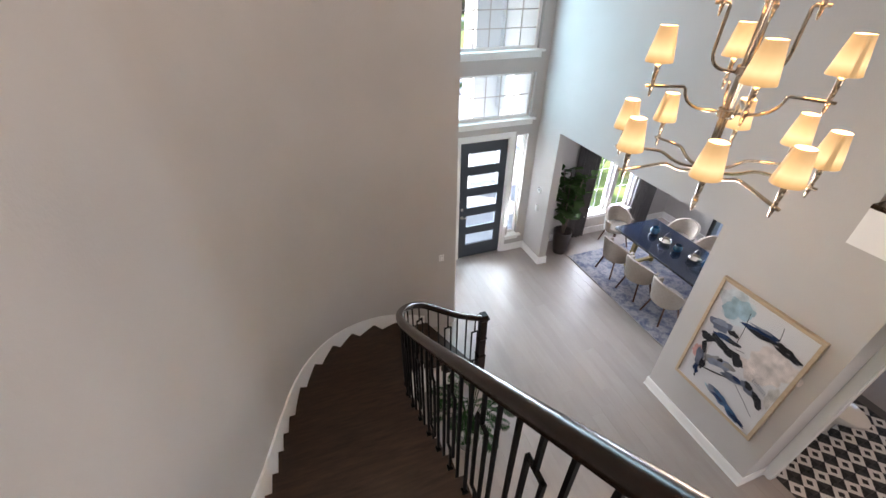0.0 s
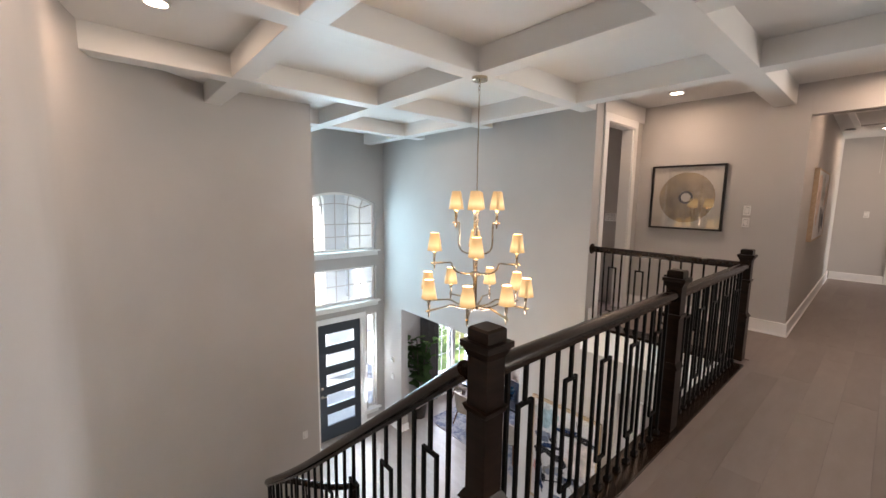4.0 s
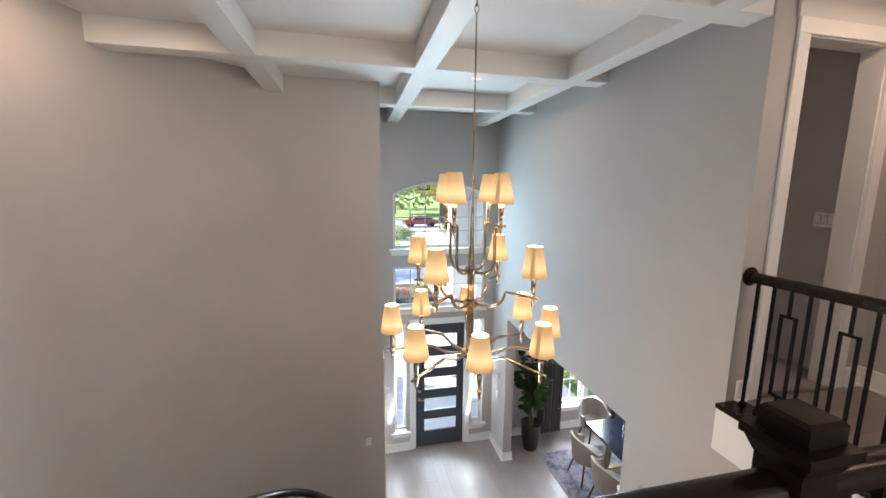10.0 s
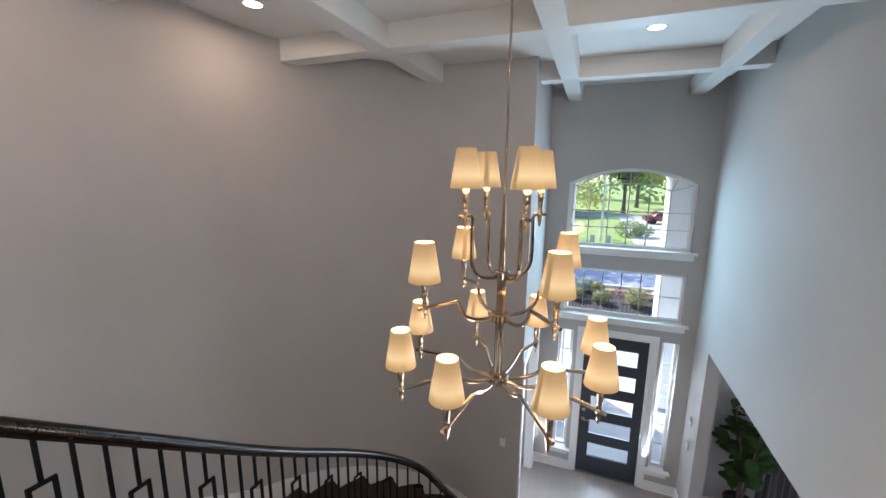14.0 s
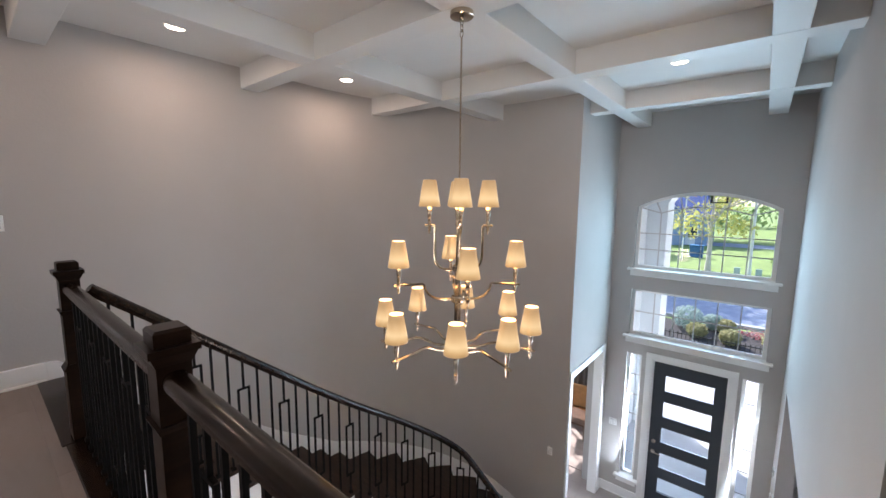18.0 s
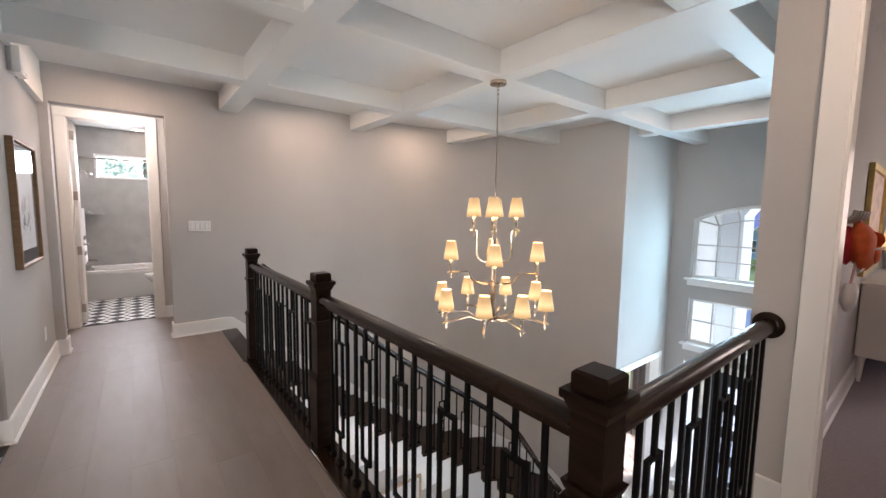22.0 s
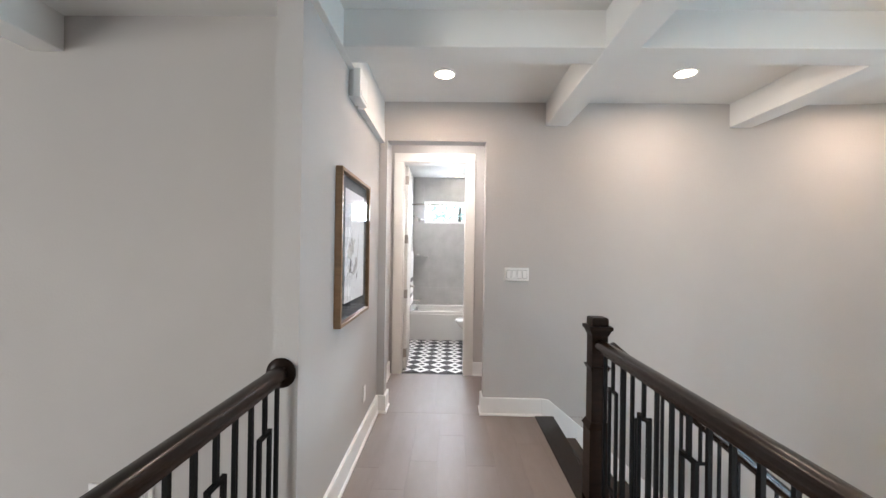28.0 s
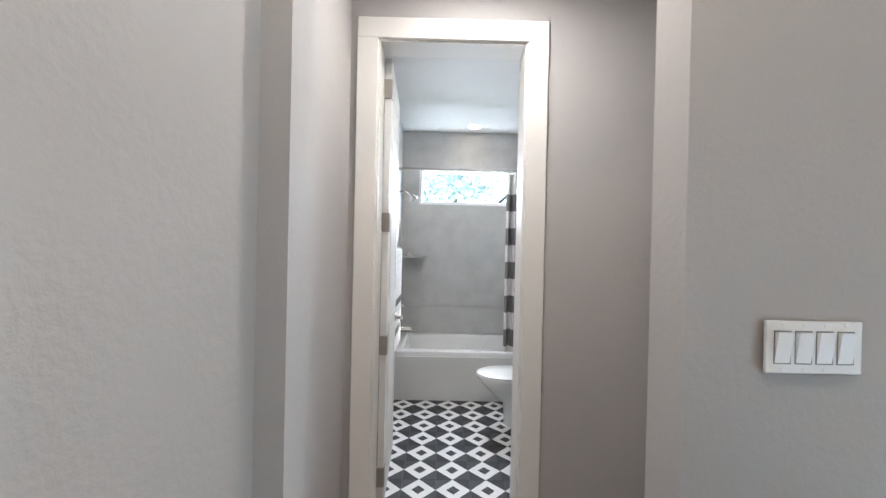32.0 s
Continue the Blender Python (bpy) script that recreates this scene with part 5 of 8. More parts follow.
def far_house(x, y, w, d, h, wallc, roofc, seed):
    hs = thing("house", (x, y, GND), "far two-storey house with a dark gabled roof", "house", "far houses")
    wm = plain("house_siding_%d" % seed, wallc, 0.8, 0, 0.3, 0.06, 2)
    rm = plain("roof_shingles_%d" % seed, roofc, 0.9, 0, 0.2, 0.2, 6, 0.4)
    part("wall", bx(-w / 2, 0, 0, w / 2, d, h), wm, hs)
    bm = bmesh.new()
    v = [bm.verts.new(p) for p in ((-w / 2 - 0.5, -0.5, h), (w / 2 + 0.5, -0.5, h), (w / 2 + 0.5, d + 0.5, h), (-w / 2 - 0.5, d + 0.5, h), (-w / 2 + 1, d / 2, h + d * 0.36), (w / 2 - 1, d / 2, h + d * 0.36))]
    for q in ((0, 1, 5, 4), (1, 2, 5), (2, 3, 4, 5), (3, 0, 4), (3, 2, 1, 0)):
        bm.faces.new([v[i] for i in q])
    part("roof", bm, rm, hs)
    part("fascia", bx(-w / 2 - 0.52, -0.56, h - 0.14, w / 2 + 0.52, -0.501, h + 0.06), PORCHW, hs, "white fascia board")
    bm = bmesh.new()
    gx, gw, gh = w * 0.12, 2.6, 2.1
    a = [bm.verts.new(p) for p in ((gx - gw, -1.6, h - 0.1), (gx, -1.6, h + gh), (gx + gw, -1.6, h - 0.1))]
    b = [bm.verts.new((p.co.x, d * 0.4, p.co.z)) for p in a]
    for q in ((a[0], a[1], b[1], b[0]), (a[1], a[2], b[2], b[1])):
        bm.faces.new(q)
    part("gable_roof", bm, rm, hs, "front gable roof")
    bm = bmesh.new()
    bm.faces.new([bm.verts.new(p) for p in ((gx - gw + 0.25, -1.4, h - 0.1), (gx + gw - 0.25, -1.4, h - 0.1), (gx, -1.4, h + gh - 0.25))])
    part("gable", bm, wm, hs)
    part("porch_front", bx(gx - gw + 0.3, -1.4, 0, gx + gw - 0.3, -0.001, h - 0.1), wm, hs)
    part("bargeboard", sweep([(gx - gw, -1.62, h - 0.08), (gx, -1.62, h + gh + 0.02), (gx + gw, -1.62, h - 0.08)], [(-0.03, -0.11), (0.03, -0.11), (0.03, 0.11), (-0.03, 0.11)], (0, 1, 0)), PORCHW, hs, "white gable board")
    n = int(w / 3)
    for k in range(n):
        for zz in (0.9, 3.8):
            if zz + 1.6 < h:
                xx = -w / 2 + w * (k + 0.5) / n
                wn = part("window", bx(xx - 0.55, -0.06, zz, xx + 0.55, 0.02, zz + 1.5), PORCHW, hs)
                part("pane", bx(xx - 0.46, -0.08, zz + 0.08, xx + 0.46, -0.061, zz + 1.42), DARKGLASS, wn)
    part("garage_door", bx(w / 2 - 4.2, -0.05, 0.05, w / 2 - 1.2, 0.01, 2.3), PORCHW, hs, "white garage door")


DARKGLASS = plain("dark_far_glass", (0.03, 0.05, 0.07), 0.1)
far_house(-7.6, 56.5, 12, 9, 3.7, (0.24, 0.34, 0.50), (0.06, 0.09, 0.22), 1)
far_house(40, 96, 14, 10, 5.0, (0.20, 0.26, 0.34), (0.08, 0.07, 0.07), 2)
far_house(-30, 55, 13, 9, 5.6, (0.45, 0.42, 0.38), (0.07, 0.06, 0.06), 3)
far_house(36, 58, 13, 9, 5.6, (0.30, 0.33, 0.36), (0.07, 0.06, 0.06), 4)
structure("road_far", bx(-200, 57.5, GND + 0.002, 200, 62.5, GND + 0.02), ASPH, "far asphalt street", "road")


def car(x, y, color, rz, seed):
    c = thing("car", (x, y, GND + 0.02), "parked %s car on the far street" % color[0], "car", "parked cars", rz)
    body = plain("car_paint_%d" % seed, color[1], 0.25, 0.2, 0.5, 0.02, 4, 0, 0.6)
    bm = bmesh.new()
    prof = [(-2.3, 0.35), (-2.32, 0.8), (-1.5, 0.95), (-0.9, 1.48), (0.9, 1.52), (1.75, 1.0), (2.3, 0.85), (2.32, 0.4)]
    rings = []
    for yy, s in ((-0.88, 0.97), (-0.8, 1.0), (0.8, 1.0), (0.88, 0.97)):
        rings.append([bm.verts.new((p * s, yy, q)) for p, q in prof])
    for a, b in zip(rings, rings[1:]):
        for i in range(len(prof)):
            bm.faces.new((a[i], a[(i + 1) % len(prof)], b[(i + 1) % len(prof)], b[i]))
    bm.faces.new(rings[0])
    bm.faces.new(rings[-1][::-1])
    bmesh.ops.recalc_face_normals(bm, faces=bm.faces)
    part("body", bm, body, c)
    part("side_window", bx(-0.95, -0.9, 1.0, 1.2, -0.881, 1.38), DARKGLASS, c)
    for xx in (-1.45, 1.45):
        for yy in (-0.85, 0.85):
            w = part("wheel", lathe([(0.0, -0.1), (0.33, -0.1), (0.34, 0.0), (0.33, 0.1), (0.0, 0.1)], 16, cap=False), BLACKM, c)
            w.data.transform(Matrix.Translation((xx, yy, 0.34)) @ Matrix.Rotation(radians(90), 4, "X"))


structure("pavement_side", bx(5.6, 27.6, GND + 0.002, 14.0, 57.5, GND + 0.03), CONC, "pale concrete drive across the street", "pavement")
car(20.5, 76.0, ("dark", (0.03, 0.03, 0.04)), 0, 1)
car(10.2, 52.0, ("dark red", (0.20, 0.03, 0.04)), 8, 2)
car(-14, 60, ("silver", (0.4, 0.4, 0.42)), 0, 3)
_bk = bmesh.new()
leaf_cloud(_bk, 5000, [(-70 + 17 * k, 105 + 6 * math.sin(k * 2.1), 2.5 + 1.5 * math.sin(k * 1.3), 11, 4, 7) for k in range(10)], 1.6, 90)
tagged(obj_from(_bk, "far_woods", LEAF_G), "far line of green trees", "trees", "", "stuff")

tree(-19, -0.5, 9.5, 4.2, 2200, LEAF_P, 45, "leafy green tree outside the bathroom window", 0.26)

# ---- pictures and switches of the upper floor ----
OAK = wood("brown_oak_frame", (0.20, 0.115, 0.058), (0.30, 0.18, 0.095), 0.45, (2, 2, 12), 5.0)
OAKL = wood("light_maple_frame", (0.44, 0.32, 0.21), (0.55, 0.42, 0.29), 0.45, (2, 12, 12), 5.0)
BLACKF = paint("black_frame_paint", (0.012, 0.011, 0.011), 0.35, 0.03, 30)
PAPER = plain("white_art_paper", (0.71, 0.70, 0.71), 0.75, 0, 0.2, 0.015, 3)
DMAT = plain("charcoal_mat_board", (0.028, 0.030, 0.034), 0.7, 0, 0.3, 0.05, 20)
SEAM = plain("shadow_gap_plastic", (0.25, 0.25, 0.25), 0.6, 0, 0.2, 0.02, 4)
PLATE = plain("white_switch_plastic", (0.82, 0.82, 0.81), 0.3, 0, 0.5, 0.01, 4)
RINGGLASS = glass("shadow_box_glass", (1, 1, 1), 0.0, 3.1)
PICGLASS = glass("picture_glass", (1, 1, 1), 0.0, 1.5)


def wash(name, color, rough=0.75):
    return plain(name, color, rough, 0, 0.2, 0.28, 9)


INK = {k: wash("ink_" + k, c) for k, c in dict(black=(0.025, 0.025, 0.03), grey=(0.30, 0.29, 0.29), pale=(0.55, 0.53, 0.51), navy=(0.02, 0.045, 0.12), blue=(0.06, 0.15, 0.28), sky=(0.36, 0.50, 0.56), blush=(0.70, 0.56, 0.50), slate=(0.16, 0.18, 0.24), rose=(0.62, 0.36, 0.33), mist=(0.58, 0.63, 0.65), steel=(0.27, 0.30, 0.38), haze=(0.70, 0.63, 0.60), wash=(0.66, 0.64, 0.62)).items()}


def blot(bm, u, v, ru, rv, depth, seed, turn=0.0, n=26, rough=0.28):
    """An uneven flat paint blot in the (u, v) plane."""
    rnd = random.Random(seed)
    ph = [rnd.uniform(0, 6.3) for _ in range(4)]
    c = []
    for i in range(n):
        a = 2 * math.pi * i / n
        k = 1 + rough * (0.5 * math.sin(2 * a + ph[0]) + 0.35 * math.sin(3 * a + ph[1]) + 0.3 * math.sin(5 * a + ph[2]) + 0.22 * math.sin(9 * a + ph[3]))
        x, y = ru * k * math.cos(a), rv * k * math.sin(a)
        c.append((u + x * math.cos(turn) - y * math.sin(turn), v + x * math.sin(turn) + y * math.cos(turn)))
    lo = [bm.verts.new((p[0], depth, p[1])) for p in c]
    bm.faces.new(lo)
    return bm


def picture_box(name, w, h, fw, fd, frame_mat, label, rz, at):
    """Local axes: x along the wall, -y out of it, z up, origin at the centre of its back."""
    p = thing(name, at, label, "picture", "", rz)
    bm = bmesh.new()
    for x0, z0, x1, z1 in ((-w / 2, -h / 2, -w / 2 + fw, h / 2), (w / 2 - fw, -h / 2, w / 2, h / 2), (-w / 2 + fw, -h / 2, w / 2 - fw, -h / 2 + fw), (-w / 2 + fw, h / 2 - fw, w / 2 - fw, h / 2)):
        add_box(bm, x0, -fd, z0, x1, -0.001, z1, 0.0025)
    part("picture_frame", bm, frame_mat, p)
    return p


def cover(p, w, h, y, mat=None):
    bm = bmesh.new()
    bm.faces.new([bm.verts.new(q) for q in ((-w / 2, y, -h / 2), (w / 2, y, -h / 2), (w / 2, y, h / 2), (-w / 2, y, h / 2))])
    g = part("cover_glass", bm, mat or PICGLASS, p)
    g.visible_shadow = False


def flat(p, name, bm, mat, label=""):
    return part(name, bm, mat, p, label)


# print on the wall by the bathroom: faces +y
sp = picture_box("framed_print", 0.740, 0.895, 0.022, 0.042, OAK, "oak framed abstract ink print with charcoal mat under glass", 180, (0.2365, YS, 1.434))
flat(sp, "mat_board", bx(-0.348, -0.012, -0.4255, 0.348, -0.006, 0.4255), DMAT, "charcoal mat board")
flat(sp, "sheet", bx(-0.232, -0.020, -0.330, 0.258, -0.0125, 0.350), plain("bright_art_paper", (0.84, 0.84, 0.86), 0.7, 0, 0.2, 0.02, 3), "bright white art paper")
d0 = -0.0206
_rows = [("wash", -0.07, -0.02, 0.040, 0.055, 0.05), ("wash", 0.00, 0.030, 0.036, 0.032, 0.2), ("pale", -0.075, -0.03, 0.022, 0.042, 0.05), ("pale", 0.010, 0.020, 0.018, 0.022, 0.2), ("grey", -0.085, 0.005, 0.010, 0.014, 0.5), ("grey", 0.02, -0.005, 0.006, 0.012, 0.3), ("black", 0.022, -0.022, 0.005, 0.010, 0.3), ("pale", -0.02, -0.03, 0.03, 0.03, 0.6), ("grey", -0.005, -0.01, 0.006, 0.03, 0.1), ("grey", 0.045, 0.04, 0.007, 0.02, 0.3),
         ("black", -0.044, -0.098, 0.018, 0.028, 0.2), ("grey", -0.062, -0.132, 0.026, 0.020, -0.6), ("black", -0.058, -0.142, 0.020, 0.014, 0.4), ("grey", 0.108, -0.180, 0.012, 0.026, -0.4), ("black", 0.114, -0.186, 0.005, 0.022, -0.4), ("pale", 0.04, -0.15, 0.05, 0.010, 0.15), ("pale", 0.125, -0.02, 0.010, 0.085, -0.15), ("pale", 0.085, -0.10, 0.026, 0.05, 0.1), ("grey", 0.142, 0.075, 0.003, 0.035, -0.1)]
for k, (c, u, v, ru, rv, tn) in enumerate(_rows):
    flat(sp, "ink_wash", blot(bmesh.new(), u - 0.0515, v, ru, rv, d0 - 0.0002 * k, 100 + k, tn, 30, 0.4), INK[c])
_bm = bmesh.new()
_rn = random.Random(5)
for k in range(420):
    a, r = max(-0.15, min(0.24, _rn.gauss(0, 0.085))), _rn.gauss(0, 0.034)
    blot(_bm, -0.07 + a * 0.9, -0.155 + r + a * 0.16, _rn.uniform(0.0008, 0.0060) * _rn.random() + 0.0005, _rn.uniform(0.0004, 0.0016), d0 - 0.0042, 300 + k, _rn.gauss(0.5, 0.4), 8, 0.4)
for k in range(90):
    blot(_bm, _rn.uniform(-0.225, 0.12), _rn.uniform(-0.12, 0.09), _rn.uniform(0.0005, 0.0028) * _rn.random() + 0.0004, _rn.uniform(0.0003, 0.0010), d0 - 0.0042, 800 + k, _rn.gauss(0.8, 0.7), 7, 0.4)
tagged(flat(sp, "ink_spatter", _bm, INK["black"]), kind="stuff")
_bm = bmesh.new()
for k in range(14):
    u0, v0 = _rn.uniform(-0.22, -0.02), _rn.uniform(-0.20, -0.12)
    pts = [(u0 + 0.014 * i + 0.006 * math.sin(i + k), d0 - 0.0046, v0 + 0.006 * math.sin(i * 1.3 + k) + (0.007 * i if k % 3 else -0.002 * i)) for i in range(6)]
    add_sweep(_bm, pts, [(-0.0005, -0.0003), (0.0005, -0.0003), (0.0005, 0.0003), (-0.0005, 0.0003)], (0, 1, 0))
flat(sp, "ink_lines", _bm, INK["black"])
cover(sp, 0.696, 0.851, -0.030)

# ring picture on the landing end wall: faces -x
rp = picture_box("framed_ring_art", 0.83, 0.81, 0.022, 0.05, BLACKF, "black shadow-box frame with a round golden paper wheel", -90, (XH, 0.765, 1.535))
RINGBG = plain("pale_grey_linen", (0.60, 0.575, 0.53), 0.8, 0, 0.2, 0.02, 40, 0.1)
flat(rp, "backing", bx(-0.393, -0.012, -0.383, 0.393, -0.006, 0.383), RINGBG, "pale linen backing")
GOLDP = wash("golden_paper", (0.33, 0.245, 0.135))
GOLDP2 = wash("olive_gold_paper", (0.28, 0.215, 0.125))
for k in range(72):
    a0, a1 = 2 * math.pi * k / 72, 2 * math.pi * (k + 0.98) / 72
    bm = bmesh.new()
    q = [(math.cos(a) * r, -0.0135 - (0.004 if a == a0 else 0.0) - (0.004 if r < 0.1 else 0), math.sin(a) * r) for a, r in ((a0, 0.075), (a1, 0.075), (a1, 0.315 + 0.004 * (k % 2)), (a0, 0.315 + 0.004 * (k % 2)))]
    bm.faces.new([bm.verts.new(p) for p in q])
    flat(rp, "paper_fold", bm, GOLDP if (k // 9) % 2 else GOLDP2)
_bm = bmesh.new()
for k in range(36):
    a0, a1 = 2 * math.pi * k / 36, 2 * math.pi * (k + 1) / 36
    _bm.faces.new([_bm.verts.new((math.cos(a) * r, -0.024, math.sin(a) * r)) for a, r in ((a0, 0.055), (a1, 0.055), (a1, 0.082), (a0, 0.082))])
flat(rp, "dark_ring", _bm, INK["black"])
_bm = bmesh.new()
_bm.faces.new([_bm.verts.new((math.cos(2 * math.pi * k / 30) * 0.055, -0.0235, math.sin(2 * math.pi * k / 30) * 0.055)) for k in range(30)])
flat(rp, "disc", _bm, RINGBG)
cover(rp, 0.786, 0.766, -0.040, RINGGLASS)

# print in the far hall: faces -y
hp = picture_box("canvas_print", 1.45, 0.90, 0.02, 0.05, OAKL, "pale abstract canvas in a light wood frame", 1.3, (6.74, -0.295, 1.46))
flat(hp, "canvas", bx(-0.705, -0.045, -0.43, 0.705, -0.006, 0.43), PAPER, "pale canvas")
for k, (c, u, v, ru, rv) in enumerate((("blush", -0.4, 0.1, 0.25, 0.28), ("pale", 0.1, 0.2, 0.22, 0.18), ("grey", 0.15, -0.2, 0.2, 0.17), ("blush", 0.5, 0.15, 0.16, 0.2), ("slate", 0.42, -0.22, 0.10, 0.12))):
    flat(hp, "paint_patch", blot(bmesh.new(), u, v, ru, rv, -0.0455 - 0.0002 * k, 500 + k), INK[c])


def switch_plate(at, rz, gangs, label, w=None, h=0.115):
    """Plate on a wall that faces local -y."""
    w = w or 0.072 + 0.046 * (gangs - 1)
    s = thing("switch_plate", at, label, "switch", "wall switches", rz)
    part("plate", bx(-w / 2, -0.007, -h / 2, w / 2, -0.0005, h / 2, 0.003, 2), PLATE, s)
    for g in range(gangs):
        x = (g - (gangs - 1) / 2) * 0.046
        bm = bmesh.new()
        v = [bm.verts.new(p) for p in ((x - 0.0165, -0.0075, -0.034), (x + 0.0165, -0.0075, -0.034), (x + 0.0165, -0.0165, 0.034), (x - 0.0165, -0.0165, 0.034), (x - 0.0165, -0.006, -0.033), (x + 0.0165, -0.006, -0.033), (x + 0.0165, -0.006, 0.033), (x - 0.0165, -0.006, 0.033))]
        for q in ((0, 1, 2, 3), (0, 4, 5, 1), (1, 5, 6, 2), (2, 6, 7, 3), (3, 7, 4, 0)):
            bm.faces.new([v[i] for i in q])
        bmesh.ops.recalc_face_normals(bm, faces=bm.faces)
        part("rocker", bm, PLATE, s)
        # grey sheet that paints the shaded gap round the rocker
        part("seam", bx(x - 0.019, -0.0072, -0.0365, x + 0.019, -0.0069, 0.0365), SEAM, s)
        for zz in (-0.048, 0.048):
            sc = part("screw", lathe([(0, 0), (0.003, 0), (0.0025, 0.001), (0, 0.0012)], 8, cap=False), PLATE, s)
            sc.data.transform(Matrix.Translation((x, -0.007, zz)) @ Matrix.Rotation(radians(90), 4, "X"))
    return s


def outlet(at, rz, label="white power outlet low on the wall"):
    s = thing("power_outlet", at, label, "outlet", "power outlets", rz)
    part("plate", bx(-0.035, -0.006, -0.057, 0.035, -0.0005, 0.057, 0.003, 2), PLATE, s)
    for zz in (-0.02, 0.02):
        part("socket", bx(-0.016, -0.008, zz - 0.013, 0.016, -0.0061, zz + 0.013, 0.0015), PLATE, s)


switch_plate((XW + 0.006, -0.432, 1.226), 90, 4, "white four-gang switch plate on the curved wall", 0.213)
switch_plate((XH, 0.125, 1.39), -90, 1, "white dimmer plate beside the ring picture")
switch_plate((XH, 0.125, 1.25), -90, 1, "white single switch plate beside the ring picture")
switch_plate((10.4, -0.643, 1.29), -90, 1, "white switch plate on the hall end wall")
switch_plate((1.50, OC[1] + OB, -2.008), 0, 1, "white switch plate on the wall below the stair")
switch_plate((1.88, YN, -2.16), 0, 2, "white switch plate beside the front door", 0.12)
outlet((-0.2, YS, 0.34), 180)
for zz, w, h in ((-1.91, 0.10, 0.09), (-2.28, 0.075, 0.115)):
    k = thing("wall_keypad", (XE, 5.64, zz), "small white keypad on the foyer wall", "keypad", "", -90)
    part("body", bx(-w / 2, -0.02, -h / 2, w / 2, -0.0005, h / 2, 0.004, 2), PLATE, k)
    part("display", bx(-w / 2 + 0.015, -0.0215, -h / 6, w / 2 - 0.015, -0.0201, h / 3), plain("grey_display", (0.35, 0.38, 0.38), 0.2) if zz > -2 else PLATE, k)
chm = thing("door_chime", (0.27, -1.62, 2.44), "white boxy door chime high on the wall", "door chime")
part("body", bx(-0.10, -0.0, -0.09, 0.10, 0.05, 0.09, 0.006, 2), PLATE, chm)
part("grille", bx(-0.08, 0.0501, -0.07, 0.08, 0.053, -0.045), PLATE, chm)
part("bracket", bx(-0.08, -0.0245, -0.08, 0.08, 0.0, 0.08), PLATE, chm)
structure("trim_ledge", bx(XW + 0.001, YS + 0.0005, 2.36, 0.12, YS + 0.045, BEAMZ + 0.001), BEAM, "white boxed ledge below the beam", "trim")

# return-air grille on the great room wall
vt = thing("wall_vent", (0.555, -2.84, -0.05), "white slatted air vent on the great room wall", "vent", "", 90)
bm = frame_boxes(bmesh.new(), "y", -0.014, -0.0005, -0.155, 0.155, -0.105, 0.105, 0.03)
part("vent_frame", bm, PLATE, vt)
part("backing", bx(-0.155, -0.004, -0.105, 0.155, -0.0005, 0.105), plain("vent_dark", (0.18, 0.18, 0.18), 0.8), vt)
for k in range(20):
    x = -0.148 + 0.0155 * k
    part("slat", bx(x, -0.013, -0.104, x + 0.007, -0.0045, 0.104), PLATE, vt)

# attic hatch, smoke alarm and lamp in the far hall
at = thing("attic_hatch", (7.98, -0.79, CEILZ), "white attic hatch with raised trim and a pull cord", "hatch")
part("hatch_trim", add_box(add_box(add_box(add_box(bmesh.new(), -0.75, -0.36, -0.02, 0.75, -0.29, -0.0005), -0.75, 0.29, -0.02, 0.75, 0.36, -0.0005), -0.75, -0.29, -0.02, -0.68, 0.29, -0.0005), 0.68, -0.29, -0.02, 0.75, 0.29, -0.0005), TRIM, at)
part("cord", lathe([(0.002, -0.02), (0.002, -0.8)], 5), PLATE, at)
sa = thing("smoke_alarm", (9.0, -0.36, CEILZ), "round white smoke alarm on the hall ceiling", "smoke alarm")
part("body", lathe([(0.0, -0.035), (0.04, -0.034), (0.058, -0.024), (0.062, -0.008), (0.062, -0.0005)], 24, cap=False), PLATE, sa, "", 40)
part("vent_ring", lathe([(0.062, -0.020), (0.0645, -0.018), (0.0645, -0.012), (0.062, -0.010)], 24, cap=False), SEAM, sa, "grey vent ring", 40)
DISC2 = [(9.2, -0.79), (5.95, -0.80)]
for x, y in DISC2:
    d = thing("downlight", (x, y, CEILZ), "round white flush downlight, lit", "downlight", "ceiling downlights")
    part("trim_ring", lathe([(0.078, 0.001), (0.082, -0.004), (0.082, -0.012), (0.072, -0.016), (0.066, -0.014), (0.066, 0.001)], 28, cap=False), TRIM, d, "white trim ring", 40)
    part("lens", lathe([(0.0, -0.0125), (0.066, -0.0125), (0.066, -0.002)], 28, cap=False), LAMP_DISC, d, "glowing lens")
    spot_light(x, y, CEILZ - 0.03, 19 if x > 8 else 12)
# room at the end of the hall
structure("wall_study_south", bx(10.541, -2.05, -0.33, 12.999, -1.91, CEILZ), WALL, "pale wall of the far study", "wall")
# unseen wall; its hole only goes with the added study lamp
wall("wall_study_north", "y", 2.5, 2.64, 10.541, 12.999, -0.33, CEILZ, [(11.1, 12.5, 0.8, 2.2)], "pale unseen study wall with an opening added for light")
structure("wall_study_east", bx(13.0, -2.05, -0.33, 13.14, 2.64, CEILZ), WALL, "pale wall of the far study", "wall")
structure("floor_study", bx(10.54, -1.91, -0.33, 13.0, 2.5, -0.004), plain("pale_carpet", (0.42, 0.40, 0.39), 0.95, 0, 0.1, 0.08, 60, 0.5), "pale study carpet", "floor")
oc = thing("lounge_chair", (12.0, -1.28, 0), "black leather lounge chair with wooden arms on a pedestal", "chair")
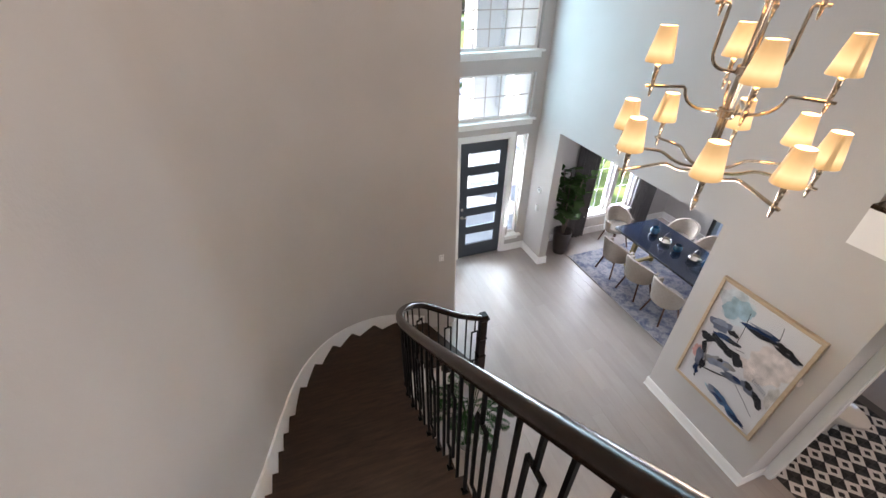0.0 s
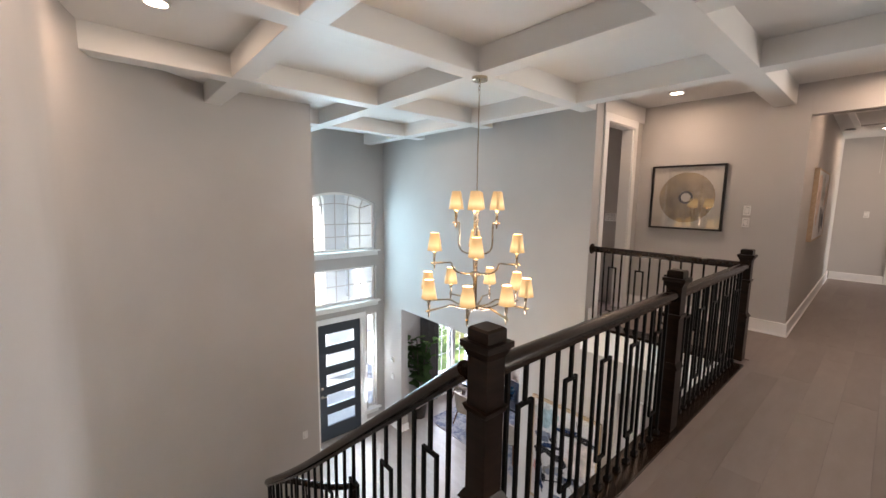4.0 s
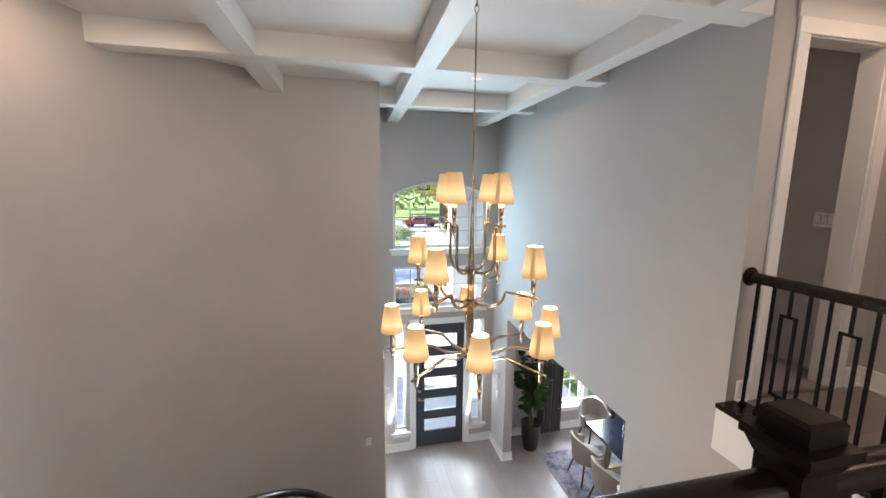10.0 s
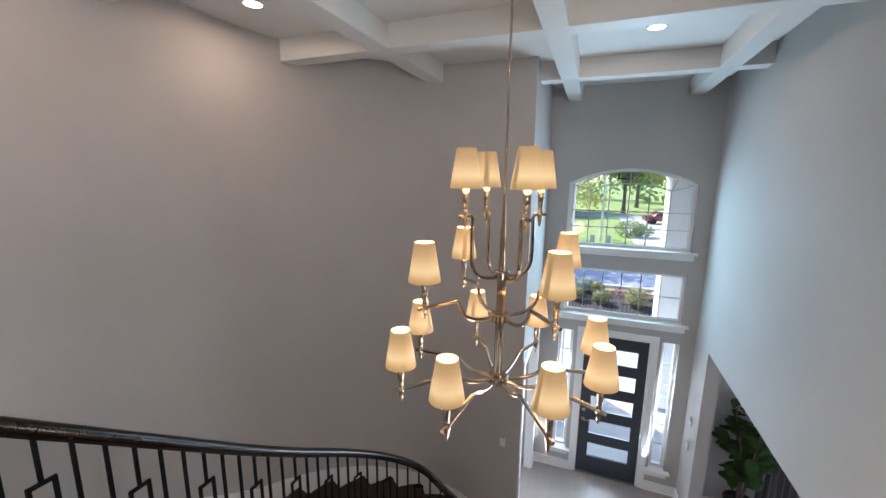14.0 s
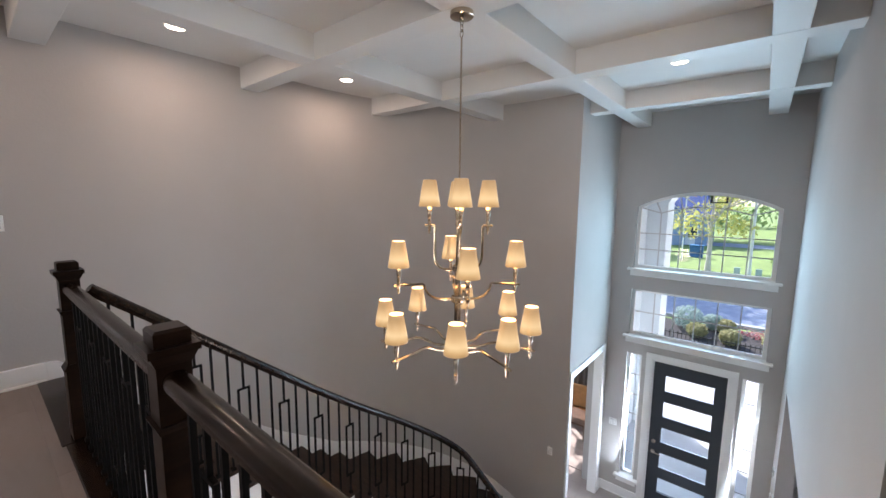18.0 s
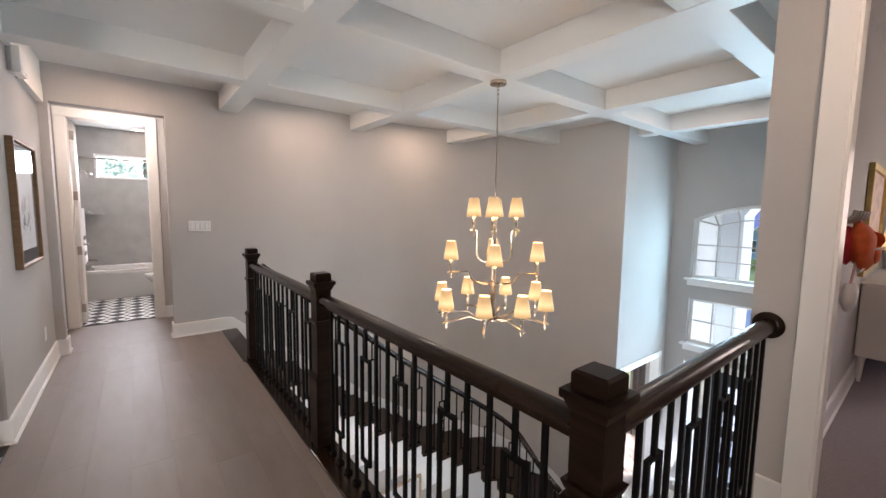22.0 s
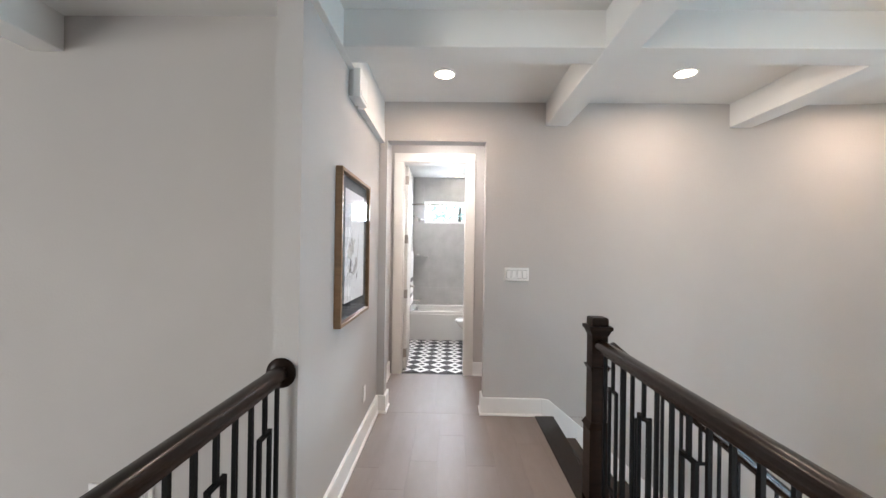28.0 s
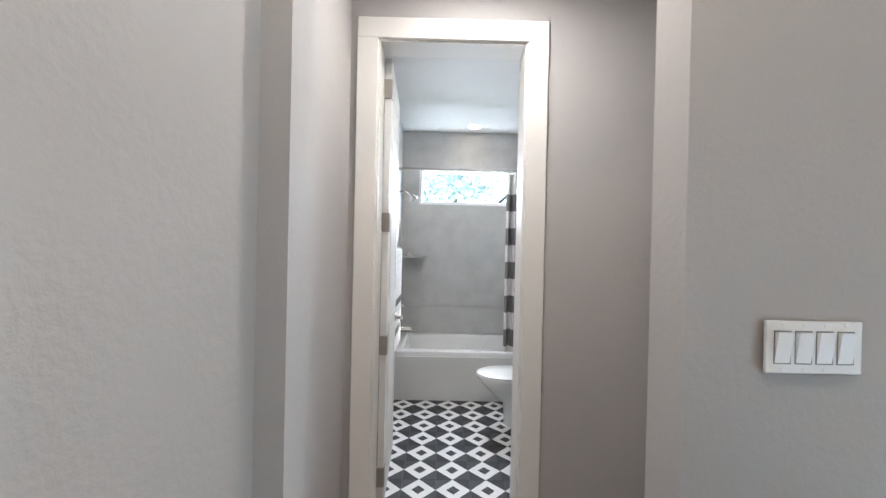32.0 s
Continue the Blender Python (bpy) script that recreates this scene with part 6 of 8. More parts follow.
LEATHER = plain("black_leather", (0.015, 0.014, 0.014), 0.4, 0, 0.5, 0.1, 20, 0.1)
WALNUT = wood("walnut", (0.06, 0.03, 0.018), (0.13, 0.07, 0.04), 0.35, (2, 2, 10), 5)
part("seat", sweep([(0, 0.24, 0.50), (0, 0.16, 0.43), (0, 0.0, 0.38), (0, -0.16, 0.36), (0, -0.24, 0.37)], [(-0.25, -0.045), (0.25, -0.045), (0.27, 0.0), (0.25, 0.045), (-0.25, 0.045), (-0.27, 0.0)], (0, 0, 1)), LEATHER, oc, "black leather seat", 50)
part("backrest", sweep([(0, -0.24, 0.38), (0, -0.34, 0.62), (0, -0.46, 0.95)], [(-0.25, -0.04), (0.25, -0.04), (0.27, 0.0), (0.25, 0.04), (-0.25, 0.04), (-0.27, 0.0)], (0, 1, 0)), LEATHER, oc, "black leather backrest", 50)
for dx in (-0.29, 0.29):
    part("armrest", bx(dx - 0.03, -0.34, 0.585, dx + 0.03, 0.10, 0.62, 0.01, 2), WALNUT, oc, "walnut armrest")
    part("arm_post", bx(dx - 0.015, -0.20, 0.36, dx + 0.015, -0.15, 0.5845, 0.005), WALNUT, oc)
part("pedestal", lathe([(0.16, 0.0), (0.15, 0.03), (0.05, 0.05), (0.03, 0.12), (0.05, 0.20), (0.03, 0.24), (0.035, 0.34)], 16), WALNUT, oc, "turned walnut pedestal", 40)
_vb = bmesh.new()
_vl = [[_vb.verts.new((12.985 - 0.035 * (k % 2), -2.3 + 0.06 * k, z)) for k in range(36)] for z in (2.47, 2.715)]
for k in range(35):
    _vb.faces.new((_vl[0][k], _vl[0][k + 1], _vl[1][k + 1], _vl[1][k]))
bmesh.ops.solidify(_vb, geom=_vb.faces[:], thickness=0.006)
part("cloth", _vb, plain("dark_pleated_cloth", (0.020, 0.020, 0.022), 0.85, 0, 0.2, 0.1, 20), thing("valance", (0, 0, 0), "dark pleated valance along the study ceiling", "valance"), "dark pleated cloth")
sp2 = thing("potted_plant", (12.5, -1.14, 0), "green leafy plant in a pot in the far study", "plant")
part("pot", lathe([(0.12, 0.0), (0.15, 0.05), (0.17, 0.64), (0.15, 0.64), (0.14, 0.6)], 20), plain("dark_teal_glaze", (0.03, 0.055, 0.06), 0.25), sp2, "dark teal pot", 40)
bm = bmesh.new()
leaf_cloud(bm, 130, [(0, 0, 0.80, 0.20, 0.20, 0.13)], 0.13, 77)
part("foliage", bm, LEAF_D, sp2)
part("stem", lathe([(0.015, 0.58), (0.01, 0.86)], 6), BARK, sp2)

# ---- bedroom beyond the doorway ----
WHITELAC = paint("white_lacquer", (0.74, 0.72, 0.70), 0.35, 0.02, 20)
dr = thing("dresser", (4.32, 4.62, 0.07), "white lacquer dresser on tapered legs against the wall", "dresser")
part("body", bx(-0.26, -0.78, 0.16, 0.24, 0.78, 0.78, 0.006), WHITELAC, dr)
part("dresser_top", bx(-0.265, -0.79, 0.781, 0.25, 0.79, 0.80, 0.004), WHITELAC, dr)
for i in range(2):
    for j in range(3):
        dw = part("drawer", bx(0.2405, -0.765 + 0.77 * i, 0.18 + 0.2 * j, 0.258, -0.005 + 0.77 * i, 0.365 + 0.2 * j, 0.003), WHITELAC, dr)
        part("knob", lathe([(0.012, 0.0), (0.012, 0.02)], 10, 0.27, -0.385 + 0.77 * i, 0.27 + 0.2 * j), SATIN, dw)
for dx, dy in ((-0.22, -0.73), (0.2, -0.73), (-0.22, 0.73), (0.2, 0.73)):
    part("leg", lathe([(0.012, -0.07), (0.030, 0.16)], 10, dx, dy), WHITELAC, dr)
tl = thing("table_lamp", (4.28, 4.28, 0.87), "table lamp with a yellow-green glass base and lit shade", "lamp")
part("base", lathe([(0.06, 0), (0.07, 0.02), (0.10, 0.09), (0.085, 0.17), (0.03, 0.22), (0.015, 0.26)], 20), plain("yellow_green_glass", (0.45, 0.42, 0.08), 0.12, 0, 0.6, 0.05, 4, 0, 0.5), tl, "yellow-green glass base", 40)
part("shade", lathe([(0.17, 0.27), (0.145, 0.48), (0.143, 0.48), (0.168, 0.27)], 24, cap=False), SHADE, tl, "lit cream drum shade", 40)
tr = thing("magazine_stack", (4.36, 4.0, 0.87), "magazines lying on the dresser", "magazines")
for k in range(3):
    part("magazine", bx(-0.10 + 0.01 * k, -0.1, 0.004 + 0.012 * k, 0.12, 0.16 - 0.02 * k, 0.014 + 0.012 * k), [PAPER, INK["slate"], PAPER][k], tr)
mir = thing("framed_art", (4.052, 4.14, 1.40), "gold framed art over the dresser", "picture", "", 90)
GOLD = plain("gold_leaf", (0.60, 0.44, 0.18), 0.35, 0.7, 0.5, 0.1, 20)
part("picture_frame", frame_boxes(bmesh.new(), "y", -0.035, -0.001, -0.57, 0.57, -0.40, 0.40, 0.05), GOLD, mir, "gold frame")
part("canvas", bx(-0.57, -0.012, -0.40, 0.57, -0.002, 0.40), INK["blush"], mir)
hk = thing("coat_hooks", (4.052, 2.42, 1.415), "brushed metal hook rail with five hooks", "hooks", "", 90)
part("rail", bx(-0.39, -0.020, -0.010, 0.39, -0.006, 0.010, 0.003), SATIN, hk)
for x in (-0.37, 0.37):
    part("bracket", bx(x - 0.012, -0.024, -0.016, x + 0.012, -0.0005, 0.016, 0.003), SATIN, hk)
for k in range(5):
    x = -0.27 + 0.155 * k
    part("hook", sweep([(x, -0.015, -0.02), (x, -0.05, -0.02), (x, -0.078, 0.01), (x, -0.085, 0.045)], circle(0.013, 8), (1, 0, 0)), SATIN, hk, "", 50)
bg = thing("backpack", (4.052, 2.57, 1.405), "small orange and red cloth backpack hanging from a hook", "backpack")
ORANGE = plain("orange_cloth", (0.66, 0.13, 0.05), 0.8, 0, 0.2, 0.2, 14, 0.2)
REDC = plain("red_cloth", (0.50, 0.04, 0.06), 0.8, 0, 0.2, 0.15, 14, 0.2)


def soft_bag(w, d, h, seed):
    bm = bmesh.new()
    rnd = random.Random(seed)
    rings = []
    for j in range(9):
        t = j / 8
        s = math.sin(math.pi * min(1, 0.12 + t * 0.85)) ** 0.55
        rings.append([bm.verts.new((d * s * math.cos(a) * (1 + 0.12 * math.sin(3 * a + j)), w * s * math.sin(a) * (1 + 0.08 * math.sin(2 * a + j * 0.7)), -h * t)) for a in [2 * math.pi * i / 18 for i in range(18)]])
    for a, b in zip(rings, rings[1:]):
        for i in range(18):
            bm.faces.new((a[i], a[(i + 1) % 18], b[(i + 1) % 18], b[i]))
    bm.faces.new(rings[0])
    bm.faces.new(rings[-1][::-1])
    return bm


_b = soft_bag(0.22, 0.085, 0.33, 3)
bmesh.ops.transform(_b, matrix=Matrix.Translation((0.105, -0.06, -0.055)) @ Matrix.Rotation(radians(-16), 4, "X") @ Matrix.Rotation(radians(-8), 4, "Y"), verts=_b.verts)
part("body", _b, ORANGE, bg, "orange cloth body", 60)
_b = soft_bag(0.19, 0.045, 0.27, 4)
bmesh.ops.transform(_b, matrix=Matrix.Translation((0.045, -0.10, -0.075)) @ Matrix.Rotation(radians(-16), 4, "X"), verts=_b.verts)
part("back_panel", _b, REDC, bg, "dark red cloth back", 60)
_b = bmesh.new()
_fl = [[_b.verts.new((0.10 + 0.13 * u + 0.02 * math.sin(5 * v), -0.16 + 0.10 * u + 0.05 * v, -0.05 - 0.05 * u - 0.20 * v * (1 - 0.25 * u))) for u in [i / 5 for i in range(6)]] for v in [j / 5 for j in range(6)]]
for a, b in zip(_fl, _fl[1:]):
    for i in range(5):
        _b.faces.new((a[i], a[i + 1], b[i + 1], b[i]))
bmesh.ops.solidify(_b, geom=_b.faces[:], thickness=0.012)
part("flap", _b, ORANGE, bg, "folded orange flap", 60)
_b = bmesh.new()
_b.faces.new([_b.verts.new(p) for p in ((0.085, -0.235, -0.06), (0.145, -0.225, -0.075), (0.075, -0.255, -0.20))])
bmesh.ops.solidify(_b, geom=_b.faces[:], thickness=0.01)
part("fold", _b, REDC, bg, "dark red fold")
part("pocket", soft_bag(0.10, 0.035, 0.13, 6), ORANGE, bg, "orange pocket", 60).data.transform(Matrix.Translation((0.20, -0.05, -0.20)))
part("pocket_edge", sweep([(0.205, -0.15, -0.215), (0.245, -0.05, -0.205), (0.205, 0.05, -0.215)], circle(0.007, 6)), PAPER, bg, "pale pocket edge")
part("strap", sweep([(0.06, -0.02, -0.06), (0.078, -0.01, 0.035), (0.088, 0.0, 0.035), (0.10, 0.02, -0.06)], circle(0.010, 6), (0, 1, 0)), REDC, bg, "red hanging loop")
for yy in (-0.18, 0.0):
    part("shoulder_strap", sweep([(0.10, yy, -0.33), (0.13, yy - 0.02, -0.40), (0.16, yy + 0.02, -0.36)], circle(0.009, 6), (0, 1, 0)), PAPER, bg, "pale strap end")
for o in bg.children:
    o.data.transform(Matrix.Diagonal((0.74, 0.78, 0.80, 1.0)))
b2 = thing("cloth_pouch", (4.12, 2.40, 1.02), "white cloth pouch hanging by pink cords", "bag")
_b = soft_bag(0.085, 0.042, 0.17, 8)
part("body", _b, PAPER, b2, "", 60)
for yy in (-0.02, 0.03):
    part("cord", sweep([(0.0, yy, -0.03), (0.02, yy + 0.04, 0.22), (0.014, 0.06, 0.385)], circle(0.0055, 6), (1, 0, 0)), INK["rose"], b2, "pink cord")
outlet((4.05, 2.3, 0.38), 90)
baseboard([(4.05, YB + 0.16), (4.05, YN)], 0.0)
structure("trim_threshold", bx(4.21, YB - 0.02, -0.003, 4.85, YB + 0.03, 0.006), SATIN, "metal strip at the bedroom carpet edge", "trim")
structure("wall_bedroom_entry", bx(5.05, YB + 0.141, 0, 5.17, 3.4, CEILZ), WALL, "grey bedroom entry wall", "wall")
switch_plate((5.05, 1.69, 1.245), -90, 3, "white switch plate inside the bedroom")

# ---- bathroom ----
PORC = plain("white_porcelain", (0.82, 0.82, 0.80), 0.12, 0, 0.5, 0.01, 3, 0, 0.4)
TILEW = plain("grey_wall_tile", (0.47, 0.465, 0.45), 0.42, 0, 0.5, 0.10, 5, 0.03)
CHROME = plain("brushed_nickel_tap", (0.55, 0.52, 0.48), 0.2, 1.0)
bath = thing("bathtub", (-3.85, -0.9, 0), "white alcove bathtub with a flat tiled-in apron", "bathtub")
_bm = bmesh.new()
X0, X1, Y0, Y1, ZR = -4.255, -3.46, -1.685, -0.15, 0.455
def ringv(ins, z):
    return [_bm.verts.new((x, y, z)) for x, y in ((X0 + ins - bath.location.x, Y0 + ins * 1.2 + 0.9), (X1 - ins - bath.location.x, Y0 + ins * 1.2 + 0.9), (X1 - ins - bath.location.x, Y1 - ins * 1.2 + 0.9), (X0 + ins - bath.location.x, Y1 - ins * 1.2 + 0.9))]
_rg = [ringv(0.0, 0.0), ringv(0.0, ZR - 0.01), ringv(0.01, ZR), ringv(0.075, ZR), ringv(0.09, ZR - 0.02), ringv(0.15, 0.12), ringv(0.2, 0.09)]
for a, b in zip(_rg, _rg[1:]):
    for i in range(4):
        _bm.faces.new((a[i], a[(i + 1) % 4], b[(i + 1) % 4], b[i]))
_bm.faces.new(_rg[-1])
bmesh.ops.recalc_face_normals(_bm, faces=_bm.faces)
part("tub_shell", _bm, PORC, bath)
part("apron", bx(X1 - bath.location.x, Y0 + 0.9, 0.0, X1 + 0.014 - bath.location.x, Y1 + 0.9, ZR - 0.05), plain("white_apron", (0.70, 0.70, 0.68), 0.3, 0, 0.5, 0.02, 3), bath, "flat white apron")
part("drain", lathe([(0.0, 0.0), (0.035, 0), (0.033, 0.006), (0, 0.007)], 16, -0.0, -0.62, 0.30, cap=False), CHROME, bath)
# tiles: rows of large grey tiles on three sides of the tub
def tile_row(axis, a, u0, u1, z0, z1, holes, outward):
    tz, tu, g = 0.3, 0.6, 0.0015
    rows = int(math.ceil((z1 - z0) / tz))
    w = bpy.data.objects["wall_bath_west"] if axis == "x" else bpy.data.objects["wall_bath_south"]
    for j in range(rows):
        za, zb = z0 + j * tz, min(z1, z0 + (j + 1) * tz)
        off = 0.3 * (j % 2)
        u = u0 - off
        while u < u1:
            ua, ub = max(u0, u), min(u1, u + tu)
            if ub - ua > 0.02:
                pieces = [(ua, ub, za, zb)]
                for h in holes:
                    nxt = []
                    for p in pieces:
                        if p[1] <= h[0] or p[0] >= h[1] or p[3] <= h[2] or p[2] >= h[3]:
                            nxt.append(p)
                            continue
                        if p[0] < h[0]:
                            nxt.append((p[0], h[0], p[2], p[3]))
                        if p[1] > h[1]:
                            nxt.append((h[1], p[1], p[2], p[3]))
                        m0, m1 = max(p[0], h[0]), min(p[1], h[1])
                        if p[2] < h[2]:
                            nxt.append((m0, m1, p[2], h[2]))
                        if p[3] > h[3]:
                            nxt.append((m0, m1, h[3], p[3]))
                    pieces = nxt
                for p in pieces:
                    if p[1] - p[0] > 0.01 and p[3] - p[2] > 0.01:
                        if axis == "x":
                            b = bx(a, p[0] + g / 2, p[2] + g / 2, a + 0.009 * outward, p[1] - g / 2, p[3] - g / 2)
                        else:
                            b = bx(p[0] + g / 2, a, p[2] + g / 2, p[1] - g / 2, a + 0.009 * outward, p[3] - g / 2)
                        part("wall_tile", b, TILEW, w)
            u += tu


tile_row("x", -4.26, -1.68, 0.15, 0.456, 2.71, [(-1.49, -0.40, 1.90, 2.30)], 1)
tile_row("y", -1.69, -4.25, -3.46, 0.456, 2.71, [], 1)
wb = tagged(thing("window_8", (-4.3, -0.9, 1.9), "high white bathroom window with trees outside", "window"), kind="structure")
wb.matrix_world = Matrix.Identity(4)
part("window_frame", frame_boxes(bmesh.new(), "x", -4.345, -4.25, -1.455, -0.435, 1.935, 2.265, 0.034), TRIM, wb)
_b = bmesh.new()
_b.faces.new([_b.verts.new(q) for q in ((-4.307, -1.46, 1.93), (-4.307, -0.43, 1.93), (-4.307, -0.43, 2.27), (-4.307, -1.46, 2.27))])
_g = part("pane", _b, GLASS, wb)
_g.visible_shadow = False
cr = thing("shower_rod", (-3.5, -0.9, 2.12), "straight metal shower curtain rod", "curtain rod")
part("rod", sweep([(0, -0.788, 0.03), (0, 1.05, 0.03)], circle(0.0125, 10)), CHROME, cr)
cur = thing("shower_curtain", (-3.5, -0.45, 2.13), "white shower curtain with wide grey stripes, drawn aside", "curtain")
CWHITE, CGREY = plain("white_curtain_cloth", (0.78, 0.77, 0.75), 0.85, 0, 0.2, 0.02, 20), plain("grey_curtain_cloth", (0.19, 0.185, 0.175), 0.85, 0, 0.2, 0.04, 20)
_cz = [-0.005, -0.20] + [-0.20 - 0.158 * k for k in range(1, 12)]
for j in range(12):
    z1, z0 = _cz[j], _cz[j + 1]
    bm = bmesh.new()
    n = 60
    lo = [bm.verts.new((0.035 * math.sin(i * 0.75), -0.18 + 0.0075 * i, z0)) for i in range(n)]
    hi = [bm.verts.new((0.035 * math.sin(i * 0.75), -0.18 + 0.0075 * i, z1)) for i in range(n)]
    for i in range(n - 1):
        bm.faces.new((lo[i], lo[i + 1], hi[i + 1], hi[i]))
    part("stripe", bm, CGREY if j % 2 else CWHITE, cur, "grey stripe" if j % 2 else "white stripe", 60)
toi = thing("toilet", (-3.0, -0.36, 0), "white two-piece toilet with a closed lid", "toilet")


def oval_loft(rings, n=28):
    bm = bmesh.new()
    rs = []
    for cy, rx, ry, z in rings:
        rs.append([bm.verts.new((rx * math.cos(2 * math.pi * i / n), cy + ry * math.sin(2 * math.pi * i / n), z)) for i in range(n)])
    for a, b in zip(rs, rs[1:]):
        for i in range(n):
            bm.faces.new((a[i], a[(i + 1) % n], b[(i + 1) % n], b[i]))
    bm.faces.new(rs[0][::-1])
    bm.faces.new(rs[-1])
    return bm


def toilet_parts(t):
    part("bowl", oval_loft([(-0.10, 0.12, 0.24, 0.0), (-0.10, 0.115, 0.235, 0.04), (-0.13, 0.11, 0.22, 0.18), (-0.22, 0.16, 0.27, 0.30), (-0.27, 0.185, 0.285, 0.37), (-0.27, 0.185, 0.285, 0.385)]), PORC, t, "", 50)
    part("seat", oval_loft([(-0.275, 0.188, 0.288, 0.387), (-0.275, 0.19, 0.29, 0.40), (-0.275, 0.186, 0.286, 0.404)]), PORC, t, "", 40)
    part("lid", oval_loft([(-0.275, 0.186, 0.286, 0.406), (-0.275, 0.188, 0.288, 0.416), (-0.275, 0.17, 0.27, 0.424)]), PORC, t, "", 40)
    part("tank", bx(-0.21, 0.03, 0.38, 0.21, 0.22, 0.76, 0.02, 3), PORC, t, "", 40)
    part("tank_lid", bx(-0.22, 0.02, 0.761, 0.22, 0.23, 0.79, 0.01, 2), PORC, t)
    part("flush_lever", bx(-0.18, 0.0, 0.68, -0.10, 0.028, 0.70, 0.004), CHROME, t)


toilet_parts(toi)
van = thing("vanity", (-2.45, -0.33, 0), "dark bathroom vanity with a white top", "vanity")
part("cabinet", bx(-0.28, -0.28, 0.1, 0.5, 0.48, 0.775, 0.004), BLACKF, van)
part("vanity_top", bx(-0.30, -0.34, 0.776, 0.52, 0.485, 0.806, 0.004), PORC, van, "white vanity top")
part("plinth", bx(-0.24, -0.22, 0.0, 0.46, 0.48, 0.0995), BLACKF, van)
shw = thing("shower", (-3.85, -1.682, 1.98), "brushed metal shower head on a short arm", "shower head")
part("arm", sweep([(0, 0, 0), (0, 0.07, 0.02), (0, 0.12, -0.02)], circle(0.009, 8)), CHROME, shw, "", 50)
_b = lathe([(0.012, 0.03), (0.018, 0.0), (0.04, -0.03), (0.04, -0.04), (0.0, -0.042)], 18)
bmesh.ops.transform(_b, matrix=Matrix.Translation((0, 0.14, -0.04)) @ Matrix.Rotation(radians(35), 4, "X"), verts=_b.verts)
part("head", _b, CHROME, shw, "", 50)
sh = thing("corner_shelf", (-4.25, -1.68, 1.30), "grey corner shelf with a soap dish", "shelf")
part("board", slab([(0, 0), (0.28, 0), (0.2, 0.2), (0, 0.28)], 0, 0.02), TILEW, sh)
sd = thing("soap", (-4.15, -1.58, 1.32), "pale bar of soap on a small dish", "soap")
part("dish", lathe([(0.04, 0), (0.05, 0.012), (0.0, 0.006)], 16, cap=False), PORC, sd)
part("bar", bx(-0.03, -0.02, 0.008, 0.03, 0.02, 0.03, 0.007, 2), PORC, sd)
for nm, z, ln, lab in (("tub_spout", 0.58, 0.15, "brushed metal tub spout"), ("tub_valve", 0.82, 0.06, "brushed metal tub valve")):
    sx = thing(nm, (-3.85, -1.68, z), lab + " over the bathtub", "tap")
    part("plate", lathe([(0, 0), (0.035, 0), (0.03, 0.008), (0, 0.009)], 16, cap=False), CHROME, sx).data.transform(Matrix.Rotation(radians(-90), 4, "X"))
    part("body", sweep([(0, 0, 0), (0, ln, 0.0), (0, ln + 0.02, -0.02)], circle(0.016, 10)), CHROME, sx, "", 50)
bv = thing("exhaust_fan", (-3.15, -0.72, 2.735), "white square bathroom exhaust grille", "vent")
part("grille", add_box(bmesh.new(), -0.13, -0.13, -0.006, 0.13, 0.13, 0.009, 0.005, 2), PLATE, bv)
for k in range(8):
    part("slat", bx(-0.09, -0.09 + 0.024 * k, -0.009, 0.09, -0.08 + 0.024 * k, -0.0062), plain("fan_slat", (0.36, 0.36, 0.36), 0.5) if k == 0 else bpy.data.materials["fan_slat"], bv)
d = thing("downlight", (-4.0, -0.9, CEILZ), "round white flush downlight, lit", "downlight", "ceiling downlights")
part("trim_ring", lathe([(0.078, 0.001), (0.082, -0.004), (0.082, -0.012), (0.072, -0.016), (0.066, -0.014), (0.066, 0.001)], 28, cap=False), TRIM, d, "white trim ring", 40)
part("lens", lathe([(0.0, -0.0125), (0.066, -0.0125), (0.066, -0.002)], 28, cap=False), LAMP_DISC, d, "glowing lens")
spot_light(-3.3, -0.9, CEILZ - 0.03, 18, (1.0, 0.92, 0.84))
# lobby light: added source, no fitting is seen or built
spot_light(-1.25, -1.05, CEILZ - 0.03, 31, (1.0, 0.92, 0.83))
# open bathroom door, hinged at the south jamb
bdr = tagged(thing("door_2", (-1.905, -1.572, 0.0), "cream bathroom door standing open against the wall", "door", "", -179 + 90 - 1), kind="structure")
_bm = bx(-0.0, 0.0, 0.012, 0.70, 0.035, 2.415, 0.002)
bdr.matrix_world = pose(-1.905, -1.519, 0, 0, 0, 182.6)
leaf = part("door_leaf", _bm, CREAM, bdr, "cream panelled leaf")
for z0, z1 in ((0.2, 1.0), (1.12, 2.28)):
    for yy in (-0.003, 0.0352):
        _b = bmesh.new()
        for a, b, c, dd in ((0.11, z0, 0.59, z0 + 0.02), (0.11, z1 - 0.02, 0.59, z1), (0.11, z0, 0.13, z1), (0.57, z0, 0.59, z1)):
            add_box(_b, a, yy, b, c, yy + 0.003, dd)
        part("panel_mould", _b, CREAM, bdr)
for z in (0.15, 0.85, 1.5, 2.2):
    part("hinge", bx(-0.012, -0.004, z, 0.035, -0.0005, z + 0.10, 0.001), SATIN, bdr, "satin nickel hinge")
    part("hinge", bx(-0.014, -0.004, z, -0.001, 0.04, z + 0.10, 0.003), SATIN, bdr, "satin nickel hinge")
_hh = part("door_handle", lathe([(0, 0), (0.028, 0), (0.026, 0.008), (0.011, 0.012), (0.011, 0.05), (0, 0.051)], 16, cap=False), SATIN, bdr, "satin nickel lever", 40)
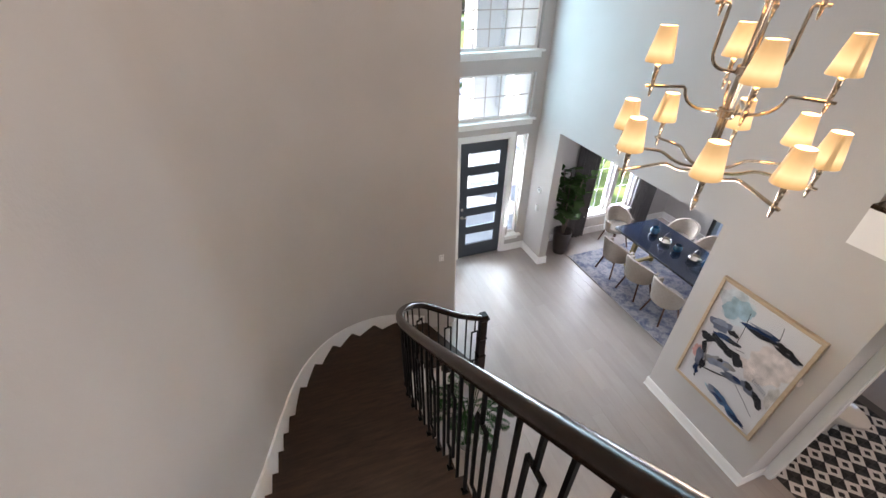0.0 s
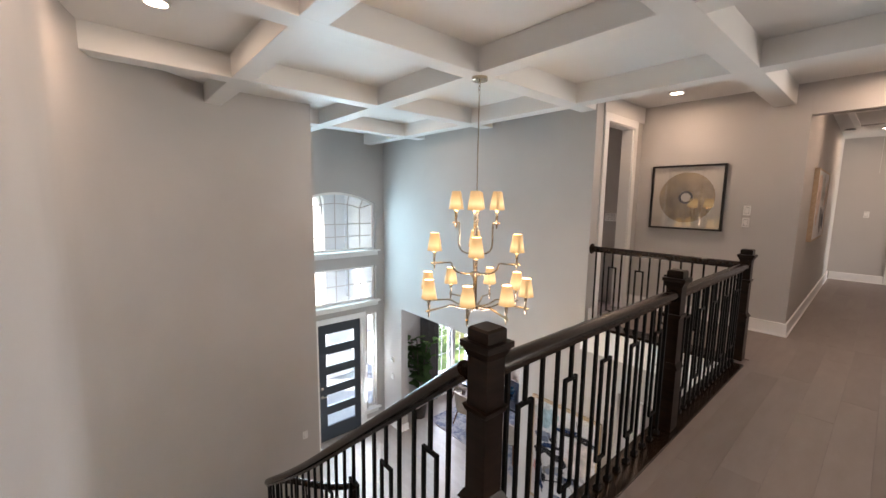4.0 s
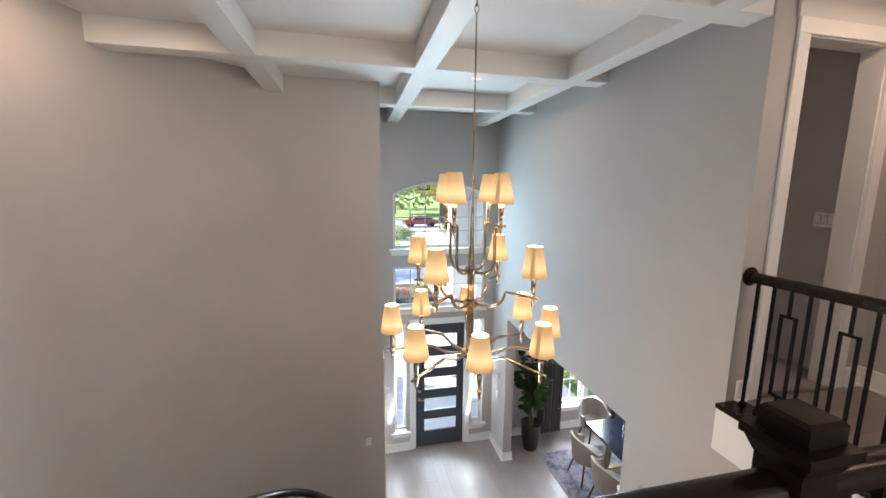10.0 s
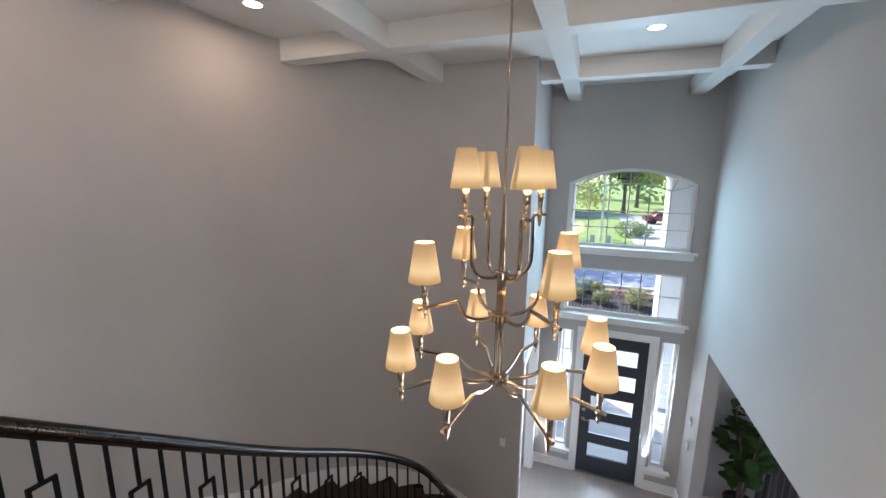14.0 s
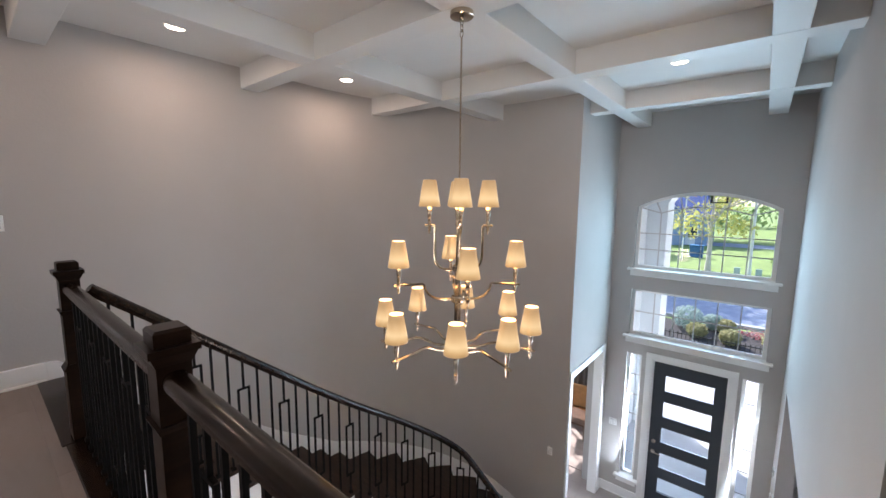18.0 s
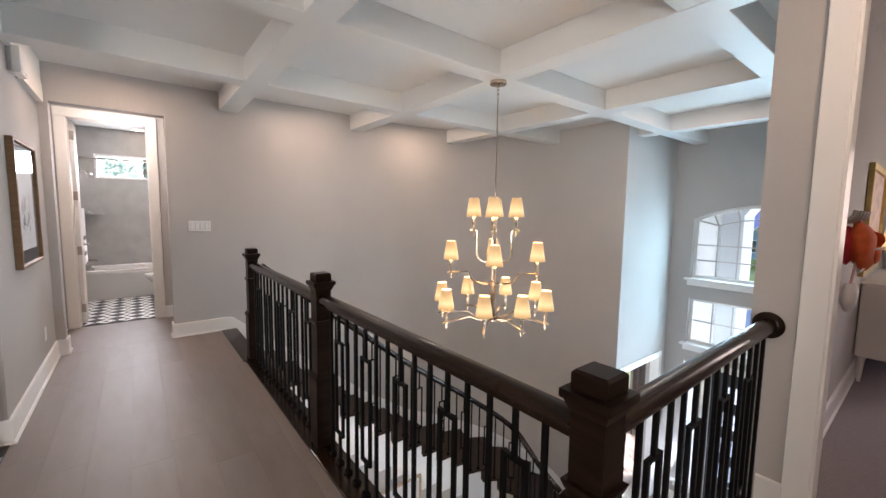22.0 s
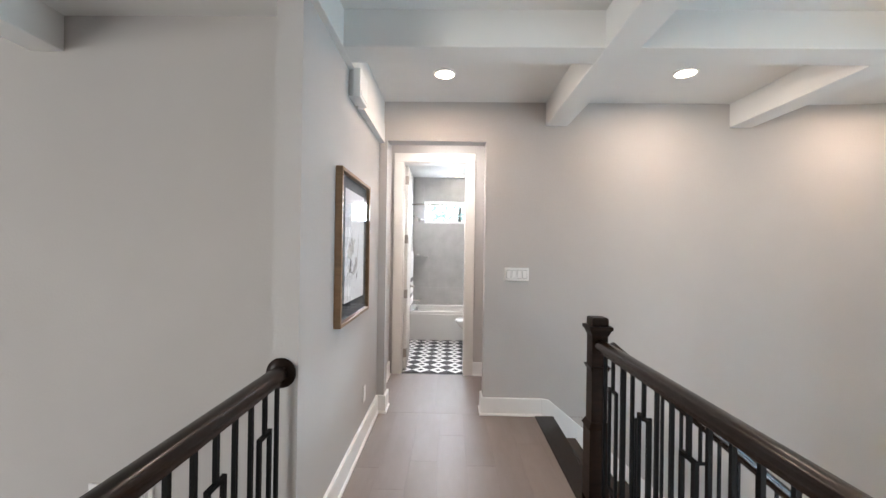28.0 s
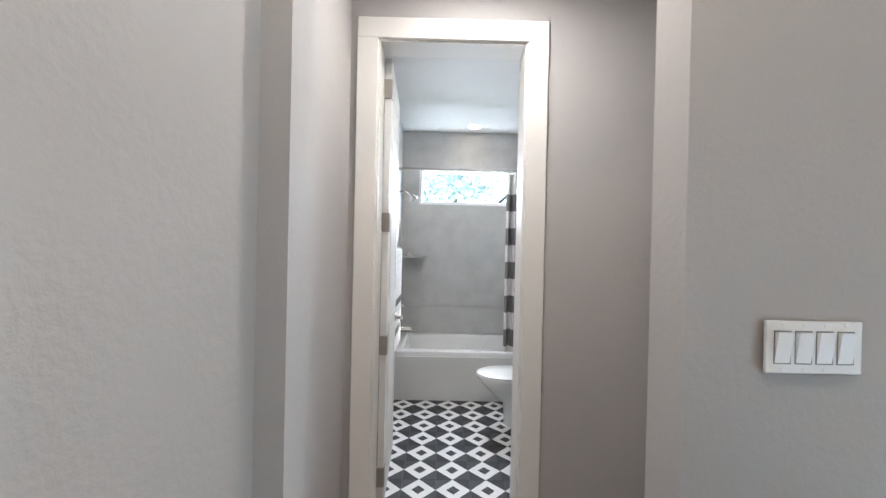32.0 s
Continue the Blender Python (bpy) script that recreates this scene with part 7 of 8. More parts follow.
_hh.data.transform(Matrix.Translation((0.64, 0.0, 0.93)) @ Matrix.Rotation(radians(90), 4, "X"))
part("lever", bx(0.53, -0.055, 0.922, 0.65, -0.04, 0.94, 0.005, 2), SATIN, _hh)
tb = thing("towel_bar", (-2.95, -1.688, 1.38), "metal towel bar on the bathroom wall", "towel bar")
part("bar", sweep([(-0.28, 0.06, 0), (0.28, 0.06, 0)], circle(0.008, 8)), CHROME, tb)
for x in (-0.27, 0.27):
    part("bracket", bx(x - 0.012, 0.0005, -0.012, x + 0.012, 0.07, 0.012, 0.003), CHROME, tb)
tw = thing("towel", (-2.95, -1.60, 1.39), "white towel with dark woven stripes over the bar", "towel")
for k in range(14):
    z1 = 0.012 - 0.055 * k
    part("band", bx(-0.22, 0.012, z1 - 0.055, 0.22, 0.034, z1, 0.003), [CWHITE, CWHITE, plain("rust_towel_band", (0.22, 0.10, 0.07), 0.9) if k == 2 else bpy.data.materials.get("rust_towel_band") or CWHITE, CGREY][k % 4] if k > 5 else CWHITE, tw)

# ---- lower floor: dining room ----
CHAIRF = plain("beige_chair_fabric", (0.36, 0.31, 0.265), 0.9, 0, 0.2, 0.08, 30, 0.3, 0, 0.3)
LEGW = wood("chair_leg_walnut", (0.07, 0.03, 0.018), (0.14, 0.06, 0.035), 0.4, (2, 2, 10), 5)


def rug_material():
    m, nt, b = _mat("blue_grey_rug")
    v = _coords(nt, (1, 1, 1))
    f = _noise(nt, v, 5.5, 8, 0.7)
    nt.links.new(_ramp(nt, f, [(0.32, (0.07, 0.09, 0.17)), (0.46, (0.20, 0.21, 0.27)), (0.56, (0.36, 0.35, 0.37)), (0.70, (0.13, 0.15, 0.24))]), b.inputs["Base Color"])
    _set(b, Roughness=0.95, Specular_IOR_Level=0.1)
    _bump(nt, b, _noise(nt, v, 220, 2), 0.6, 0.003)
    return m


rug = thing("rug", (5.85, 3.95, LOW), "large distressed blue and grey woven rug", "rug")
part("weave", bx(-1.22, -1.45, 0.0005, 1.4, 1.38, 0.010, 0.003), rug_material(), rug)
for x in (-1.235, 1.4005):
    part("binding", bx(x, -1.45, 0.0005, x + 0.0145, 1.38, 0.012), plain("rug_binding", (0.34, 0.32, 0.32), 0.9) if x < 0 else bpy.data.materials["rug_binding"], rug)


def bucket_chair():
    c = thing("dining_chair", (0, 0, 0), "beige upholstered tub dining chair with walnut legs", "chair", "dining chairs")
    bm = bmesh.new()
    n = 22
    rows = []
    for j in range(5):
        t = j / 4
        ring = []
        for i in range(n + 1):
            a = math.pi * (0.5 + 0.12) + (2 * math.pi - 0.24 * math.pi) * 0 + (math.pi * 1.0) * (i / n) * 1.0
            a = radians(70) + radians(220) * i / n
            k = math.cos(a)
            top = 0.80 - 0.19 * (1 - max(0.0, -k)) ** 1.2
            z = 0.36 + (top - 0.36) * t
            r = 0.235 + 0.055 * t
            ring.append((r * math.cos(a), r * 1.05 * math.sin(a), z))
        rows.append(ring)
    outer = [[bm.verts.new(p) for p in r] for r in rows]
    inner = [[bm.verts.new((p[0] * 0.86, p[1] * 0.86, p[2])) for p in r] for r in rows]
    for g, fl in ((outer, False), (inner, True)):
        for a, b in zip(g, g[1:]):
            for i in range(n):
                q = (a[i], a[i + 1], b[i + 1], b[i])
                bm.faces.new(q[::-1] if fl else q)
    for i in range(n):
        bm.faces.new((outer[-1][i], outer[-1][i + 1], inner[-1][i + 1], inner[-1][i]))
        bm.faces.new((outer[0][i + 1], outer[0][i], inner[0][i], inner[0][i + 1]))
    for i in (0, n):
        for j in range(4):
            bm.faces.new((outer[j][i], outer[j + 1][i], inner[j + 1][i], inner[j][i]))
    bmesh.ops.recalc_face_normals(bm, faces=bm.faces)
    part("backrest", bm, CHAIRF, c, "curved beige backrest", 50)
    part("seat", oval_loft([(0, 0.20, 0.20, 0.36), (0, 0.245, 0.235, 0.40), (0, 0.25, 0.24, 0.45), (0, 0.22, 0.21, 0.475)]), CHAIRF, c, "beige seat cushion", 50)
    for dx, dy in ((-1, -1), (1, -1), (1, 1), (-1, 1)):
        part("leg", sweep([(dx * 0.13, dy * 0.13, 0.38), (dx * 0.21, dy * 0.21, 0.0)], circle(0.015, 8)), LEGW, c, "", 50)
    return c


_c0 = bucket_chair()
_spots = [(5.13, 4.62, 0), (5.10, 3.98, 4), (5.08, 3.33, -3), (5.80, 5.42, -95), (6.62, 4.62, 182), (6.62, 3.95, 176), (6.60, 3.30, 184)]
_c0.matrix_world = pose(_spots[0][0], _spots[0][1], LOW + 0.0105, 0, 0, _spots[0][2])
for x, y, r in _spots[1:]:
    copy_thing(_c0, pose(x, y, LOW + (0.0105 if y < 5.3 else 0.001), 0, 0, r))
# black lacquer whose base colour carries the blue of reflected sky
BLACKTOP = plain("sky_tinted_black_lacquer", (0.010, 0.017, 0.034), 0.16, 0, 0.5, 0.05, 10, 0, 0.6)
BRASS = plain("aged_brass", (0.42, 0.33, 0.16), 0.3, 1.0)
dt = thing("dining_table", (5.82, 3.85, LOW + 0.0105), "long black lacquer dining table on brass trestles", "table")
part("tabletop", bx(-0.50, -1.2, 0.70, 0.50, 1.17, 0.745, 0.006, 2), BLACKTOP, dt, "black lacquer top")
for y in (-0.8, 0.8):
    for x in (-0.3, 0.3):
        part("leg", sweep([(x, y, 0.0), (x * 0.75, y, 0.70)], [(-0.035, -0.035), (0.035, -0.035), (0.035, 0.035), (-0.035, 0.035)]), BRASS, dt, "aged brass leg")
    part("stretcher", bx(-0.29, y - 0.03, 0.04, 0.29, y + 0.03, 0.09), BRASS, dt)
BLUEG = plain("blue_glass", (0.01, 0.06, 0.12), 0.08, 0, 0.6, 0.05, 5, 0, 0.6)
SILVER = plain("tarnished_silver", (0.55, 0.50, 0.44), 0.2, 1.0)
TZ = LOW + 0.0105 + 0.7455


def bowl_thing(name, x, y, prof, mat, label, cat):
    o = thing(name, (x, y, TZ), label, cat)
    part("body", lathe(prof, 24, cap=False), mat, o, "", 40)
    return o


_bp = [(0.0, 0.0), (0.05, 0.0), (0.08, 0.03), (0.09, 0.07), (0.075, 0.12), (0.062, 0.14), (0.058, 0.138), (0.07, 0.115), (0.083, 0.07), (0.05, 0.02), (0.0, 0.015)]
for x, y, s in ((5.86, 4.58, 1.0), (5.80, 3.98, 0.95), (5.86, 3.42, 1.15), (5.72, 3.18, 1.0)):
    bowl_thing("glass_vase", x, y, [(r * s, z * s) for r, z in _bp], BLUEG, "round dark blue glass vase on the table", "vase")
for x, y in ((5.78, 4.24), (5.84, 3.66)):
    o = bowl_thing("handled_bowl", x, y, [(0.0, 0.0), (0.07, 0.0), (0.10, 0.03), (0.105, 0.07), (0.08, 0.10), (0.078, 0.098), (0.10, 0.068), (0.0, 0.012)], SILVER, "silver bowl with a tall arched handle", "bowl")
    part("handle", sweep([(0.095 * math.cos(a), 0.0, 0.07 + 0.16 * math.sin(a)) for a in [math.pi * i / 14 for i in range(15)]], circle(0.006, 8), (0, 1, 0)), SILVER, o, "", 50)


def drape(name, x0, x1, y, z0, z1, mat, label, seed):
    c = thing(name, ((x0 + x1) / 2, y, z0), label, "curtain", "dining curtains")
    bm = bmesh.new()
    n = 70
    w = x1 - x0
    rnd = random.Random(seed)
    ph = rnd.uniform(0, 6)
    rows = []
    for j in range(7):
        t = j / 6
        rows.append([bm.verts.new((-w / 2 + w * i / n, 0.032 * math.sin(i * 0.62 + ph) * (0.8 + 0.3 * t) + 0.01 * math.sin(i * 0.23 + 3 * t), (z1 - z0) * t)) for i in range(n + 1)])
    for a, b in zip(rows, rows[1:]):
        for i in range(n):
            bm.faces.new((a[i], a[i + 1], b[i + 1], b[i]))
    part("cloth", bm, mat, c, "", 60)
    part("rod", sweep([(-w / 2 - 0.03, 0, z1 - z0 + 0.015), (w / 2 + 0.03, 0, z1 - z0 + 0.015)], circle(0.012, 8)), BLACKM, c)


DRAPE = plain("grey_drape_cloth", (0.115, 0.11, 0.112), 0.8, 0, 0.2, 0.06, 16, 0.1, 0, 0.2)
drape("curtain", 4.84, 5.36, YN - 0.08, LOW + 0.01, -0.62, DRAPE, "heavy grey curtain beside the dining window", 1)
drape("curtain", 6.52, 7.08, YN - 0.08, LOW + 0.01, -0.62, DRAPE, "heavy grey curtain beside the dining window", 2)
drape("curtain", -1.85, -1.35, 7.70, LOW + 0.01, -0.62, DRAPE, "grey curtain in the side room", 3)
drape("curtain", 0.35, 1.30, 7.70, LOW + 0.01, -0.62, DRAPE, "grey curtain in the side room", 4)

# fiddle-leaf plant in the dining room
fg = thing("fiddle_leaf_fig", (4.54, 5.55, LOW), "tall fiddle-leaf fig in a dark bronze pot", "plant")
part("pot", lathe([(0.0, 0.001), (0.13, 0.001), (0.17, 0.25), (0.185, 0.50), (0.19, 0.52), (0.175, 0.52), (0.165, 0.46), (0.0, 0.46)], 28, cap=False), plain("dark_bronze_pot", (0.045, 0.035, 0.032), 0.32, 0.3), fg, "dark bronze tapered pot", 40)
_bm = bmesh.new()
_rn = random.Random(12)
_tips = []
for k in range(5):
    a = 1.26 * k
    p = [(0.02 * math.cos(a), 0.02 * math.sin(a), 0.45), (0.06 * math.cos(a), 0.06 * math.sin(a), 0.9), (0.19 * math.cos(a), 0.19 * math.sin(a), 1.62 + 0.09 * (k % 3))]
    add_sweep(_bm, p, circle(0.012, 6), (1, 0, 0.2))
    _tips.append(p)
part("stem", _bm, BARK, fg, "", 60)


def big_leaf(bm, base, direction, length, width, droop):
    d = Vector(direction).normalized()
    s = d.cross(Vector((0, 0, 1)))
    s = s.normalized() if s.length > 1e-3 else Vector((1, 0, 0))
    u = s.cross(d)
    rows = []
    for i, (t, w) in enumerate(((0, 0.06), (0.25, 0.62), (0.55, 1.0), (0.82, 0.8), (1.0, 0.12))):
        c = Vector(base) + d * length * t - Vector((0, 0, 1)) * droop * length * t * t
        rows.append([bm.verts.new(c + s * (width / 2 * w * q) + u * (0.16 * width * abs(q))) for q in (-1, 0, 1)])
    for a, b in zip(rows, rows[1:]):
        for i in range(2):
            bm.faces.new((a[i], a[i + 1], b[i + 1], b[i]))


FIGL = foliage("fiddle_leaf_green", (0.03, 0.075, 0.025), (0.085, 0.16, 0.05))
for k in range(150):
    p = _tips[k % 5]
    t = _rn.uniform(0.0, 1.0)
    base = Vector(p[1]).lerp(Vector(p[2]), t) if t > 0.02 else Vector(p[1])
    base = base + Vector((_rn.uniform(-0.13, 0.13), _rn.uniform(-0.13, 0.13), _rn.uniform(-0.2, 0.16)))
    a = _rn.uniform(0, 6.3)
    bm = bmesh.new()
    big_leaf(bm, base, (math.cos(a), math.sin(a), _rn.uniform(-0.1, 0.8)), _rn.uniform(0.16, 0.28), _rn.uniform(0.12, 0.19), _rn.uniform(0.1, 0.5))
    part("leaf", bm, FIGL, fg, "", 60)

# palm beside the stair foot
pp = thing("potted_palm", (1.17, 2.38, LOW), "split-leaf palm in a pot under the stair rail", "plant")
part("pot", lathe([(0.0, 0.001), (0.14, 0.001), (0.17, 0.36), (0.16, 0.36), (0.15, 0.32), (0.0, 0.32)], 24, cap=False), plain("white_planter", (0.55, 0.54, 0.52), 0.4), pp, "pale round planter", 40)
PALML = foliage("philodendron_green", (0.008, 0.034, 0.010), (0.02, 0.07, 0.016))
for k in range(30):
    a = 2.4 * k
    el = 0.75 + 0.75 * _rn.random()
    ln = _rn.uniform(0.34, 0.58)
    tip = Vector((math.cos(a) * ln * math.cos(el), math.sin(a) * ln * math.cos(el), 0.34 + ln * math.sin(el)))
    bm = bmesh.new()
    add_sweep(bm, [(0.02 * math.cos(a), 0.02 * math.sin(a), 0.3), tuple(tip * 0.55 + Vector((0, 0, 0.16))), tuple(tip)], circle(0.006, 5), (0.1, 0.2, 1))
    d = Vector((math.cos(a), math.sin(a), -0.25)).normalized()
    s = d.cross(Vector((0, 0, 1))).normalized()
    for j in range(9):
        b = tip + d * (0.024 * j)
        for sg in (-1, 1):
            big_leaf(bm, b, tuple(d * 0.55 + s * sg + Vector((0, 0, -0.15))), 0.10 * math.sin(math.pi * (j + 1.5) / 11), 0.020, 0.25)
    part("frond", bm, PALML, pp, "", 60)

# ---- painting on the foyer wall (faces -x) ----
pa = picture_box("framed_painting", 1.0, 1.52, 0.035, 0.045, OAKL, "large abstract painting in blues and black in a light wood frame", -90, (XE, 1.556, -1.972))
flat(pa, "sheet", bx(-0.465, -0.03, -0.725, 0.465, -0.006, 0.725), PAPER, "white painted sheet")
# local x runs towards -y of the room
_sh = [("mist", -0.26, 0.53, 0.20, 0.17, 0.2), ("sky", -0.24, 0.50, 0.135, 0.13, 0.3), ("sky", -0.18, 0.57, 0.10, 0.07, 0.4), ("haze", 0.26, 0.16, 0.22, 0.21, 0.8), ("haze", 0.40, 0.28, 0.10, 0.12, 0.6), ("haze", 0.12, 0.02, 0.10, 0.08, 0.2), ("pale", 0.42, -0.10, 0.05, 0.13, 0.1),
       ("slate", -0.30, 0.22, 0.105, 0.085, 0.5), ("steel", -0.31, 0.25, 0.07, 0.045, 0.5), ("black", -0.15, 0.23, 0.055, 0.035, -0.1), ("navy", -0.20, 0.12, 0.155, 0.030, 0.24), ("black", -0.10, 0.14, 0.07, 0.026, 0.1),
       ("navy", 0.055, 0.45, 0.160, 0.052, 0.12), ("black", 0.07, 0.42, 0.150, 0.024, 0.13), ("steel", 0.04, 0.487, 0.12, 0.012, 0.15), ("black", 0.31, 0.415, 0.125, 0.020, -0.13), ("black", 0.28, 0.46, 0.075, 0.036, -0.05), ("black", 0.39, 0.437, 0.055, 0.024, -0.15),
       ("black", -0.35, -0.015, 0.075, 0.060, 0.6), ("black", -0.22, 0.035, 0.10, 0.050, 0.0), ("black", -0.10, 0.01, 0.12, 0.060, 0.0), ("black", 0.01, -0.02, 0.075, 0.055, -0.2), ("rose", -0.385, -0.26, 0.050, 0.085, 0.0), ("slate", -0.325, -0.33, 0.040, 0.17, 0.1), ("black", -0.335, -0.15, 0.035, 0.07, 0.2), ("black", -0.265, -0.38, 0.030, 0.08, 0.0), ("navy", -0.30, -0.50, 0.035, 0.06, 0.2),
       ("grey", -0.20, -0.22, 0.10, 0.050, 0.9), ("steel", -0.10, -0.20, 0.13, 0.060, 0.5), ("grey", -0.02, -0.15, 0.06, 0.040, 0.2), ("black", -0.12, -0.16, 0.030, 0.020, 0.5), ("black", -0.10, -0.345, 0.19, 0.011, 0.45), ("slate", 0.05, -0.245, 0.12, 0.040, 0.25), ("navy", 0.12, -0.215, 0.07, 0.024, 0.2), ("slate", 0.25, -0.21, 0.105, 0.060, -0.25), ("black", 0.22, -0.175, 0.05, 0.035, -0.2), ("black", 0.35, -0.255, 0.085, 0.045, -0.7),
       ("sky", -0.09, -0.59, 0.06, 0.016, -0.4), ("steel", 0.0, -0.575, 0.11, 0.050, 0.1), ("blue", 0.08, -0.585, 0.11, 0.055, -0.15), ("navy", 0.05, -0.60, 0.07, 0.026, -0.1), ("blue", 0.22, -0.635, 0.11, 0.045, -0.25), ("navy", 0.31, -0.655, 0.10, 0.026, -0.2), ("black", -0.275, -0.585, 0.012, 0.02, 0.3)]
for k, (c, u, v, ru, rv, tn) in enumerate(_sh):
    flat(pa, "paint_patch", blot(bmesh.new(), u, v, ru, rv, -0.0304 - 0.00025 * k, 800 + k, tn, 30, 0.35), INK[c])
for k in range(9):
    flat(pa, "brush_tick", bx(0.22 + 0.018 * k, -0.0388, -0.10 - 0.006 * k, 0.226 + 0.018 * k, -0.0384, -0.045 - 0.006 * k), INK["slate"])
for k, (a, b) in enumerate((((-0.111, 0.57), (-0.078, 0.15)), ((0.184, 0.65), (0.206, 0.44)), ((0.115, -0.28), (0.39, -0.48)), ((-0.06, 0.10), (0.03, 0.13)))):
    flat(pa, "brush_line", sweep([(a[0], -0.0392, a[1]), ((a[0] + b[0]) / 2 + 0.01, -0.0392, (a[1] + b[1]) / 2), (b[0], -0.0392, b[1])], [(-0.003, -0.0002), (0.003, -0.0002), (0.003, 0.0002), (-0.003, 0.0002)], (0, 1, 0)), INK["black"])
cover(pa, 0.93, 1.45, -0.041)
# art on the wall under the stair (faces +x)
ua = picture_box("framed_art", 0.62, 0.80, 0.03, 0.03, OAKL, "light wood framed print under the stair", 90, (0.534, 1.44, -2.35))
flat(ua, "sheet", bx(-0.28, -0.02, -0.37, 0.28, -0.005, 0.37), PAPER)
for k, (c, u, v, ru, rv) in enumerate((("slate", 0.05, -0.05, 0.12, 0.1), ("grey", -0.1, 0.1, 0.08, 0.12), ("black", 0.12, -0.15, 0.08, 0.05))):
    flat(ua, "paint_patch", blot(bmesh.new(), u, v, ru, rv, -0.0206 - 0.0003 * k, 900 + k), INK[c])

# ---- side room behind the foyer opening ----
sdk = thing("desk", (1.0, 6.66, LOW), "dark wood desk with splayed legs in the side room", "desk")
part("desktop", bx(-0.4, -0.32, 0.71, 0.4, 0.22, 0.75, 0.006, 2), WALNUT, sdk)
for dx, dy in ((-0.32, -0.24), (0.32, -0.24), (0.32, 0.16), (-0.32, 0.16)):
    part("leg", sweep([(dx * 0.8, dy * 0.9, 0.71), (dx * 1.1, dy * 1.05, 0.0)], circle(0.02, 8)), WALNUT, sdk)
sch = thing("armchair", (0.84, 7.2, LOW), "tan leather chair at the desk", "chair", "", -80)
TAN = plain("tan_leather", (0.42, 0.22, 0.09), 0.45, 0, 0.5, 0.1, 14, 0.1)
part("seat", bx(-0.25, -0.25, 0.42, 0.25, 0.25, 0.5, 0.03, 3), TAN, sch)
part("backrest", bx(-0.27, -0.25, 0.5, -0.2, 0.25, 0.98, 0.03, 3), TAN, sch)
for dx, dy in ((-1, -1), (1, -1), (1, 1), (-1, 1)):
    part("leg", lathe([(0.012, 0), (0.018, 0.42)], 8, dx * 0.2, dy * 0.2), WALNUT, sch)

structure("floor_side", bx(-2.5, YN + 0.1805, LOW - 0.2, 1.429, 7.8, LOW), PLANK_LOW, "pale side room floor", "floor")
# black framed glass door of the dining room
gd = tagged(thing("door_3", (7.69, 3.9, LOW), "black framed glass door in the dining room", "door", "", -90), kind="structure")
part("door_frame", frame_boxes(bmesh.new(), "y", -0.06, -0.002, -0.8, 0.8, 0.06, 2.2, 0.06), BLACKF, gd)
for x in (-0.03, 0.03):
    part("stile", bx(x - 0.028, -0.055, 0.06, x + 0.028, -0.005, 2.2), BLACKF, gd)
for sg in (-1, 1):
    part("pane", bx(sg * 0.43 - 0.36, -0.03, 0.06, sg * 0.43 + 0.36, -0.025, 2.2), GLASS, gd).visible_shadow = False

# ---- powder room ----
# light added without a fitting, to brighten the dark powder room
spot_light(5.3, 0.45, -0.45, 26, (1.0, 0.80, 0.64))
copy_thing(toi, pose(5.58, 1.32, LOW + 0.006, 0, 0, 0))

# ---- floor planks and tiles ----
def plank_mesh(l, w, t=0.012, e=0.0013):
    bm = bmesh.new()
    lo = [bm.verts.new(p) for p in ((0, 0, -t), (l, 0, -t), (l, w, -t), (0, w, -t))]
    md = [bm.verts.new(p) for p in ((0, 0, -e), (l, 0, -e), (l, w, -e), (0, w, -e))]
    hi = [bm.verts.new(p) for p in ((e, e, 0), (l - e, e, 0), (l - e, w - e, 0), (e, w - e, 0))]
    for a, b in ((lo, md), (md, hi)):
        for i in range(4):
            bm.faces.new((a[i], a[(i + 1) % 4], b[(i + 1) % 4], b[i]))
    bm.faces.new(hi)
    return bm


_pm = {}


def planks(x0, x1, y0, y1, z, along, mat, parent, width, seed, skip=None, limit=300):
    """Lays staggered planks over a rectangle; pieces past the limit are joined."""
    rnd = random.Random(seed)
    u0, u1, v0, v1 = (x0, x1, y0, y1) if along == "x" else (y0, y1, x0, x1)
    v, n = v0, 0
    rest = bmesh.new()
    while v < v1 - 0.01:
        w = min(width, v1 - v)
        u = u0 - rnd.uniform(0, 1.6)
        while u < u1:
            l = rnd.choice((1.2, 1.5, 1.8, 2.1))
            a, b = max(u0, u), min(u1, u + l)
            u += l
            if b - a < 0.03:
                continue
            if skip and skip(a, b, v, v + w):
                continue
            key = (round(b - a, 3), round(w, 3), mat.name)
            if key not in _pm:
                me = bpy.data.meshes.new("plank")
                q = plank_mesh(b - a, w)
                q.to_mesh(me)
                q.free()
                me.materials.append(mat)
                _pm[key] = me
            o = new("plank", _pm[key])
            o.parent = parent
            o.location = (a, v, z)
            if along == "y":
                o.matrix_local = Matrix.Translation((v + w, a, z)) @ Matrix.Rotation(radians(90), 4, "Z")
            n += 1
        v += w
    rest.free()
    return n


_fu = bpy.data.objects["floor_upper"]
planks(-1.75, XW, -1.70, 0.16, 0.0, "x", PLANK, _fu, 0.19, 1)
planks(XW, XH, -1.645, -0.245, 0.0, "x", PLANK, _fu, 0.19, 2)
planks(4.03, XH, -0.2445, YB, 0.0, "x", PLANK, _fu, 0.19, 3)
planks(XH, 10.4, -1.62, -0.23, 0.0, "x", PLANK, _fu, 0.19, 4)
_fl2 = bpy.data.objects["floor_lower"]
planks(0.55, XE, -0.9, YN, LOW, "y", PLANK_LOW, _fl2, 0.19, 5)
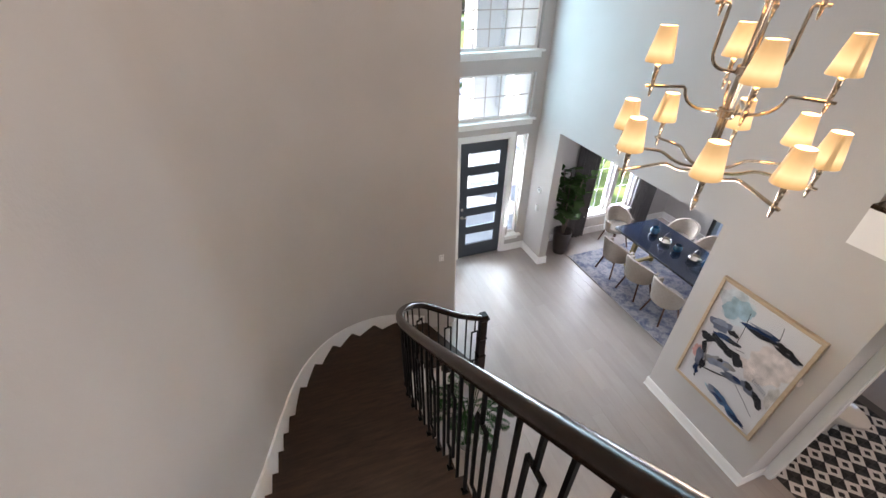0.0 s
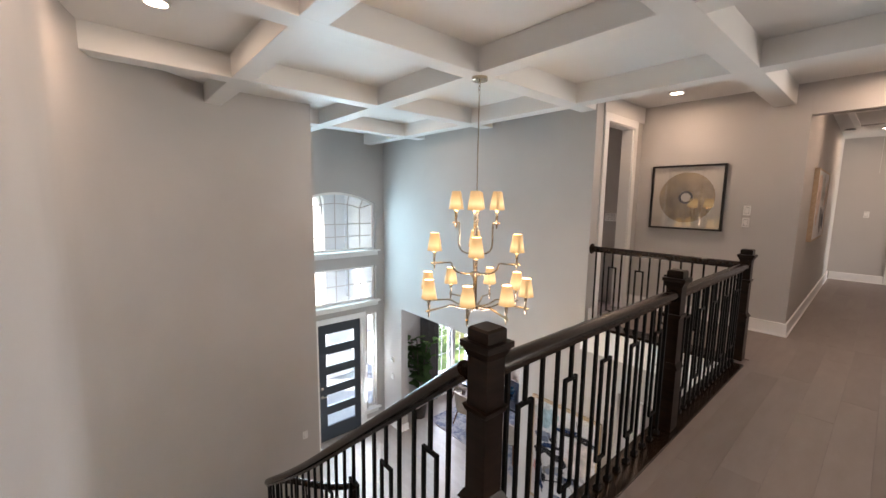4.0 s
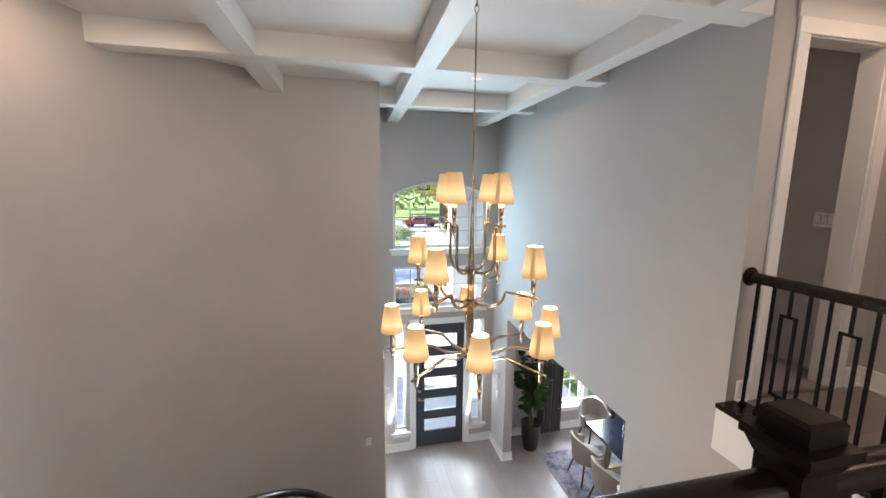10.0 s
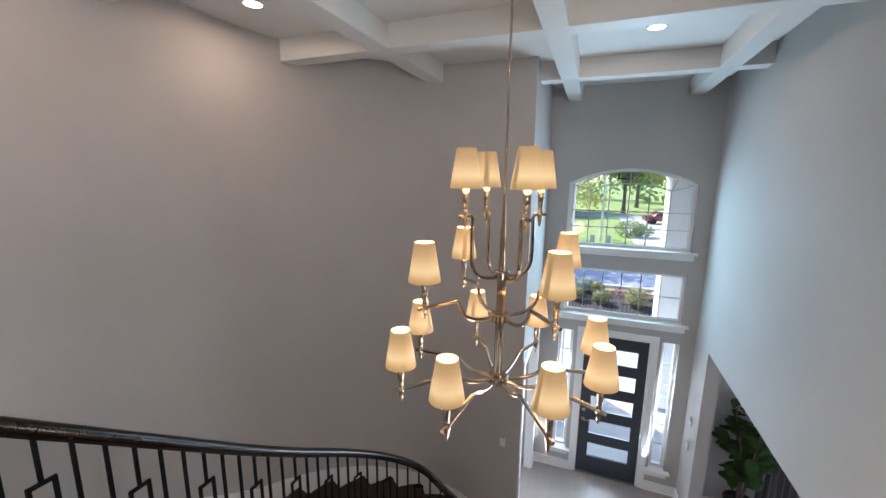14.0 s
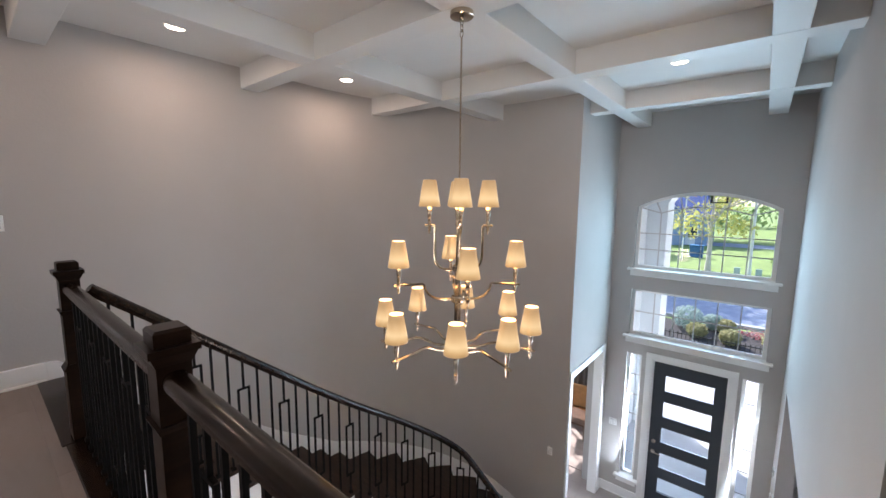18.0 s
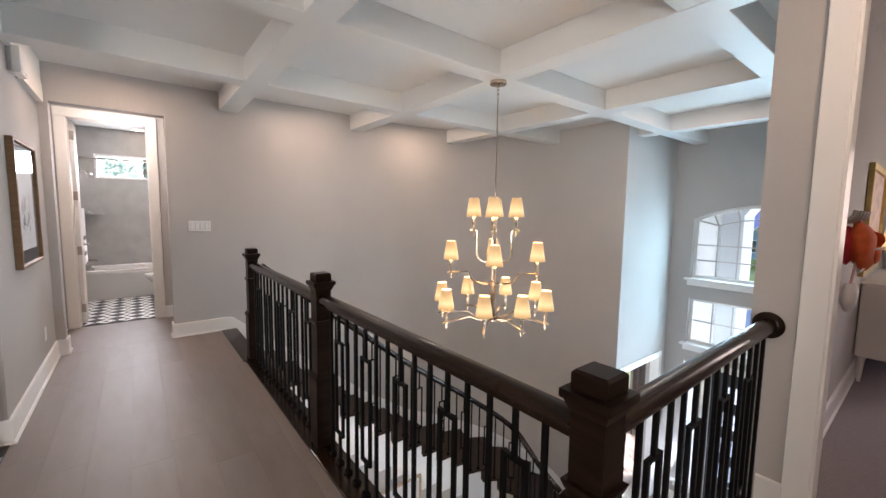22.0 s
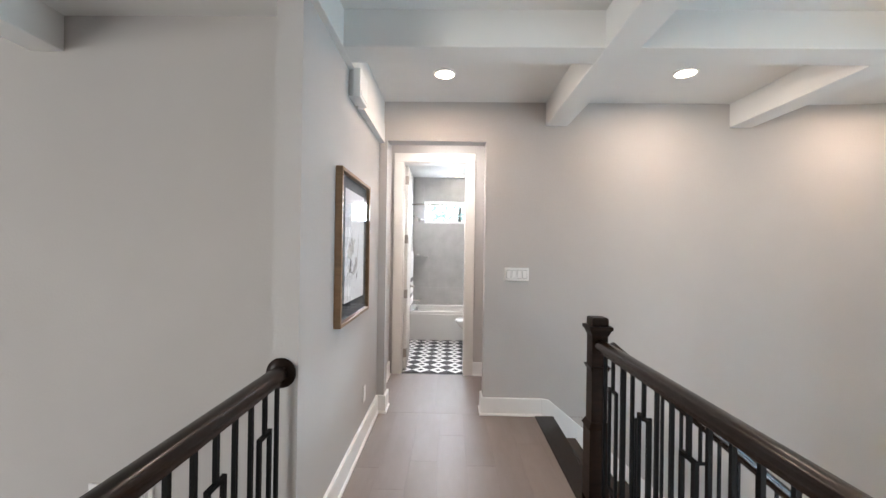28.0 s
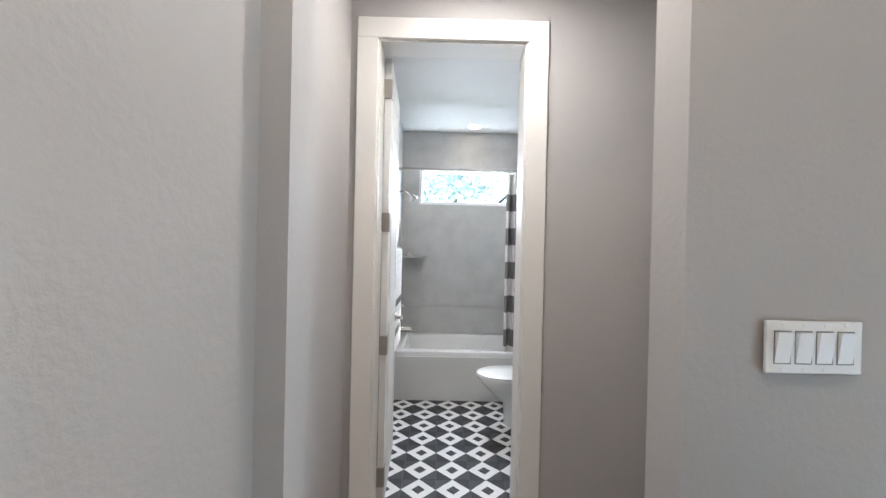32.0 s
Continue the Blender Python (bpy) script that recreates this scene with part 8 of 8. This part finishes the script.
planks(XE, 4.6, 2.32, 5.32, LOW, "y", PLANK_LOW, _fl2, 0.19, 6)
planks(XE, 4.38, -0.9, 0.9, LOW, "y", PLANK_LOW, _fl2, 0.19, 8)
planks(4.6, 7.7, 5.32, YN, LOW, "y", PLANK_LOW, _fl2, 0.19, 7)


def tile_material():
    """Printed cement tile: white ground, dark corners and a dark diamond, per tile."""
    m, nt, b = _mat("printed_diamond_tile")
    tc = nt.nodes.new("ShaderNodeTexCoord")
    sx = nt.nodes.new("ShaderNodeSeparateXYZ")
    nt.links.new(tc.outputs["Object"], sx.inputs[0])

    def mth(op, a, bb=None):
        n = nt.nodes.new("ShaderNodeMath")
        n.operation = op
        for i, v in enumerate((a, bb)):
            if v is None:
                continue
            if isinstance(v, (int, float)):
                n.inputs[i].default_value = v
            else:
                nt.links.new(v, n.inputs[i])
        return n.outputs[0]
    au, av = mth("ABSOLUTE", sx.outputs[0]), mth("ABSOLUTE", sx.outputs[1])
    d = mth("ADD", au, av)
    corner = mth("GREATER_THAN", d, TILE * 0.5)
    core = mth("LESS_THAN", d, TILE * 0.20)
    dark = mth("MAXIMUM", corner, core)
    q = mth("GREATER_THAN", mth("MULTIPLY", sx.outputs[0], sx.outputs[1]), 0.0)
    shade = nt.nodes.new("ShaderNodeMix")
    shade.data_type = "RGBA"
    nt.links.new(q, shade.inputs[0])
    shade.inputs[6].default_value, shade.inputs[7].default_value = (0.018, 0.017, 0.018, 1), (0.040, 0.037, 0.039, 1)
    mx = nt.nodes.new("ShaderNodeMix")
    mx.data_type = "RGBA"
    nt.links.new(dark, mx.inputs[0])
    mx.inputs[6].default_value = (0.76, 0.75, 0.73, 1)
    nt.links.new(shade.outputs[2], mx.inputs[7])
    nt.links.new(mx.outputs[2], b.inputs["Base Color"])
    _set(b, Roughness=0.55, Specular_IOR_Level=0.3)
    return m


TILE = 0.205
DIAM = tile_material()
GROUT = plain("dark_grout", (0.12, 0.115, 0.11), 0.9)
_tm = bpy.data.meshes.new("floor_tile")
_b = bx(-TILE / 2 + 0.001, -TILE / 2 + 0.001, -0.008, TILE / 2 - 0.001, TILE / 2 - 0.001, 0.0)
_b.to_mesh(_tm)
_b.free()
_tm.materials.append(DIAM)


def tiles(x0, x1, y0, y1, z, parent, ox, oy):
    nx, ny = int((x1 - x0) / TILE) + 1, int((y1 - y0) / TILE) + 1
    for i in range(nx):
        for j in range(ny):
            o = new("floor_tile", _tm)
            o.parent = parent
            o.location = (x0 + (i + 0.5) * TILE + ox, y0 + (j + 0.5) * TILE + oy, z)


_fb = bpy.data.objects["floor_bath"]
_fb.data.materials[0] = GROUT
tiles(-3.45, -1.93, -1.69, 0.1, 0.001, _fb, 0.0, 0.04)
pf = structure("floor_powder", bx(4.38, -0.9, LOW - 0.011, 6.6, 1.56, LOW - 0.004), GROUT, "diamond patterned powder room floor", "floor")
tiles(4.38, 6.4, -0.5, 1.55, LOW + 0.004, pf, 0.0, 0.0)
